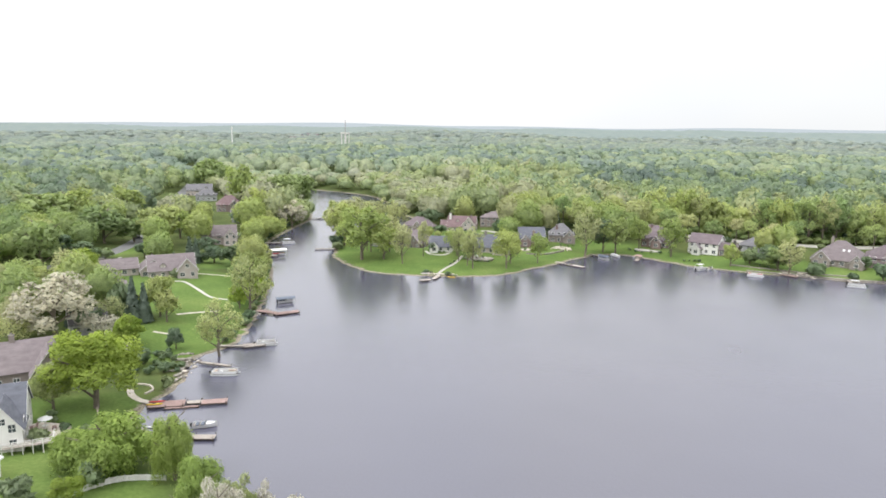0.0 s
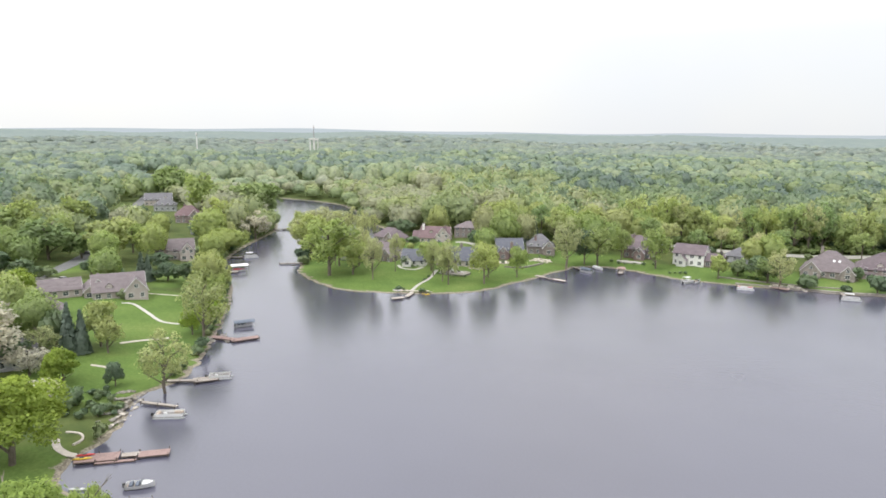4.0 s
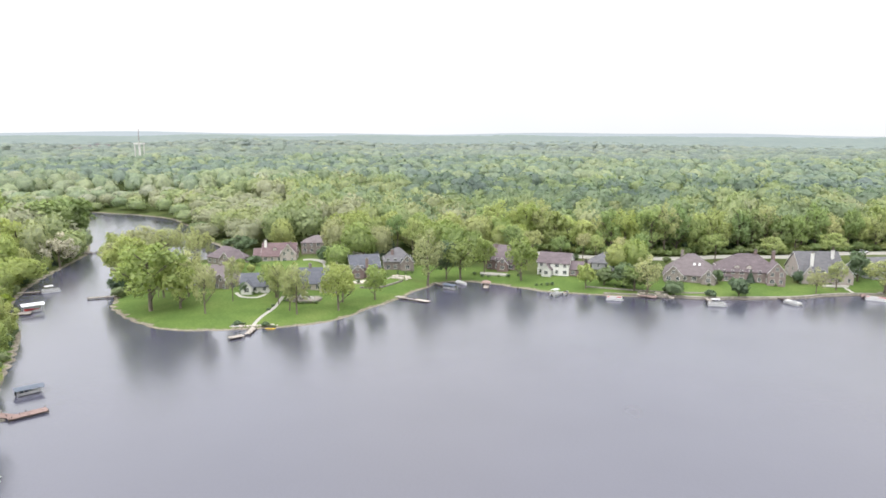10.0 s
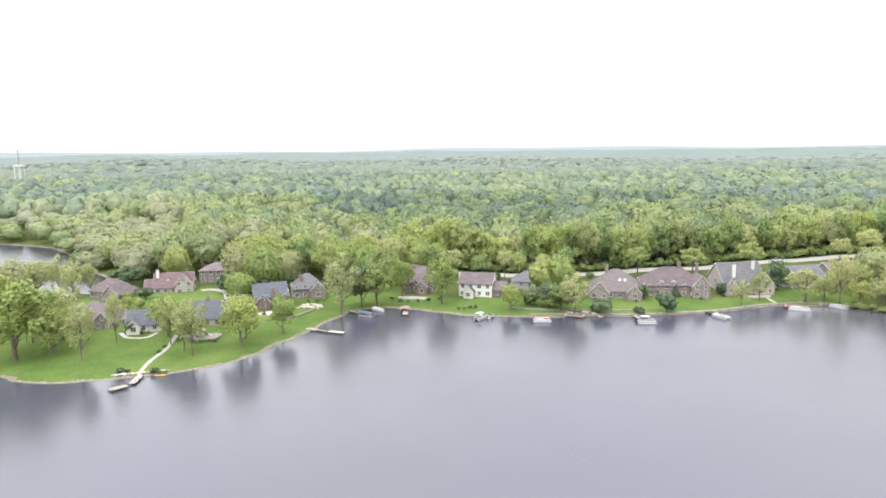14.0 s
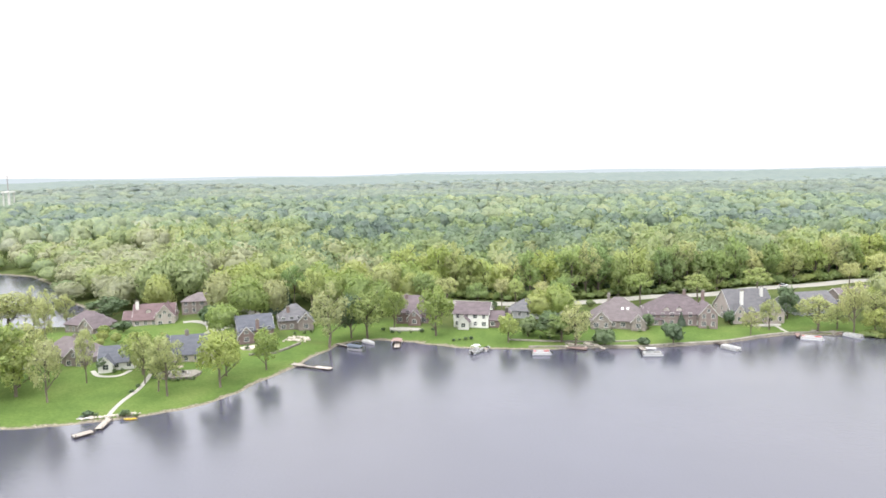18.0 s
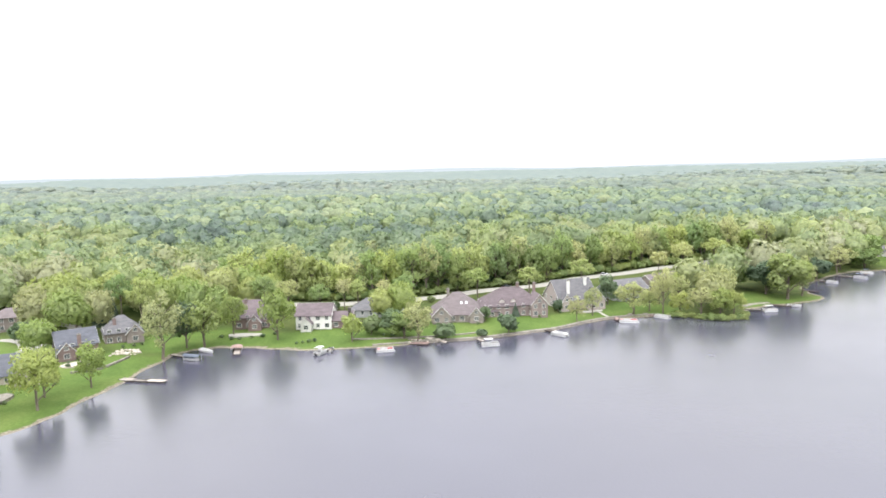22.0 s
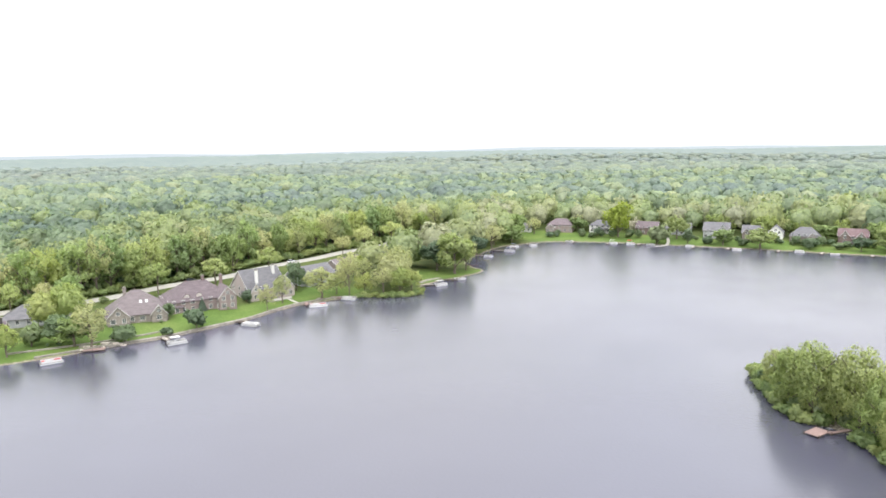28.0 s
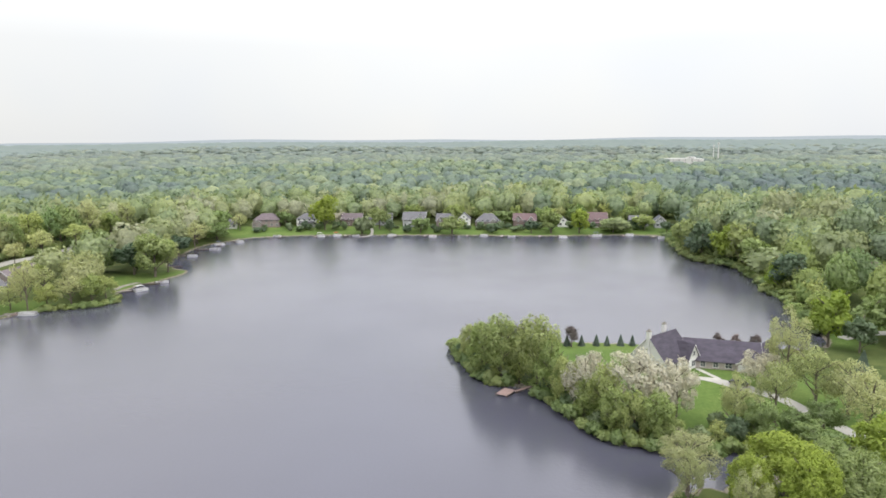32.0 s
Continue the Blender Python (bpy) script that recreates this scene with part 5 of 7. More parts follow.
# ---- houses along the east bank ----
house(293, 371, -40, [(0, 4, 8, 8, 3.2, 2.6, "gx")], WHITE, ROOF_GREY, "small white lakeside house", sides=False)
house(312, 358, -50, [(0, 5, 17, 10, 5.2, 3.6, "hip"), (-6, 1, 6, 6, 3.2, 2.4, "gy")], PINK_BRICK, ROOF_BROWN, "pink brick house above a broad lawn", sides=False)
house(329, 337.5, -54, [(0, 5, 14, 9, 5.2, 3.0, "hip")], WHITE, ROOF_GREY, "white two-storey house with balconies over the lawn", porch=(-5, 5, 2, 2.6), sides=False)
house(348, 315, -57, [(0, 5, 14, 9, 4.4, 3.6, "gx")], RED_BRICK, ROOF_BROWN, "brown brick house behind a lakeside tree", sides=False)
house(362, 302, -57, [(0, 5, 16, 9, 4.0, 3.4, "gx"), (3, 0.5, 5, 5, 3.4, 2.4, "gy")], GREY_SIDING, ROOF_GREY, "grey-green house with a front gable", sides=False)
house(368, 277, -58, [(0, 5, 15, 10, 5.0, 4.6, "gx"), (4, 1, 6, 7, 5.0, 4.0, "gy")], GREY_SIDING, ROOF_GREY, "tall grey house with a steep gabled roof", sides=False)
house(378, 259.5, -60, [(0, 5, 11, 9, 4.4, 4.0, "gx"), (-2.5, 1, 5, 6, 4.2, 3.0, "gy")], TAN_BRICK, ROOF_GREY, "tan house with a grey gabled roof", sides=False)
house(387, 250, -60, [(0, 5, 8, 9, 4.6, 3.8, "gy")], WHITE, ROOF_GREY, "narrow white gabled house", sides=False)
house(392, 234.5, -61, [(0, 5, 16, 10, 4.2, 4.6, "hip"), (4, 1, 5, 5, 3.4, 2.8, "gy")], TAN_BRICK, ROOF_GREY, "wide house with a big grey hipped roof", sides=False)
house(405, 214, -62, [(0, 5, 15, 9, 5.0, 3.8, "gx"), (-4, 1, 5, 6, 5.0, 3.2, "gy"), (4, 1, 5, 6, 4.6, 3.0, "gy")], RED_BRICK, ROOF_MAUVE, "red brick house with twin front gables", sides=False)
house(419, 193, -62, [(0, 4, 7, 8, 3.2, 2.6, "gy")], WHITE, ROOF_GREY, "small white boathouse-like cottage", sides=False)
house(430, 174, -62, [(0, 5, 13, 9, 4.6, 4.4, "gx")], PINK_BRICK, ROOF_MAUVE, "house with a tall mauve roof", porch=(-5, 5, 2, 2.6), sides=False)
house(444, 151, -62, [(0, 5, 12, 9, 3.4, 3.2, "gx")], GREY_SIDING, ROOF_GREY, "low grey house near the shore", sides=False)
house(447, 138, -64, [(0, 4, 7, 8, 4.4, 3.0, "gy")], GREY_SIDING, ROOF_SLATE, "blue-grey gabled house near the shore", sides=False)
house(317, 12, -50, [(0, 4, 12, 9, 3.2, 3.0, "hip")], TAN_BRICK, ROOF_MAUVE, "house with a mauve roof among trees", sides=False, room=8)

# ---- the large house on the headland ----
house(177.6, 49.6, -16, [(0, 0, 11.6, 10.6, 3.0, 5.8, "gx"), (3.6, -4.6, 4.6, 5, 3.2, 3.4, "gy")], WHITE, ROOF_DARK, "large white house with a steep dark shingle roof", chimneys=[(-5.9, 0, 10.2, WHITE), (4.0, 2.2, 10.0, WHITE)], dormers=[(5.0, -2.6, 4.2, 1.9)], door=3.6, room=8)
house(187.6, 37.2, -72, [(0, 0, 18.5, 11.5, 2.7, 3.9, "gx"), (6.4, -4.2, 6, 5, 2.7, 1.8, "gy")], CREAM, ROOF_DARK, "long garage wing with a dark shingle roof", garage=6.4, room=8, name="house_wing")
house(203.2, 28.4, -74, [(0, 0, 4.6, 4.6, 2.6, 2.6, "hip")], CREAM, ROOF_DARK, "small pavilion with a pointed dark roof", sides=False, room=5, name="pavilion")

# ---- houses on the west bank ----
house(-174, 90, 55, [(0, 5, 16, 10.5, 3.2, 4.8, "gx"), (5, 0.5, 7, 7, 3.4, 4.0, "gy"), (-6, 9, 9, 12, 3.0, 3.6, "gy")], CREAM, ROOF_TAN, "cream house with a tan roof and a bay above the lawn", dormers=[(-3, 1.8, 3.4, 2.0)], room=8)
house(-190, 78, 60, [(0, 4, 16, 8, 3.0, 3.0, "gx")], CREAM, ROOF_TAN, "long low garage wing with a tan roof", room=6, name="house_wing")
house(-216, 150, 50, [(0, 5, 16, 9, 4.8, 4.2, "gx"), (5, 1, 6, 7, 4.4, 3.6, "gy")], CREAM, ROOF_TAN, "cream house with a tall brick chimney", chimneys=[(-4, -0.2, 9.6, RED_BRICK)], room=8)
house(-256, 205, 48, [(0, 5, 14, 9, 4.0, 3.6, "gx")], GREY_SIDING, ROOF_GREY, "grey house above the channel", room=7)
house(-296, 231, 48, [(0, 6, 15, 11, 5.0, 5.0, "hip"), (3, 1, 6, 6, 4.6, 3.6, "gy")], PINK_BRICK, ROOF_MAUVE, "tall house with a mauve hipped roof", chimneys=[(-2, 6, 10.6, RED_BRICK)], room=8)
house(-382, 282, 45, [(0, 5, 18, 10, 4.6, 4.2, "gx"), (5, 1, 6, 6, 4, 3.2, "gy")], CREAM, ROOF_GREY, "cream house with a grey roof on the street", room=10)
house(-352, 262, 45, [(0, 5, 14, 10, 4.2, 4.0, "hip")], GREY_SIDING, ROOF_GREY, "grey house on the street", room=10)
house(-545, 415, 42, [(0, 5, 30, 11, 4.0, 3.6, "gx")], WHITE, ROOF_TAN, "long pale building among distant trees", sides=False, room=10)
house(-612, 532, 42, [(0, 5, 38, 11, 4.4, 3.6, "gx")], WHITE, ROOF_SLATE, "long white building among distant trees", sides=False, room=10)
house(-447, 250, 35, [(0, 5, 20, 10, 3.4, 3.2, "gx")], TAN_BRICK, ROOF_BROWN, "brown house among trees", sides=False, room=16)
house(-113, 3, 62, [(0, 6, 14, 11, 4.0, 5.2, "gx"), (4.5, 1, 7, 8, 3.8, 4.6, "gy"), (-9, 6, 6, 9, 3.4, 3.6, "gy")], TAN_BRICK, ROOF_TAN, "tan house with broad brown and tan shingle roofs", chimneys=[(-2, 6, 10.4, TAN_BRICK)], room=7)
house(-91, -17, 55, [(0, 6, 13, 11, 4.6, 5.0, "gx"), (3.5, 0, 6, 6, 4.4, 4.2, "gy")], WHITE, ROOF_SLATE, "white house with a blue-grey roof and a glazed gable", room=7)
house(-77, -30, 35, [(0, 4, 9, 8, 3.0, 3.0, "gy")], WHITE, HULL_WHITE, "white garden building with a bright metal roof", room=5)
house(-135, 32, 62, [(0, 4, 9, 8, 3.4, 3.0, "gx")], GREY_SIDING, ROOF_GREY, "small grey house behind blossom trees", room=4)
house(-167, 60, 55, [(0, 4, 10, 8, 3.0, 2.8, "hip")], TAN_BRICK, ROOF_TAN, "low tan outbuilding among trees", room=5)
terrace(-91, -6.5, 4.5, 3.0, 30, PALE_STONE, "round reddish stone patio behind a white house", 0.3)
for i in range(30):
    rock(-106.5 + (i * 3.7 % 10), 37 + (i * 2.9 % 6) - 1.25 * (i * 3.7 % 10), 0.28 + 0.36 * ((i * 5) % 7) / 7, i + 70)
for i in range(60):
    rock(-92 - (i * 4.37 % 11), 24.5 + (i * 4.37 % 11) * 1.35 + (i * 2.71 % 4.6) - 1.6, 0.22 + 0.34 * ((i * 3) % 7) / 7, i + 130, PALE_STONE if i % 4 == 0 else STONE)
ribbon("garden_wall", [(-97.2, 18.6), (-94.6, 19.6), (-92, 18.4), (-91.4, 16)], 0.45, PALE_STONE, "low curved stone edge round a planting bed", "wall", thick=0.3, lift=0.25)
shrub_bed([(-104 - (i * 5.3 % 13), 23 + (i * 3.9 % 13), ) for i in range(16)], 1.5, 2.2)
for i in range(12):
    rock(-122 + (i * 4.7 % 8), 76.8 + (i * 2.9 % 6) - 0.2 * i, 0.4 + 0.4 * ((i * 5) % 7) / 7, i + 90)
shrub_bed([(-97 - i * 1.6, 29 + 1.8 * math.sin(i * 1.7) + i * 0.8) for i in range(9)] + [(-101 - i * 1.7, 24 + 2.4 * math.sin(i * 2.1) + i * 0.3) for i in range(8)] + [(-88, -4), (-86, -9), (-83, -12), (-93, -3), (-96, -2), (-84, -2.5)], 1.5, 2.2)

# thickets that hang over the water
for i, (tx, ty) in enumerate(smoothed([(420, 119), (386, 106), (356, 89), (342, 66), (316, 49), (294, 40), (287, 33), (262, 24.5), (242, 16.5)], 4, False)):
    plant("shore_tree", tx + 0.8, ty - 0.8, 8 + 4 * ((i * 7) % 5) / 4, 8 + 3 * ((i * 3) % 4) / 3, fine=-1)
for i, (tx, ty) in enumerate(smoothed([(160.5, 101), (153, 92), (147, 82), (148.6, 74), (143, 63), (133.5, 49), (133.2, 38), (136, 29), (143, 20.5)], 3, False)):
    plant("bush" if i % 2 else "shore_tree", tx + 0.6, ty - 0.2, 3.2 + 2.2 * ((i * 7) % 5) / 4, 4.2 + 1.4 * ((i * 3) % 4) / 3)

for i, (tx, ty) in enumerate(smoothed([(424, 125), (384, 107), (353, 90), (340, 68), (315, 52), (293, 43), (286, 36), (261, 28), (240, 20)], 6, False)):
    plant("shore_bush", tx - 0.6, ty + 0.6, 3.4 + 1.8 * ((i * 7) % 5) / 4, 6.5 + 2.5 * ((i * 3) % 4) / 3, z=-0.3)
for i, (tx, ty) in enumerate(smoothed([(166, 107), (160, 102), (151, 92), (145, 82), (147, 73), (141, 63), (131, 48), (131, 38), (134, 28), (142, 19)], 4, False)):
    if math.hypot(tx - 147, ty - 73) > 4:
        plant("shore_bush", tx - 0.2, ty, 2.6 + 1.8 * ((i * 7) % 5) / 4, 4.2 + 1.6 * ((i * 3) % 4) / 3, z=-0.3, fine=1)
for i, (tx, ty) in enumerate(smoothed([(117, 256), (124, 252), (131, 247), (139, 246), (145, 251)], 4, False)):
    plant("shore_bush", tx, ty, 2.0 + 1.2 * ((i * 7) % 5) / 4, 4 + 1.4 * ((i * 3) % 4) / 3, z=-0.3)

# a white board fence on the near lawn
fence = tagged(new("fence"), "white painted board fence across a lawn", "fence")
fp = smoothed([(-63.5, -19), (-63.2, -14.4), (-61.5, -10.2), (-56.5, -6.4)], 4, False)
for i, (fx_, fy_) in enumerate(fp):
    part("post", boxes((fx_ - 0.08, fx_ + 0.08, fy_ - 0.08, fy_ + 0.08, ground_z(fx_, fy_) - 0.3, ground_z(fx_, fy_) + 1.15)), WHITE, fence)
for (ax, ay), (bx, by) in zip(fp, fp[1:]):
    ln = math.hypot(bx - ax, by - ay)
    m = pose(ax, ay, ground_z(ax, ay), 0, -math.degrees(math.atan2(ground_z(bx, by) - ground_z(ax, ay), ln)), math.degrees(math.atan2(by - ay, bx - ax)))
    k = max(3, int(ln / 0.3))
    panel = part("panel", boxes(*[(ln * q / k + 0.01, ln * (q + 1) / k - 0.01, -0.02, 0.02, 0.08, 0.98) for q in range(k)]), WHITE, fence, m=m)
    part("cap_rail", boxes((0, ln, -0.09, 0.09, 0.98, 1.04)), WHITE, panel)
    part("rail", boxes((0, ln, 0.022, 0.06, 0.3, 0.4), (0, ln, 0.022, 0.06, 0.75, 0.85)), WHITE, panel)

# ---- docks ----
dock(-86, 12.6, -80.5, 17.5, 3.2, WOOD_RED, "broad reddish timber dock platform")
dock(-80.3, 17.7, -78.0, 19.8, 1.6, WOOD_GREY, "narrow weathered dock walkway")
dock(-77.9, 19.4, -73.9, 23.0, 2.4, WOOD_RED, "reddish timber dock end on posts")
dock(-82.2, 13.6, -77.0, 18.2, 0.8, WOOD_RED, "low narrow step along a timber dock", height=0.3)
dock(-72, 3.6, -62.5, 9.4, 1.8, WOOD_GREY, "grey timber dock under a willow")
dock(-104.5, 47.5, -97.5, 52.0, 1.3, WOOD_GREY, "narrow grey dock walkway")
dock(-98.4, 51.2, -94.8, 55.6, 3.0, WOOD_GREY, "square grey dock platform")
dock(-98, 36.5, -89.5, 38.5, 0.9, WOOD_GREY, "narrow grey jetty beside a pontoon boat")
dock(-121, 78.8, -112.5, 80.0, 2.2, WOOD_RED, "reddish timber dock beneath a tree")
dock(-113.5, 78.6, -109.5, 85.2, 2.6, WOOD_RED, "wide reddish dock end")
dock(-185.5, 146, -179.5, 150, 3.4, WOOD_GREY, "covered dock beside the channel")
dock(-208, 171, -200.5, 176, 1.5, WOOD_GREY, "grey dock on the channel bank")
dock(-251, 247, -243, 253.5, 1.4, WOOD_GREY, "thin grey dock reaching into the channel")
dock(-169, 178, -177, 172, 1.6, WOOD_GREY, "grey floating dock off the wooded point")
dock(-99.4, 154, -97.9, 147.6, 1.7, WOOD_GREY, "concrete-grey dock at the end of a path")
dock(-98.4, 146.2, -100.8, 142.6, 2.2, WOOD_GREY, "slanted end of the path dock")
dock(-71, 205.5, -66.8, 204, 2.4, WOOD_GREY, "pale dock platform by the lawn")
dock(-66.7, 203.6, -62.8, 202.4, 0.9, WOOD_GREY, "narrow link between two dock platforms")
dock(-62.6, 202.8, -57.2, 201.2, 2.0, PALE_STONE, "pale floating dock end")
dock(-64, 231.5, -57, 227.0, 1.2, WOOD_GREY, "grey dock beside covered boats")
dock(-43.5, 236.5, -42.2, 227.5, 2.0, WOOD_GREY, "grey dock with a brown boat house")
dock(15, 232.4, 21, 230.2, 3.0, WOOD_RED, "brown timber platform over the rocks")
dock(38, 236.2, 39.4, 229.4, 1.4, WOOD_GREY, "short grey dock by the sea wall")
dock(64, 243, 67, 238, 2.0, WOOD_DARK, "dark dock beside a pontoon boat")
dock(96, 258, 94.5, 251.5, 1.6, WOOD_RED, "reddish dock below the walk")
dock(109, 258.5, 112.5, 255.4, 1.4, WOOD_RED, "short reddish dock by the trees")
dock(148.5, 262.5, 156.5, 258.6, 1.3, WOOD_GREY, "grey dock by the small beach")
dock(164.5, 268, 170.5, 262.4, 1.6, WOOD_DARK, "dark dock with a boat off the beach")
dock(194, 294.5, 200.5, 290, 1.6, WOOD_DARK, "dark dock at the grassy point")
dock(147.6, 72.2, 142.6, 73.6, 0.9, WOOD_RED, "red-stained walkway to a floating dock", name="walkway")
dock(143.4, 75.4, 138.8, 75.2, 3.0, WOOD_RED, "small square red-stained dock")
for i, (dx_, dy_, tn) in enumerate([(218, 316, -45), (236, 328, -50), (252, 336, -85), (268, 338, -95), (299, 329, -140), (312, 311, -145), (324, 297, -148), (340, 270, -150), (350, 254, -150), (364, 232, -150), (374, 213, -152), (386, 193, -152), (392, 183, -152), (404, 168, -152), (416, 151, -155), (421, 132, 175)]):
    a = radians(tn)
    dock(dx_, dy_, dx_ + 7 * math.cos(a), dy_ + 7 * math.sin(a), 1.5, WOOD_GREY, "grey timber dock below the lakeside lawns")

# ---- boats ----
pontoon_boat(-87.3, 34.6, 33, "white pontoon boat moored by a jetty", VINYL_TAN)
pontoon_boat(-95.2, 56.2, 40, "low grey pontoon boat moored at a dock platform", SEAT_GREY, None, 5.6)
runabout(-68.5, 12.2, 40, "small blue and white motor boat at a dock", VINYL_BLUE, 4.6)
boat_lift(-121.8, 92.4, 55, VINYL_BLUE, "boat lift with a blue canopy", 3.0, 6.2, 1.4)
runabout(-121.8, 92.4, 55, "white motor boat under a blue canopy", VINYL_BLUE, 5.0)
boat_lift(-181.5, 152.5, 55, WHITE, "boat shelter with a white roof over the channel", 4.2, 7.0, 2.5)
runabout(-181.5, 152.5, 55, "red motor boat under a white shelter", VINYL_RED, 5.2, VINYL_RED)
pontoon_boat(-199, 178, 55, "white pontoon boat on the channel", None, WHITE)
runabout(-243, 255, 50, "small white boat at a channel dock", None, 4.5)
boat_lift(-55.6, 224.6, -27, VINYL_BLUE, "low boat lift with a pale blue canopy", 2.6, 6.2, 1.5)
runabout(-55.6, 224.6, -27, "blue and white motor boat on a lift", VINYL_BLUE, 5.6, VINYL_BLUE)
runabout(-53.2, 234.0, -38, "white motor boat moored in the cove", None, 6.0, HULL_WHITE)
boat_lift(-43.4, 233.8, 95, WOOD_RED, "brown boat shelter at the bank", 3.6, 4.6, 1.3)
pontoon_boat(-15.0, 225.2, 62, "white pontoon boat with a small canopy", WHITE, HULL_WHITE, 5.6)
runabout(-11.8, 228, 70, "small white boat beside a pontoon boat", None, 4.0)
pontoon_boat(6.2, 224.2, 4, "pontoon boat with red seats", VINYL_RED, None, 6.2)
pontoon_boat(41.2, 225.2, 6, "white pontoon boat with a raised white canopy", None, HULL_WHITE, 6.4)
pontoon_boat(67.5, 234.6, -52, "white pontoon boat below the lawn", WHITE, None, 6.6)
pontoon_boat(98.2, 250.0, -18, "pontoon boat with reddish trim at a dock", VINYL_RED, None, 7.2)
pontoon_boat(113.2, 254.4, -50, "white pontoon boat beside trees", None, None, 6.4)
pontoon_boat(158.2, 257.2, 2, "white pontoon boat near the beach", None, HULL_WHITE, 6.2)
runabout(172.4, 263.6, -40, "dark-trimmed motor boat at a dock", BLACK, 5.2)
for i, (bx, by, tn, kd) in enumerate([(221, 311, -55, 0), (242, 320, -65, 1), (254, 332, -10, 1), (267, 330, -2, 0), (297, 331, -58, 2), (312, 308, -58, 0), (319, 300.5, -58, 3), (325, 290, -50, 2), (337.5, 271.5, -58, 0), (347.5, 247, -50, 3), (368, 222.5, -60, 0), (373, 205.5, -60, 2), (387.5, 178, -62, 0), (404.5, 163.5, -62, 1), (417.5, 147.5, -62, 0), (417, 127, -70, 0)]):
    if kd == 0:
        pontoon_boat(bx, by, tn, "white pontoon boat moored off the lawns", None, HULL_WHITE if i % 4 == 1 else None, 5.2)
    elif kd == 1:
        pontoon_boat(bx, by, tn, "pontoon boat with a blue canopy", VINYL_BLUE, VINYL_BLUE)
    elif kd == 2:
        runabout(bx, by, tn, "small white motor boat by a dock", None, 4.6)
    else:
        pontoon_boat(bx, by, tn, "pontoon boat with a red canopy", VINYL_RED, VINYL_RED if i == 6 else None, 5.2)
for kx, ky, tn, mt, lb in ((-85.6, 14.4, 42, VINYL_RED, "red kayak on a timber dock"), (-84.8, 13.2, 42, YELLOW, "yellow kayak on a timber dock"), (-76.5, 6.6, 30, HULL_WHITE, "white kayak at the bank"), (-94.5, 155.4, 15, YELLOW, "yellow kayak on the sea wall"), (-105.5, 153.6, 20, HULL_WHITE, "white kayak drawn up on stones")):
    bm = bmesh.new()
    bmesh.ops.create_uvsphere(bm, u_segments=12, v_segments=8, radius=1.0)
    for v_ in bm.verts:
        v_.co = Vector((v_.co.x * 1.7, v_.co.y * 0.36 * (1 - 0.35 * abs(v_.co.x)), v_.co.z * 0.2))
    kk = tagged(new("kayak"), lb, "kayak")
    kk.matrix_basis = pose(kx, ky, (0.55 if "timber dock" in lb else max(0.05, ground_z(kx, ky))) + 0.16, 0, 0, tn)
    part("hull", bm, mt, kk)
    part("cockpit", boxes((-0.45, 0.35, -0.2, 0.2, 0.12, 0.22), bevel=0.05), BLACK, kk)

# ---- parked cars ----
car(64, 315.5, 20, BLACK, "dark saloon car on the pale street")
car(118, 339, 26, HULL_WHITE, "white saloon car on the pale street")
car(205, 383, 34, SEAT_GREY, "grey saloon car on the pale street")
car(-229, 100, 70, HULL_WHITE, "white saloon car on the residential street")
car(-252, 134, 52, BLACK, "dark saloon car on the residential street")
car(-212, 96, 15, SEAT_GREY, "grey saloon car on a driveway")
car(172, 29, 80, BLACK, "dark saloon car before the garage wing")
runabout(-151.5, 188.5, 12, "motor boat under a grey cover beneath lawn trees", None, 7.6, SEAT_GREY, z=ground_z(-151.5, 188.5) + 0.3)

# white railed deck and parasol behind the blue-roofed house
deck_z = ground_z(-86, -13) + 1.5
wd = tagged(new("garden_deck"), "white railed wooden deck behind a white house", "deck")
wd.matrix_basis = pose(-84.6, -12.6, deck_z, 0, 0, 55)
for i in range(16):
    part("board", boxes((-4.0 + i * 0.5, -3.54 + i * 0.5, -2.0, 2.0, -0.08, 0.0)), WOOD_GREY, wd)
for px_, py_ in [(x_, -1.95) for x_ in np.linspace(-3.9, 3.9, 6)] + [(-3.9, 1.9), (3.9, 1.9), (3.9, 0)]:
    part("post", boxes((px_ - 0.07, px_ + 0.07, py_ - 0.07, py_ + 0.07, -1.9, 1.05)), WHITE, wd)
for hz in (0.35, 0.65, 0.95):
    part("rail", boxes((-3.9, 3.9, -1.99, -1.91, hz, hz + 0.07)), WHITE, wd)
    part("rail", boxes((3.86, 3.94, -1.9, 1.9, hz, hz + 0.07)), WHITE, wd)
parasol(-90.5, -6.2, HULL_WHITE, ground_z(-90.5, -6.2) + 0.35)
for i, (ax, ay) in enumerate([(-92.5, -7), (-91.4, -8.2), (-89.2, -7.4), (-89, -5.4)]):
    adirondack(ax, ay, i * 80, WOOD_RED, ground_z(-91, -6.5) + 0.25)

# ---- far landmarks ----
house(1208, 350, -88, [(0, 8, 62, 16, 16.0, 0.6, "hip"), (12, 6, 14, 10, 19.0, 0.5, "hip")], WHITE, WHITE, "long white flat-roofed building beyond the woods", sides=False, gap=9, room=40, name="hall")


def mast(x, y, h, r, label):
    root = tagged(new("mast"), label, "mast")
    root.matrix_basis = pose(x, y, ground_z(x, y) - 1)
    bm = bmesh.new()
    bmesh.ops.create_cone(bm, cap_ends=True, segments=10, radius1=r, radius2=r * 0.6, depth=h, matrix=pose(0, 0, h / 2))
    part("shaft", bm, WHITE, root)
    part("antenna", boxes((-r * 1.4, r * 1.4, -r * 1.4, r * 1.4, h * 0.9, h * 0.97)), WHITE, root)
    clear(x, y, 25)


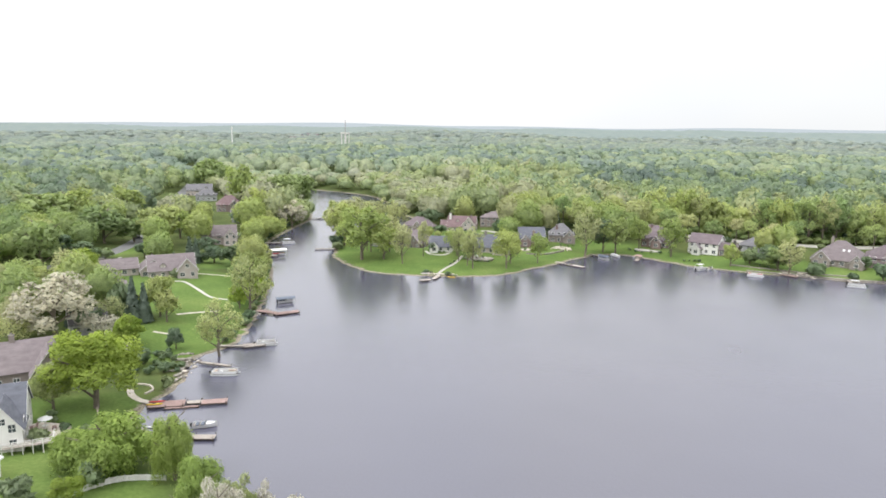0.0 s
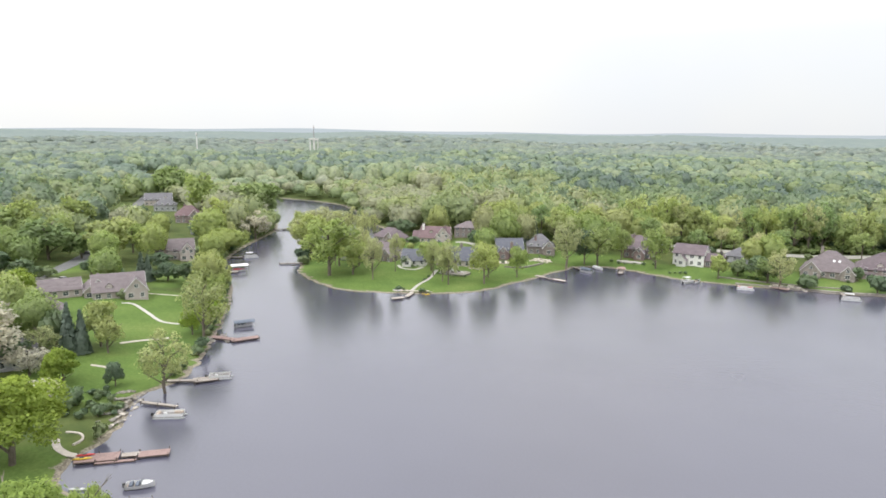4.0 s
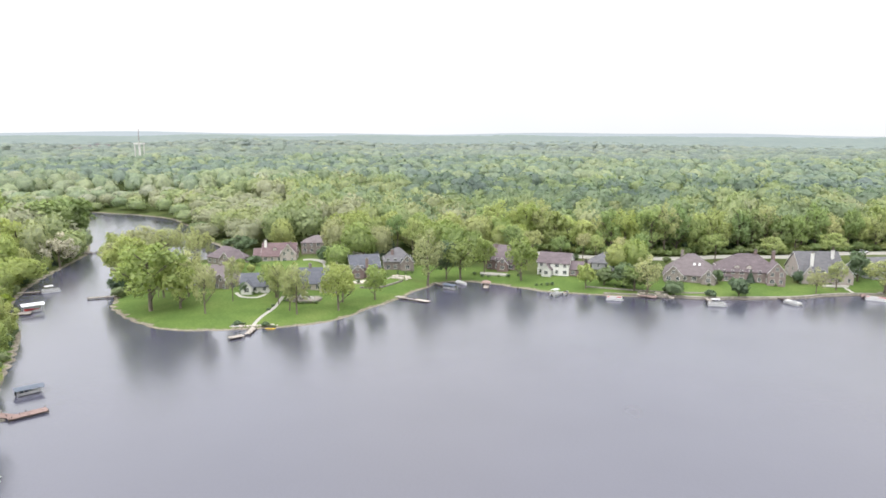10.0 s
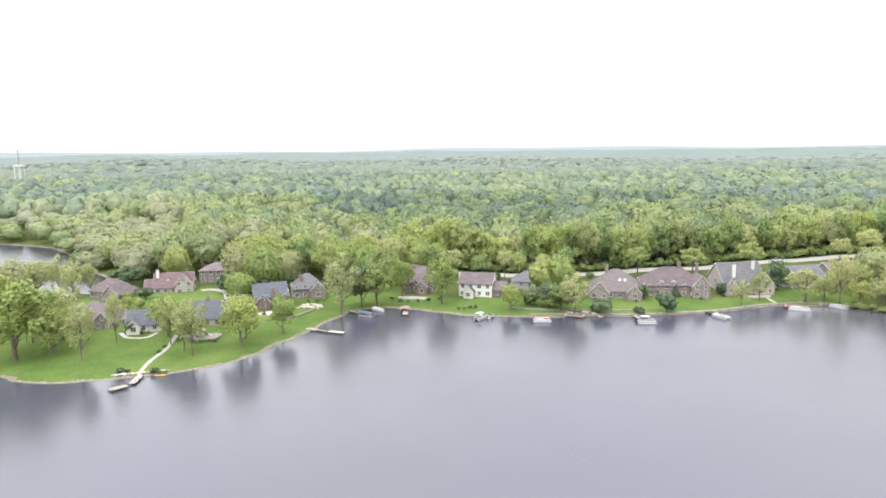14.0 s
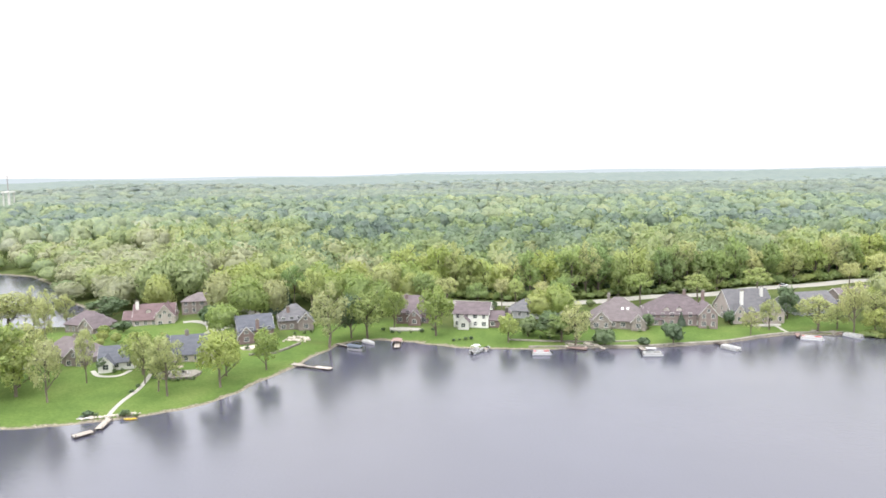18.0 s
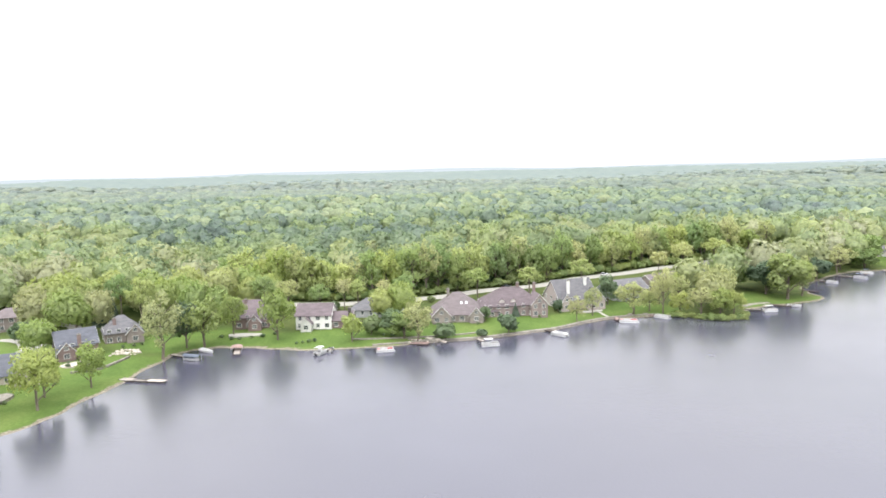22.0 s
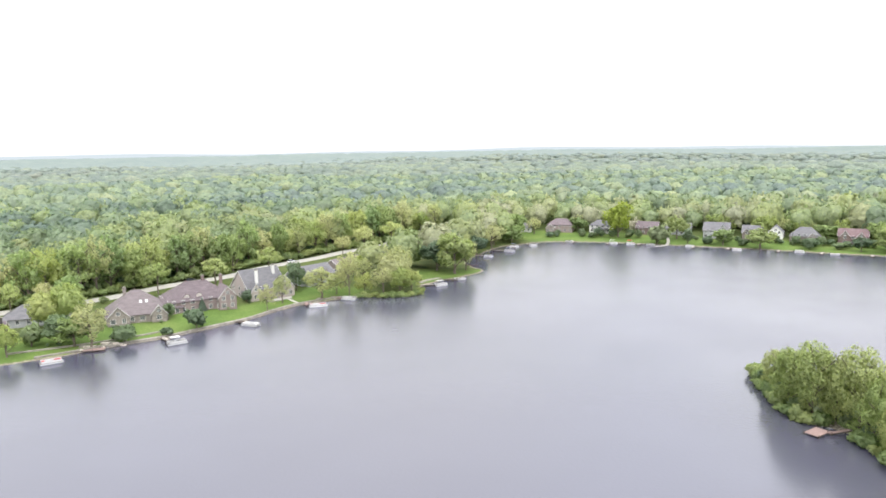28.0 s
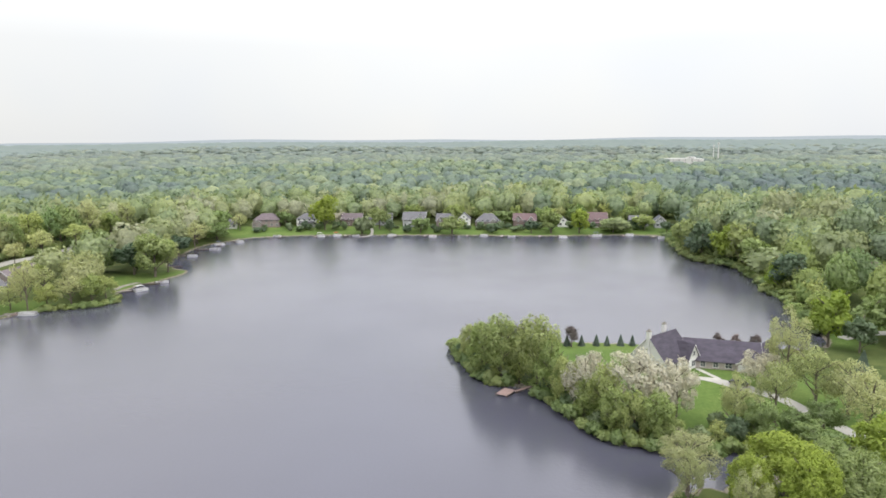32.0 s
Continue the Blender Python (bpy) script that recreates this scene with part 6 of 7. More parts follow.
def lattice_tower(x, y, h, label):
    root = tagged(new("lattice_tower"), label, "tower")
    root.matrix_basis = pose(x, y, ground_z(x, y) - 1)
    for sx in (-1, 1):
        for sy in (-1, 1):
            part("leg", boxes((sx * 4.2 - 0.5, sx * 4.2 + 0.5, sy * 4.2 - 0.5, sy * 4.2 + 0.5, 0, h * 0.62)), WHITE, root)
    part("platform", boxes((-5.6, 5.6, -5.6, 5.6, h * 0.62, h * 0.66)), WHITE, root)
    part("antenna", boxes((-0.3, 0.3, -0.3, 0.3, h * 0.66, h)), PINK_BRICK, root)
    clear(x, y, 40)


lattice_tower(-674, 829, 58, "white four-legged tower with a slim red antenna")
mast(-930, 830, 46, 0.9, "slim white mast far beyond the woods")
for i in range(12):
    house(-1130 - i * 24 - (i * 53 % 40), 1180 + i * 34 + (i * 37 % 90), 40, [(0, 6, 12 + (i * 5) % 12, 10, 13.0, 2.5, "gx")], CREAM if i % 3 else GREY_SIDING, ROOF_TAN if i % 2 else ROOF_GREY, "pale town building far beyond the woods", sides=False, gap=7, room=30, name="town_house")
mast(1420, 345, 44, 1.2, "tall white radio mast beyond the woods")
mast(1412, 352, 40, 0.8, "slim white radio mast beyond the woods")

# shrubs and small trees along the west bank
rng = np.random.default_rng(21)
west_rim = smoothed([(-105, 43), (-104, 49), (-110, 61), (-121, 76), (-133, 92), (-154, 117), (-168, 132), (-189, 147), (-197, 157), (-212, 177), (-227, 204), (-243, 239)], 5, False)
for i, (tx, ty) in enumerate(west_rim):
    if i < 12 and i % 2 or any(math.hypot(tx - dx_, ty - dy_) < 3.5 for dx_, dy_ in ((-118, 76), (-108, 61), (-103, 45))):
        continue
    s = rng.uniform(0.7, 1.25)
    if i > 17 and i % 3 == 0:
        plant("shore_tree", tx - 1.5, ty - 1.0, 7.5 * s, 6.5 * s)
    else:
        plant("bush", tx, ty, 1.9 * s + (0.8 if i > 18 else 0), 2.8 * s + (0.8 if i > 18 else 0))

# ---- single trees and bushes: kind, place, height, crown width ----
POINT_TREES = [
    ("light_tree", -142.5, 162.1, 23.8, 25.4),
    ("light_tree", -133.6, 165.6, 15.7, 14.9),
    ("airy_tree", -139.8, 179.1, 16.8, 10.7),
    ("airy_tree", -121.8, 162.2, 16.8, 9.7),
    ("light_tree", -108.6, 185.1, 13.0, 12.5),
    ("airy_tree", -97.7, 174.0, 14.6, 8.4),
    ("airy_tree", -93.5, 171.2, 16.4, 9.9),
    ("light_tree", -82.7, 180.1, 17.0, 12.8),
    ("light_tree", -76.4, 197.9, 13.2, 9.3),
    ("clipped_shrub", -150.5, 219.5, 4.4, 5.6),
    ("clipped_shrub", -146.5, 213.0, 4.0, 5.0),
    ("clipped_shrub", -143.5, 219.0, 4.6, 5.8),
    ("clipped_shrub", -140.0, 212.0, 3.6, 4.6),
    ("clipped_shrub", -137.1, 217.0, 4.2, 5.2),
    ("clipped_shrub", -148.0, 226.5, 4.8, 6.0),
    ("clipped_shrub", -133.5, 222.0, 3.4, 4.4),
    ("bush", -145.4, 234.3, 4.3, 7.2),
    ("airy_tree", -157.6, 186.5, 14.5, 6.4),
    ("airy_tree", -151.5, 178.0, 13.5, 5.6),
    ("airy_tree", -146.8, 183.0, 14.0, 6.0),
    ("airy_tree", -138.0, 172.6, 12.5, 5.2),
    ("airy_tree", -131.6, 176.0, 13.0, 5.8),
    ("airy_tree", -120.4, 176.4, 15.5, 6.2),
    ("airy_tree", -104.2, 178.6, 14.0, 6.4),
    ("airy_tree", -100.8, 183.0, 12.5, 5.8),
    ("light_tree", -85.2, 189.5, 14.5, 9.5),
    ("bush", -117.2, 247.3, 7.7, 11.7),
]
POINT_BACK_TREES = [
    ("dark_tree", -167.5, 259.5, 11.8, 15.0),
    ("airy_tree", -109.3, 269.5, 15.3, 15.1),
    ("spruce_tree", -101.1, 270.9, 12.9, 6.0),
    ("spruce_tree", -97.9, 274.7, 12.8, 6.1),
    ("airy_tree", -188.0, 242.8, 16.8, 9.6),
    ("airy_tree", -181.0, 242.4, 15.6, 9.5),
    ("airy_tree", -176.2, 245.8, 14.0, 8.2),
    ("airy_tree", -198.7, 243.4, 14.8, 20.3),
    ("airy_tree", -201.7, 240.7, 14.6, 20.7),
    ("bush", -121.4, 185.4, 4.3, 4.3),
    ("bush", -105.7, 155.2, 1.5, 3.7),
    ("bush", -97.1, 157.4, 1.3, 3.4),
]
POINT_TIP_TREES = [
    ("light_tree", -170.7, 186.2, 22.1, 17.7),
    ("airy_tree", -181.2, 193.7, 17.6, 13.8),
    ("light_tree", -148.9, 177.5, 18.7, 12.6),
    ("light_tree", -186.5, 202.4, 20.4, 16.6),
    ("airy_tree", -160.4, 213.1, 17.0, 8.2),
    ("bush", -173.6, 183.5, 5.6, 9.6),
    ("bush", -167.3, 175.9, 4.0, 6.3),
]
EAST_FILL = [
    ("maple_tree", 361.3, 416.1, 12.2, 23.5),
    ("dark_tree", 367.7, 379.5, 12.7, 22.8),
    ("maple_tree", 374.8, 357.3, 13.4, 22.5),
    ("maple_tree", 383.0, 345.2, 11.7, 18.0),
    ("maple_tree", 397.9, 317.1, 14.5, 22.4),
    ("dark_tree", 413.1, 294.9, 13.3, 20.1),
    ("maple_tree", 424.2, 270.1, 12.3, 22.1),
    ("maple_tree", 452.0, 245.9, 12.5, 27.0),
    ("dark_tree", 451.4, 222.5, 11.4, 17.5),
    ("maple_tree", 449.2, 201.7, 12.7, 19.6),
    ("maple_tree", 500.4, 204.5, 11.2, 23.2),
    ("maple_tree", 466.0, 171.2, 11.0, 19.4),
    ("dark_tree", 494.3, 155.0, 10.1, 17.4),
    ("bush", 351.1, 270.0, 5.1, 9.4),
    ("bush", 363.5, 254.4, 4.0, 8.6),
    ("bush", 388.7, 211.8, 4.0, 8.6),
    ("bush", 297.1, 350.1, 3.7, 7.9),
    ("bush", 316.7, 331.9, 3.7, 7.2),
]
NORTH_TREES = [
    ("airy_tree", -65.4, 226.6, 21.1, 16.8),
    ("light_tree", -55.2, 239.7, 17.9, 15.8),
    ("dark_tree", -60.9, 239.0, 16.2, 11.9),
    ("light_tree", -48.2, 253.3, 16.4, 9.5),
    ("light_tree", -31.1, 243.8, 18.7, 13.5),
    ("light_tree", -4.9, 236.3, 10.3, 9.3),
    ("bush", 1.6, 243.5, 7.4, 9.4),
    ("dark_tree", 9.3, 241.6, 9.4, 12.8),
    ("airy_tree", 17.4, 233.2, 14.4, 13.5),
    ("maple_tree", 13.0, 237.4, 10.3, 12.6),
    ("bush", 27.1, 234.3, 6.0, 9.4),
    ("bush", 50.2, 238.7, 7.1, 9.1),
    ("bush", 40.1, 235.7, 3.0, 5.3),
    ("airy_tree", 78.4, 250.8, 9.9, 7.0),
    ("airy_tree", 87.6, 261.0, 11.2, 8.5),
    ("spruce_tree", 57.0, 261.0, 5.2, 3.8),
    ("bush", 52.5, 263.4, 2.5, 4.8),
]
NORTH_TREES_B = [
    ("bush", 44.4, 255.3, 5.9, 5.1),
    ("bush", 75.5, 268.0, 5.1, 6.2),
    ("dark_tree", 98.6, 275.8, 12.6, 10.3),
    ("airy_tree", 103.1, 258.6, 13.3, 14.7),
    ("airy_tree", 115.0, 258.2, 18.6, 9.8),
    ("light_tree", 120.7, 255.7, 9.6, 9.6),
    ("airy_tree", 127.3, 251.6, 11.6, 11.2),
    ("light_tree", 133.8, 249.4, 11.5, 11.1),
    ("light_tree", 139.5, 249.8, 10.4, 9.8),
    ("airy_tree", 126.0, 268.0, 13.0, 10.5),
    ("airy_tree", 143.0, 279.0, 14.0, 11.5),
    ("light_tree", 152.0, 291.0, 12.0, 10.5),
    ("airy_tree", 120.0, 274.0, 12.0, 9.5),
    ("light_tree", 132.0, 285.0, 11.0, 9.0),
    ("airy_tree", 111.6, 263.8, 8.7, 10.0),
    ("dark_tree", 172.9, 285.5, 14.4, 19.7),
    ("maple_tree", 164.5, 299.2, 10.1, 17.4),
    ("maple_tree", 177.0, 275.7, 21.2, 20.5),
    ("airy_tree", 186.2, 280.4, 16.9, 14.0),
    ("dark_tree", 219.7, 321.0, 11.3, 15.9),
    ("airy_tree", 240.8, 335.9, 13.1, 16.8),
    ("maple_tree", 262.9, 345.4, 12.0, 17.4),
]
ROAD_TREES = [
    ("street_tree", -3.8, 279.9, 12.9, 9.7),
    ("street_tree", -9.2, 280.0, 13.5, 7.8),
    ("street_tree", 15.1, 281.1, 13.7, 10.9),
    ("street_tree", 7.2, 278.5, 12.2, 7.8),
    ("street_tree", -31.1, 276.0, 14.3, 11.2),
    ("street_tree", -40.7, 279.1, 15.6, 11.3),
    ("street_tree", -18.4, 272.8, 13.0, 9.4),
    ("street_tree", 71.3, 301.5, 12.2, 13.2),
    ("street_tree", 141.0, 325.5, 13.6, 9.8),
    ("street_tree", -81.7, 258.3, 20.9, 10.1),
    ("street_tree", -92.1, 268.6, 20.4, 10.4),
    ("street_tree", 47.4, 296.2, 13.2, 10.6),
    ("street_tree", 97.1, 308.1, 14.2, 13.7),
    ("street_tree", 159.5, 339.1, 16.0, 13.0),
    ("street_tree", 190.4, 368.5, 14.4, 14.2),
]
EAST_TREES = [
    ("fresh_tree", 329.5, 321.5, 23.1, 20.1),
    ("bush", 330.8, 290.4, 11.2, 17.4),
    ("maple_tree", 350.7, 292.3, 15.3, 16.1),
    ("dark_tree", 343.5, 277.8, 9.1, 7.8),
    ("maple_tree", 354.4, 261.2, 10.2, 13.6),
    ("maple_tree", 361.2, 241.8, 11.8, 17.3),
    ("bush", 377.6, 222.6, 6.5, 11.6),
    ("maple_tree", 405.6, 229.9, 9.9, 16.4),
    ("dark_tree", 390.5, 201.4, 9.0, 10.0),
    ("maple_tree", 397.2, 190.9, 15.4, 15.4),
    ("fresh_tree", 406.8, 176.1, 15.3, 15.4),
    ("bush", 420.1, 159.1, 10.4, 23.9),
    ("maple_tree", 438.0, 145.4, 10.5, 15.6),
    ("dark_tree", 435.6, 130.2, 7.8, 9.5),
    ("airy_tree", 293.9, 362.7, 11.1, 11.9),
    ("maple_tree", 274.5, 357.7, 17.0, 19.0),
    ("airy_tree", 248.1, 343.9, 12.9, 17.8),
    ("maple_tree", 322.7, 351.7, 10.7, 14.0),
]
HEADLAND_TREES = [
    ("shore_tree", 155.6, 95.1, 11.5, 7.8),
    ("shore_tree", 149.2, 87.1, 15.1, 10.6),
    ("shore_tree", 146.9, 80.0, 17.9, 12.7),
    ("shore_tree", 148.5, 75.7, 17.2, 9.3),
    ("shore_tree", 147.3, 70.1, 19.0, 11.2),
    ("shore_tree", 144.6, 65.2, 14.1, 8.0),
    ("shore_tree", 141.5, 59.9, 12.4, 8.1),
    ("blossom_tree", 140.9, 54.7, 14.7, 10.0),
    ("shore_tree", 138.1, 52.6, 10.1, 7.4),
    ("shore_tree", 137.2, 48.3, 13.6, 8.7),
    ("shore_tree", 132.9, 44.6, 10.8, 8.4),
    ("blossom_tree", 140.5, 42.3, 17.0, 14.2),
    ("shore_tree", 132.5, 40.3, 10.6, 8.3),
    ("shore_tree", 132.9, 35.8, 11.5, 8.1),
    ("blossom_tree", 145.8, 36.1, 14.4, 10.5),
    ("blossom_tree", 139.3, 38.2, 12.3, 8.5),
    ("shore_tree", 133.2, 33.7, 6.7, 7.4),
]
COVE_TREES = [
    ("bush", 145.5, 27.8, 4.2, 5.1),
    ("airy_tree", 145.2, 23.9, 13.2, 7.7),
    ("maple_tree", 149.6, 13.9, 6.7, 7.4),
    ("maple_tree", 153.8, 9.0, 8.0, 8.1),
    ("airy_tree", 146.4, 20.3, 9.1, 6.2),
    ("dark_tree", 141.4, 23.0, 6.2, 7.5),
    ("maple_tree", 143.3, 18.5, 10.8, 7.7),
    ("airy_tree", 155.7, 18.3, 13.4, 9.0),
    ("airy_tree", 173.9, 19.2, 19.5, 10.2),
    ("airy_tree", 167.1, 12.4, 13.8, 12.1),
    ("blossom_tree", 171.9, 24.3, 10.3, 9.6),
    ("airy_tree", 164.3, 5.6, 12.7, 11.6),
    ("airy_tree", 149.8, 0.9, 16.0, 12.8),
    ("maple_tree", 144.7, 9.3, 6.9, 9.4),
    ("maple_tree", 134.9, 4.3, 9.5, 9.7),
    ("fresh_tree", 134.2, -1.9, 13.4, 12.5),
    ("plum_tree", 183.2, 77.6, 6.4, 6.8),
    ("dark_tree", 180.9, 81.6, 2.7, 2.5),
    ("plum_tree", 208.7, 43.0, 4.4, 3.6),
    ("plum_tree", 208.2, 38.2, 4.4, 3.8),
    ("plum_tree", 208.9, 32.8, 5.0, 4.4),
    ("spruce_tree", 192.6, 5.4, 7.4, 4.8),
]
CONES = [
    ("spruce_tree", 183.9, 79.4, 3.4, 2.4),
    ("spruce_tree", 186.1, 75.8, 3.4, 2.2),
    ("spruce_tree", 188.5, 72.2, 3.6, 2.2),
    ("spruce_tree", 190.2, 69.6, 3.3, 2.0),
    ("spruce_tree", 192.4, 66.3, 3.6, 2.3),
    ("spruce_tree", 194.4, 63.5, 3.4, 2.1),
]
SOUTHEAST_TREES = [
    ("fresh_tree", 225.6, 16.4, 16.8, 14.2),
    ("fresh_tree", 293.0, 40.8, 12.0, 13.0),
    ("blossom_tree", 291.2, 22.9, 9.0, 15.1),
    ("maple_tree", 329.8, 58.6, 16.5, 16.3),
    ("fresh_tree", 344.6, 72.7, 19.3, 17.2),
    ("dark_tree", 352.3, 86.2, 18.8, 15.0),
    ("maple_tree", 373.2, 99.8, 18.0, 16.1),
    ("maple_tree", 337.8, 64.6, 23.0, 16.8),
    ("dark_tree", 291.0, 39.0, 15.4, 14.0),
    ("maple_tree", 238.4, 6.1, 13.7, 14.5),
    ("dark_tree", 222.2, 8.3, 10.6, 10.3),
    ("dark_tree", 293.2, 36.9, 15.5, 14.1),
]
WEST_TREES = [
    ("spruce_tree", -203.4, 75.3, 9.1, 8.1),
    ("spruce_tree", -198.7, 87.3, 4.2, 3.3),
    ("spruce_tree", -193.4, 89.7, 5.2, 3.1),
    ("bush", -221.3, 95.8, 4.9, 8.1),
    ("dark_tree", -210.7, 105.9, 6.8, 8.6),
    ("bush", -204.2, 112.0, 4.1, 6.3),
    ("fresh_tree", -172.9, 53.3, 5.8, 8.1),
    ("fresh_tree", -164.2, 56.7, 4.9, 8.5),
    ("spruce_tree", -135.6, 45.8, 13.8, 5.6),
    ("spruce_tree", -133.4, 47.8, 12.0, 4.9),
    ("light_tree", -134.9, 54.0, 13.5, 11.9),
    ("light_tree", -129.3, 52.0, 10.1, 8.9),
    ("spruce_tree", -142.1, 35.7, 8.2, 5.4),
    ("airy_tree", -135.0, 38.4, 9.2, 8.2),
    ("spruce_tree", -190.2, 114.7, 10.7, 5.2),
    ("dark_tree", -186.0, 119.9, 7.0, 11.1),
    ("fresh_tree", -119.8, 32.5, 8.8, 7.9),
    ("dark_tree", -110.5, 39.6, 5.7, 5.4),
    ("airy_tree", -98.6, 43.4, 15.5, 13.0),
    ("fresh_tree", -126.8, 77.1, 7.6, 7.4),
    ("fresh_tree", -128.9, 86.1, 8.2, 8.0),
    ("airy_tree", -118.3, 73.4, 18.2, 13.5),
    ("bush", -114.9, 69.3, 3.3, 5.2),
    ("bush", -111.7, 65.3, 2.4, 4.0),
]
WEST_TREES_B = [
    ("maple_tree", -163.7, 115.4, 9.2, 10.3),
    ("maple_tree", -152.8, 102.9, 8.2, 8.8),
    ("dark_tree", -175.5, 119.9, 9.7, 12.3),
    ("dark_tree", -173.7, 130.1, 7.6, 9.4),
    ("dark_tree", -203.7, 131.7, 8.4, 9.8),
    ("spruce_tree", -196.2, 116.6, 10.3, 5.0),
    ("bush", -172.1, 90.4, 3.4, 5.4),
    ("fresh_tree", -134.5, 91.5, 8.4, 8.6),
    ("blossom_tree", -232.5, 217.6, 15.2, 15.4),
    ("spruce_tree", -237.0, 218.0, 5.7, 4.2),
    ("light_tree", -220.9, 189.0, 9.5, 9.3),
    ("light_tree", -255.2, 217.8, 20.1, 20.4),
    ("dark_tree", -245.6, 194.7, 10.5, 17.2),
    ("maple_tree", -272.9, 253.6, 25.4, 27.5),
    ("light_tree", -307.4, 252.3, 29.4, 24.7),
    ("maple_tree", -283.9, 281.2, 25.2, 22.1),
    ("maple_tree", -453.3, 360.1, 22.4, 29.2),
    ("maple_tree", -280.2, 197.5, 10.4, 12.0),
    ("dark_tree", -339.2, 233.6, 7.2, 8.4),
    ("bush", -220.3, 175.6, 4.5, 7.9),
    ("bush", -217.5, 164.1, 4.3, 8.6),
    ("fresh_tree", -193.1, 152.5, 4.9, 6.2),
    ("maple_tree", -221.1, 69.8, 19.1, 20.0),
    ("maple_tree", -254.8, 118.2, 17.5, 22.5),
    ("light_tree", -292.1, 128.7, 23.5, 24.5),
    ("maple_tree", -286.3, 111.9, 22.3, 24.9),
    ("light_tree", -302.9, 164.9, 20.9, 22.6),
    ("maple_tree", -232.5, 130.4, 18.7, 19.3),
    ("light_tree", -241.6, 149.1, 14.4, 16.0),
    ("dark_tree", -225.6, 89.4, 7.7, 11.7),
    ("maple_tree", -187.8, 47.4, 12.3, 11.2),
    ("dark_tree", -239.4, 86.7, 11.1, 14.3),
    ("maple_tree", -247.1, 127.9, 12.7, 15.2),
    ("maple_tree", -313.7, 160.9, 15.1, 22.7),
    ("maple_tree", -402.8, 311.5, 26.2, 28.5),
    ("dark_tree", -286.8, 201.0, 9.6, 13.7),
]
YARD_TREES = [
    ("blossom_tree", -137.5, 24.5, 18.5, 21.9),
    ("blossom_tree", -165.4, 29.9, 12.7, 14.5),
    ("spruce_tree", -146.6, 35.1, 9.7, 5.4),
    ("dark_tree", -136.6, 32.4, 8.6, 8.2),
    ("fresh_tree", -120.3, 33.7, 7.8, 8.7),
    ("blossom_tree", -129.8, 31.9, 7.3, 8.9),
    ("bush", -107.2, 27.6, 4.3, 4.4),
    ("bush", -63.8, -14.3, 4.6, 5.1),
    ("bush", -84.7, -10.8, 3.8, 4.4),
    ("bush", -105.9, 23.6, 4.2, 5.2),
    ("bush", -98.9, 26.7, 2.8, 4.3),
    ("bush", -90.2, 20.9, 3.3, 3.5),
    ("blossom_tree", -113.4, 24.5, 5.7, 8.2),
    ("bush", -143.2, 47.3, 10.1, 8.9),
    ("fresh_tree", -191.3, 67.3, 12.0, 12.8),
    ("airy_tree", -137.8, 14.0, 8.6, 9.0),
]
NEAR_TREES = [
    ("fresh_tree", -93.2, 5.8, 17.3, 20.6),
    ("maple_tree", -98.9, 0.3, 10.2, 9.9),
    ("willow_tree", -67.1, -10.1, 10.3, 16.8),
    ("willow_tree", -55.4, -5.4, 12.6, 8.0),
    ("willow_tree", -39.8, -13.4, 11.0, 10.3),
    ("blossom_tree", -32.2, -16.8, 12.0, 8.5),
    ("blossom_tree", -22.8, -12.7, 11.0, 8.5),
    ("blossom_tree", -27.7, -13.1, 11.0, 5.4),
    ("blossom_tree", -21.4, -13.8, 10.0, 6.2),
    ("maple_tree", -33.8, -11.9, 10.0, 5.9),
    ("bush", -67.9, -23.9, 4.6, 6.4),
    ("fresh_tree", -62.3, -19.5, 4.5, 5.6),
]
SHORE_TREES = [
    ("airy_tree", 115.8, 24.9, 12.0, 11.5),
    ("airy_tree", 110.1, 23.1, 11.0, 5.8),
    ("fresh_tree", 122.0, 10.5, 12.0, 17.0),
    ("fresh_tree", 111.5, 14.0, 12.0, 8.5),
    ("maple_tree", 126.9, 4.4, 11.0, 11.1),
    ("fresh_tree", 111.9, 6.0, 14.0, 10.8),
    ("maple_tree", 118.6, -0.1, 13.0, 10.1),
    ("airy_tree", 106.6, 13.0, 12.0, 6.9),
]
rng = np.random.default_rng(33)
row = smoothed([(300, 352), (322, 328), (340, 302), (356, 277), (374, 247), (389, 223), (404, 197), (419, 171), (436, 147)], 7, False)
for i, (tx, ty) in enumerate(row):
    for off, lo, hi in ((rng.uniform(1, 5), 2.5, 6), (rng.uniform(17, 30), 9, 15)):
        px_, py_ = tx + off * 0.86 + rng.uniform(-3, 3), ty + off * 0.5 + rng.uniform(-3, 3)
        near = min(math.hypot(px_ - cx, py_ - cy) - cr for cx, cy, cr in KEEP_CLEAR)
        if near > -5.0 and rng.random() < 0.75:
            th = rng.uniform(lo, hi)
            plant("bush" if hi < 8 else ("light_tree", "airy_tree", "maple_tree", "blossom_tree")[int(rng.choice(4, p=(0.35, 0.3, 0.3, 0.05)))], px_, py_, th, th * rng.uniform(0.75, 1.0) + (2 if hi < 8 else 0), fine=0 if hi < 8 else -1)

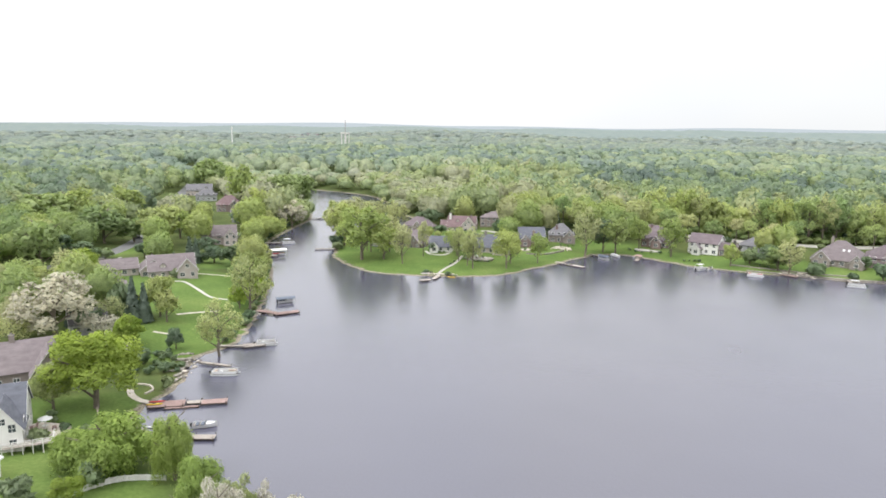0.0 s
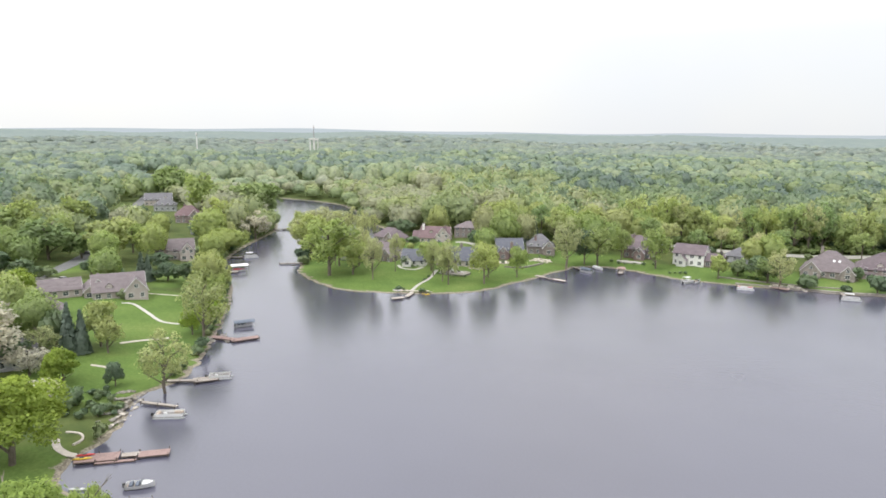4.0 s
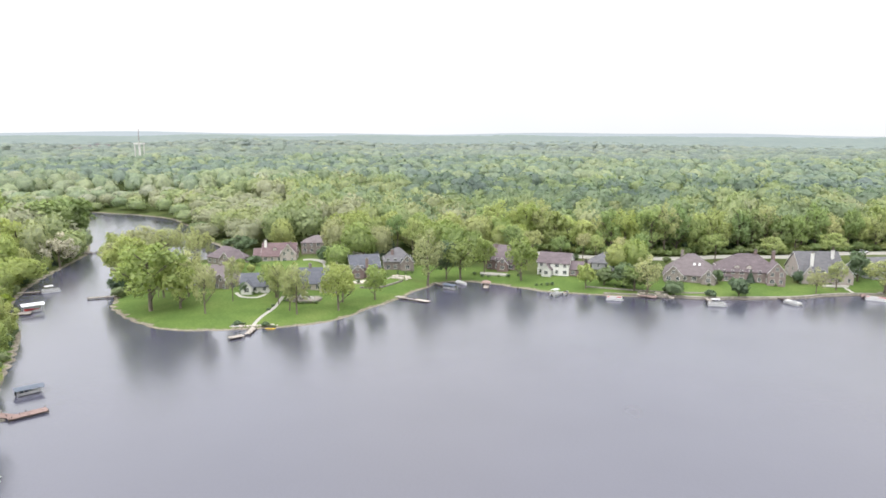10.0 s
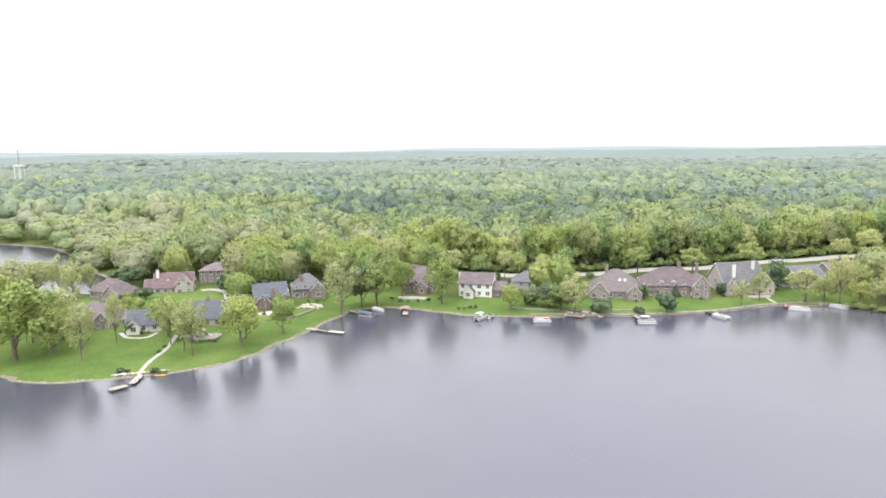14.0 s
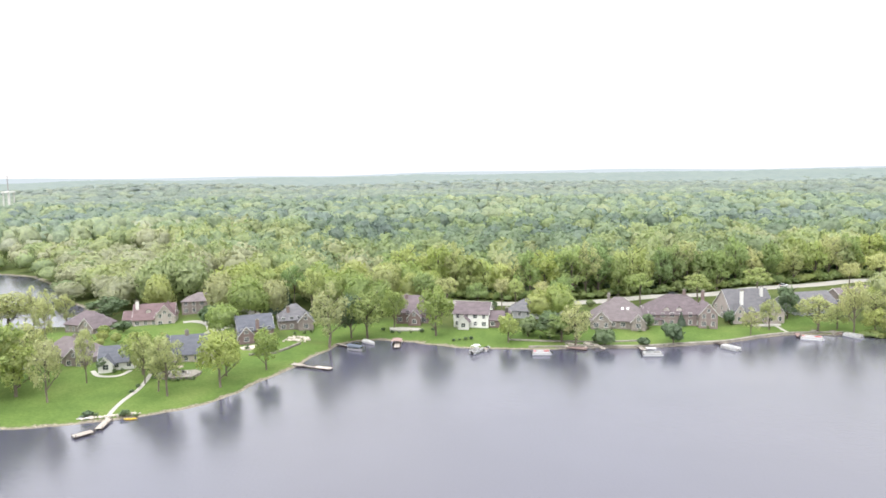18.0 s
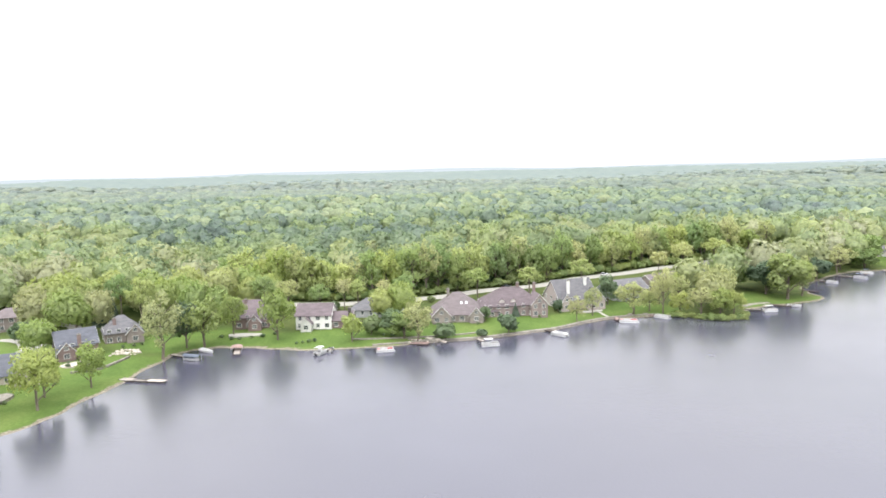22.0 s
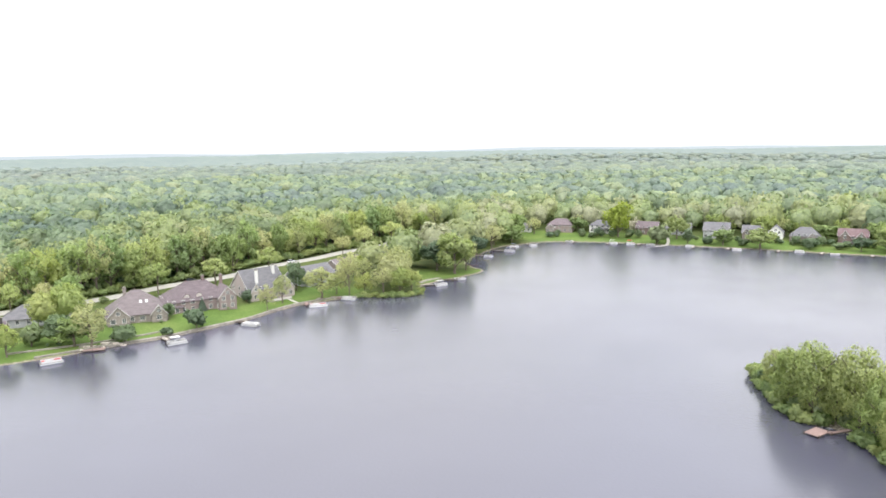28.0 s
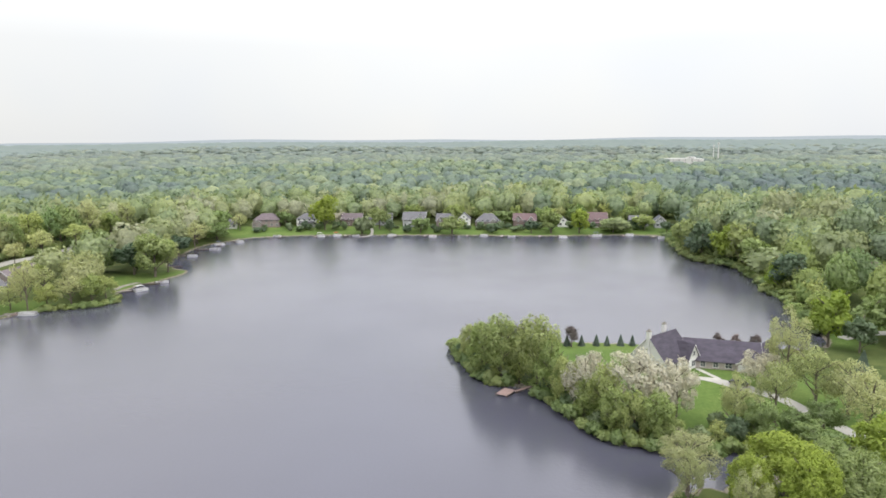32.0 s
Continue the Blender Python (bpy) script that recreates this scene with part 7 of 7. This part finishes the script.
for rows, fine in ((POINT_TREES, 0), (POINT_BACK_TREES, 0), (POINT_TIP_TREES, 0), (EAST_FILL, -1), (NORTH_TREES, 0), (NORTH_TREES_B, 0), (ROAD_TREES, 0), (EAST_TREES, -1), (HEADLAND_TREES, 1), (COVE_TREES, 1), (CONES, 0), (SOUTHEAST_TREES, -1), (WEST_TREES, 0), (WEST_TREES_B, -1), (YARD_TREES, 0), (NEAR_TREES, 2), (SHORE_TREES, 2)):
    for kind, x, y, h, w in rows:
        plant(kind, x, y, h, w, fine=fine if kind != "bush" else 0)
        clear(x, y, w * 0.45)


# ---- tall trees along the far side of the street behind the houses ----
rng = np.random.default_rng(12)
street = smoothed([(-64, 300), (-40, 298), (-23, 295), (-5, 293), (11, 294), (31, 301), (52, 310), (78, 319), (101, 331), (137, 347), (188, 372), (239, 397)], 6, False)
step = np.concatenate([[0], np.cumsum(np.hypot(*np.diff(street, axis=0).T))])
for i, q in enumerate(np.arange(2, step[-1], 7.2)):
    tx, ty = np.interp(q, step, street[:, 0]), np.interp(q, step, street[:, 1])
    ux, uy = np.interp(q + 2, step, street[:, 0]) - tx, np.interp(q + 2, step, street[:, 1]) - ty
    off = rng.uniform(6.5, 13) / max(0.5, math.hypot(ux, uy))
    plant("shore_bush" if i % 3 else "dark_tree", tx - uy * (off + 2.6), ty + ux * (off + 2.6), rng.uniform(4, 6.5), rng.uniform(7, 9.5), fine=-1 if i % 3 == 0 else 0, label="undergrowth at the edge of the wood")
    for k in range(2):
        plant("shore_bush", tx + ux * 1.8 * k - uy * rng.uniform(2.9, 4.2), ty + uy * 1.8 * k + ux * rng.uniform(2.9, 4.2), rng.uniform(2.6, 6), rng.uniform(5, 7.5), label="bushes at the edge of the wood beside a street")
    if i % 5 == 2 and tx < 120:                     # garden shrubs between the houses and the street
        plant("bush", tx + uy * (8.5 + 3 * (i % 3)) / 2, ty - ux * (8.5 + 3 * (i % 3)) / 2, rng.uniform(2.4, 4.2), rng.uniform(4, 6.5))
    tx, ty, th = tx - uy * off, ty + ux * off, rng.uniform(16, 24)
    plant(("tall_tree", "light_tree", "tall_tree", "airy_tree", "maple_tree")[int(rng.integers(0, 5))], tx, ty, th, th * rng.uniform(0.58, 0.78))
    clear(tx, ty, 5)


# ---- the wild woods, too many to count ----
def low_tree(rng, level, count, size, body):
    """A crown of the wild woods, one high and one wide: a closed lumpy body with leaf clumps standing off it."""
    lobe = rng.normal(size=(11, 3)) + (0, 0, 0.35)
    lobe /= np.linalg.norm(lobe, axis=1)[:, None]
    amp = rng.uniform(0.55, 1.0, 11)

    def skin(u):
        near = amp * np.exp(((u @ lobe.T) - 1) / 0.13)
        top = near.argmax(1)
        p = u * (0.66 + 0.34 * near.max(1))[:, None] * (0.5, 0.5, 0.5)
        nrm = p - lobe[top] * 0.2
        nrm = nrm / np.linalg.norm(nrm, axis=1)[:, None] * 0.75 + u * 0.5 + (0, 0, 0.15)
        return p, nrm / np.linalg.norm(nrm, axis=1)[:, None]

    bm = bmesh.new()
    bmesh.ops.create_icosphere(bm, subdivisions=level, radius=1.0)
    ball, side = np.array([v_.co for v_ in bm.verts]), np.array([[v_.index for v_ in fc.verts] for fc in bm.faces])
    bm.free()
    ball = ball + rng.normal(size=ball.shape) * 0.05
    ball /= np.linalg.norm(ball, axis=1)[:, None]
    side = side[ball[side][:, :, 2].mean(1) > (-0.62 if count > 60 else -0.2)]
    core, core_n = skin(ball)
    core = core * rng.uniform(body - 0.12, body + 0.04, (len(core), 1))
    if not count:
        return core, side, core_n
    u = rng.normal(size=(count * 3, 3))
    u /= np.linalg.norm(u, axis=1)[:, None]
    u = u[u[:, 2] > -0.6][:count]
    p, n_ = skin(u)
    p = p * rng.uniform(body - 0.06, 1.14, (len(p), 1))
    d = n_ + rng.normal(size=p.shape) * 0.5
    d /= np.linalg.norm(d, axis=1)[:, None]
    t = np.cross(d, rng.normal(size=p.shape))
    t /= np.linalg.norm(t, axis=1)[:, None] + 1e-9
    w = np.cross(d, t)
    s = (size * rng.uniform(0.6, 1.4, len(p)))[:, None]
    tri = np.stack([p - t * s * 0.6 - w * s * 0.35, p + t * s * 0.6 - w * s * 0.35, p + w * s * 0.75], 1).reshape(-1, 3)
    m_ = n_ + d * 0.35
    m_ /= np.linalg.norm(m_, axis=1)[:, None]
    return np.concatenate([core, tri]), np.concatenate([side, np.arange(3 * len(p)).reshape(-1, 3) + len(core)]), np.concatenate([core_n, np.repeat(m_, 3, 0)])


def woods(name, label, r0, r1, step, level, count, size, body, mat, seed, hmin=13, hmax=20):
    rng = np.random.default_rng(seed)
    protos = [low_tree(rng, level, count, size, body) for _ in range(7)]
    g = np.arange(-r1, r1, step)
    x, y = (q.ravel() for q in np.meshgrid(g, g))
    x, y = x + rng.uniform(-0.42, 0.42, x.size) * step, y + rng.uniform(-0.42, 0.42, x.size) * step
    r, bearing = np.hypot(x, y), np.degrees(np.arctan2(y, x))
    ok = (r >= r0) & (r < r1) & (bearing > -12) & (bearing < 172)
    x, y = x[ok], y[ok]
    d = shore_distance(x, y) if r0 < 700 else np.full(x.shape, 400.0)
    ok = (d > 1.8) & (lawn_at(x, y, d) < 0.35)
    for cx, cy, cr in KEEP_CLEAR:
        ok &= np.hypot(x - cx, y - cy) > cr
    x, y, d = x[ok], y[ok], d[ok]
    z = ground_of(d, x, y)
    stand = 0.5 + 0.5 * np.sin(x / 83 + 1.7 * np.sin(y / 121)) * np.cos(y / 67 + x / 190)
    belt = ease((d - 4) / 12) * ease((170 - d) / 50) - 0.6 * ease((d - 150) / 40) * ease((330 - d) / 60)
    hue = np.clip(0.06 - 0.3 * ((x > 120) & (y < 230) & (d < 400)) + 0.62 * rng.beta(0.9, 1.1, x.size) + 0.2 * stand + 0.26 * ease((95 - d) / 40) + 0.15 * belt, 0, 1)
    h = rng.uniform(hmin, hmax, x.size) * (0.86 + 0.3 * stand)
    w = np.maximum(step * (1.2 if r0 < 1000 else 1.42), h * rng.uniform(0.68, 1.0, x.size))
    h = h * (0.55 + 0.45 * ease(d / 12)) * np.where((x < -170) & (y > 255) & (d < 70), 0.68, 1.0)
    deep = np.where(d < 110, 0.98, 0.76)          # at the edge of the wood the crowns reach down
    which, turn = rng.integers(0, 7, x.size), rng.uniform(0, 6.283, x.size)
    V, F, A, N, base = [], [], [], [], 0
    for k, (pv, pf, pn) in enumerate(protos):
        m_ = which == k
        c, s = np.cos(turn[m_])[:, None], np.sin(turn[m_])[:, None]
        px_ = (pv[None, :, 0] * c - pv[None, :, 1] * s) * w[m_][:, None] + x[m_][:, None]
        py_ = (pv[None, :, 0] * s + pv[None, :, 1] * c) * w[m_][:, None] + y[m_][:, None]
        ch = h[m_][:, None] * deep[m_][:, None]
        pz_ = pv[None, :, 2] * ch + (z[m_] + h[m_])[:, None] - ch / 2
        cnt = m_.sum()
        N.append(np.stack([pn[None, :, 0] * c - pn[None, :, 1] * s, pn[None, :, 0] * s + pn[None, :, 1] * c, np.broadcast_to(pn[None, :, 2], px_.shape)], 2).reshape(-1, 3))
        V.append(np.stack([px_, py_, pz_], 2).reshape(-1, 3))
        F.append((pf[None] + (np.arange(cnt) * len(pv))[:, None, None]).reshape(-1, 3) + base)
        A.append(np.repeat(hue[m_], len(pf)))
        base += cnt * len(pv)
    V, F, A, N = (np.concatenate(q) for q in (V, F, A, N))
    return tagged(new(name, mesh_from(name, V, F, mat, attrs=[("hue", "FACE", A)], normals=N)), label, "woods", kind="stuff")


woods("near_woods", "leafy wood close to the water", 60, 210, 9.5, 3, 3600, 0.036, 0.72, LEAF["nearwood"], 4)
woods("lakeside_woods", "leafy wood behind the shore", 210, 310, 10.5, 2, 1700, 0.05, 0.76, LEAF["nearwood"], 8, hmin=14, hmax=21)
# from here outwards the leaf colours carry painted haze
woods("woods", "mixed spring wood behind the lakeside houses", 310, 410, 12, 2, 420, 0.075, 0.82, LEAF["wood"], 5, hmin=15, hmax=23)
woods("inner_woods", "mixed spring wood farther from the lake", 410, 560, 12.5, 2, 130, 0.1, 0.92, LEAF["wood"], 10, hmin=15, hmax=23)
woods("distant_woods", "wide green spring woodland", 560, 1050, 15.5, 2, 22, 0.15, 1.0, LEAF["midwood_hazed"], 6, hmin=15, hmax=23)
woods("far_woods", "far woodland under a pale sky", 1050, 1600, 23, 2, 0, 0.3, 1.0, LEAF["outerwood_hazed"], 7, hmin=14, hmax=22)
woods("farthest_woods", "farthest woodland under a pale sky", 1600, 2350, 29, 1, 0, 0.3, 1.0, LEAF["farwood_hazed"], 9, hmin=13, hmax=22)

# the distance: a closed, lumpy roof of leaves, made pale by a glow painted as haze
fa, fr = np.radians(np.linspace(-14, 174, 500)), 2150 * (4770 / 2150) ** np.linspace(0, 1, 54)
A_, R_ = np.meshgrid(fa, fr)
fx, fy = (R_ * np.cos(A_)).ravel(), (R_ * np.sin(A_)).ravel()
rng = np.random.default_rng(3)
fz = ground_of(np.full(fx.shape, 400.0), fx, fy) + (12 + 7.5 * rng.random(fx.size)) * np.clip((R_.ravel() - 2150) / 60, 0, 1)
ij = (np.arange(53)[:, None] * 500 + np.arange(499)[None]).ravel()
HAZED_DISTANCE = foliage("distant_canopy_haze_glow", [(0, (0.14, 0.19, 0.15)), (1, (0.26, 0.3, 0.23))], "hue", 0.2)
dn, dl = HAZED_DISTANCE.node_tree.nodes, HAZED_DISTANCE.node_tree.links
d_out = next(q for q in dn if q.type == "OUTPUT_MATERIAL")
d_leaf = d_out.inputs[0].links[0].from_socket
# haze colour added as emission over the leaves
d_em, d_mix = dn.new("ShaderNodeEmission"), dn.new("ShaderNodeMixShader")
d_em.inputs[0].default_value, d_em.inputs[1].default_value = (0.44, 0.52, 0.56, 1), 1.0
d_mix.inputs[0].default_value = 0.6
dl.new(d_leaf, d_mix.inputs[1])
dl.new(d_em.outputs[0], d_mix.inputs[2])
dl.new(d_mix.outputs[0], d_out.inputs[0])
tagged(new("backdrop_woods", mesh_from("backdrop_woods", np.stack([fx, fy, fz], 1), np.stack([ij, ij + 1, ij + 501, ij + 500], 1), HAZED_DISTANCE,
                                       attrs=[("hue", "POINT", rng.random(fx.size))])), "woodland out to the horizon with a painted haze glow", "skyline", kind="structure")
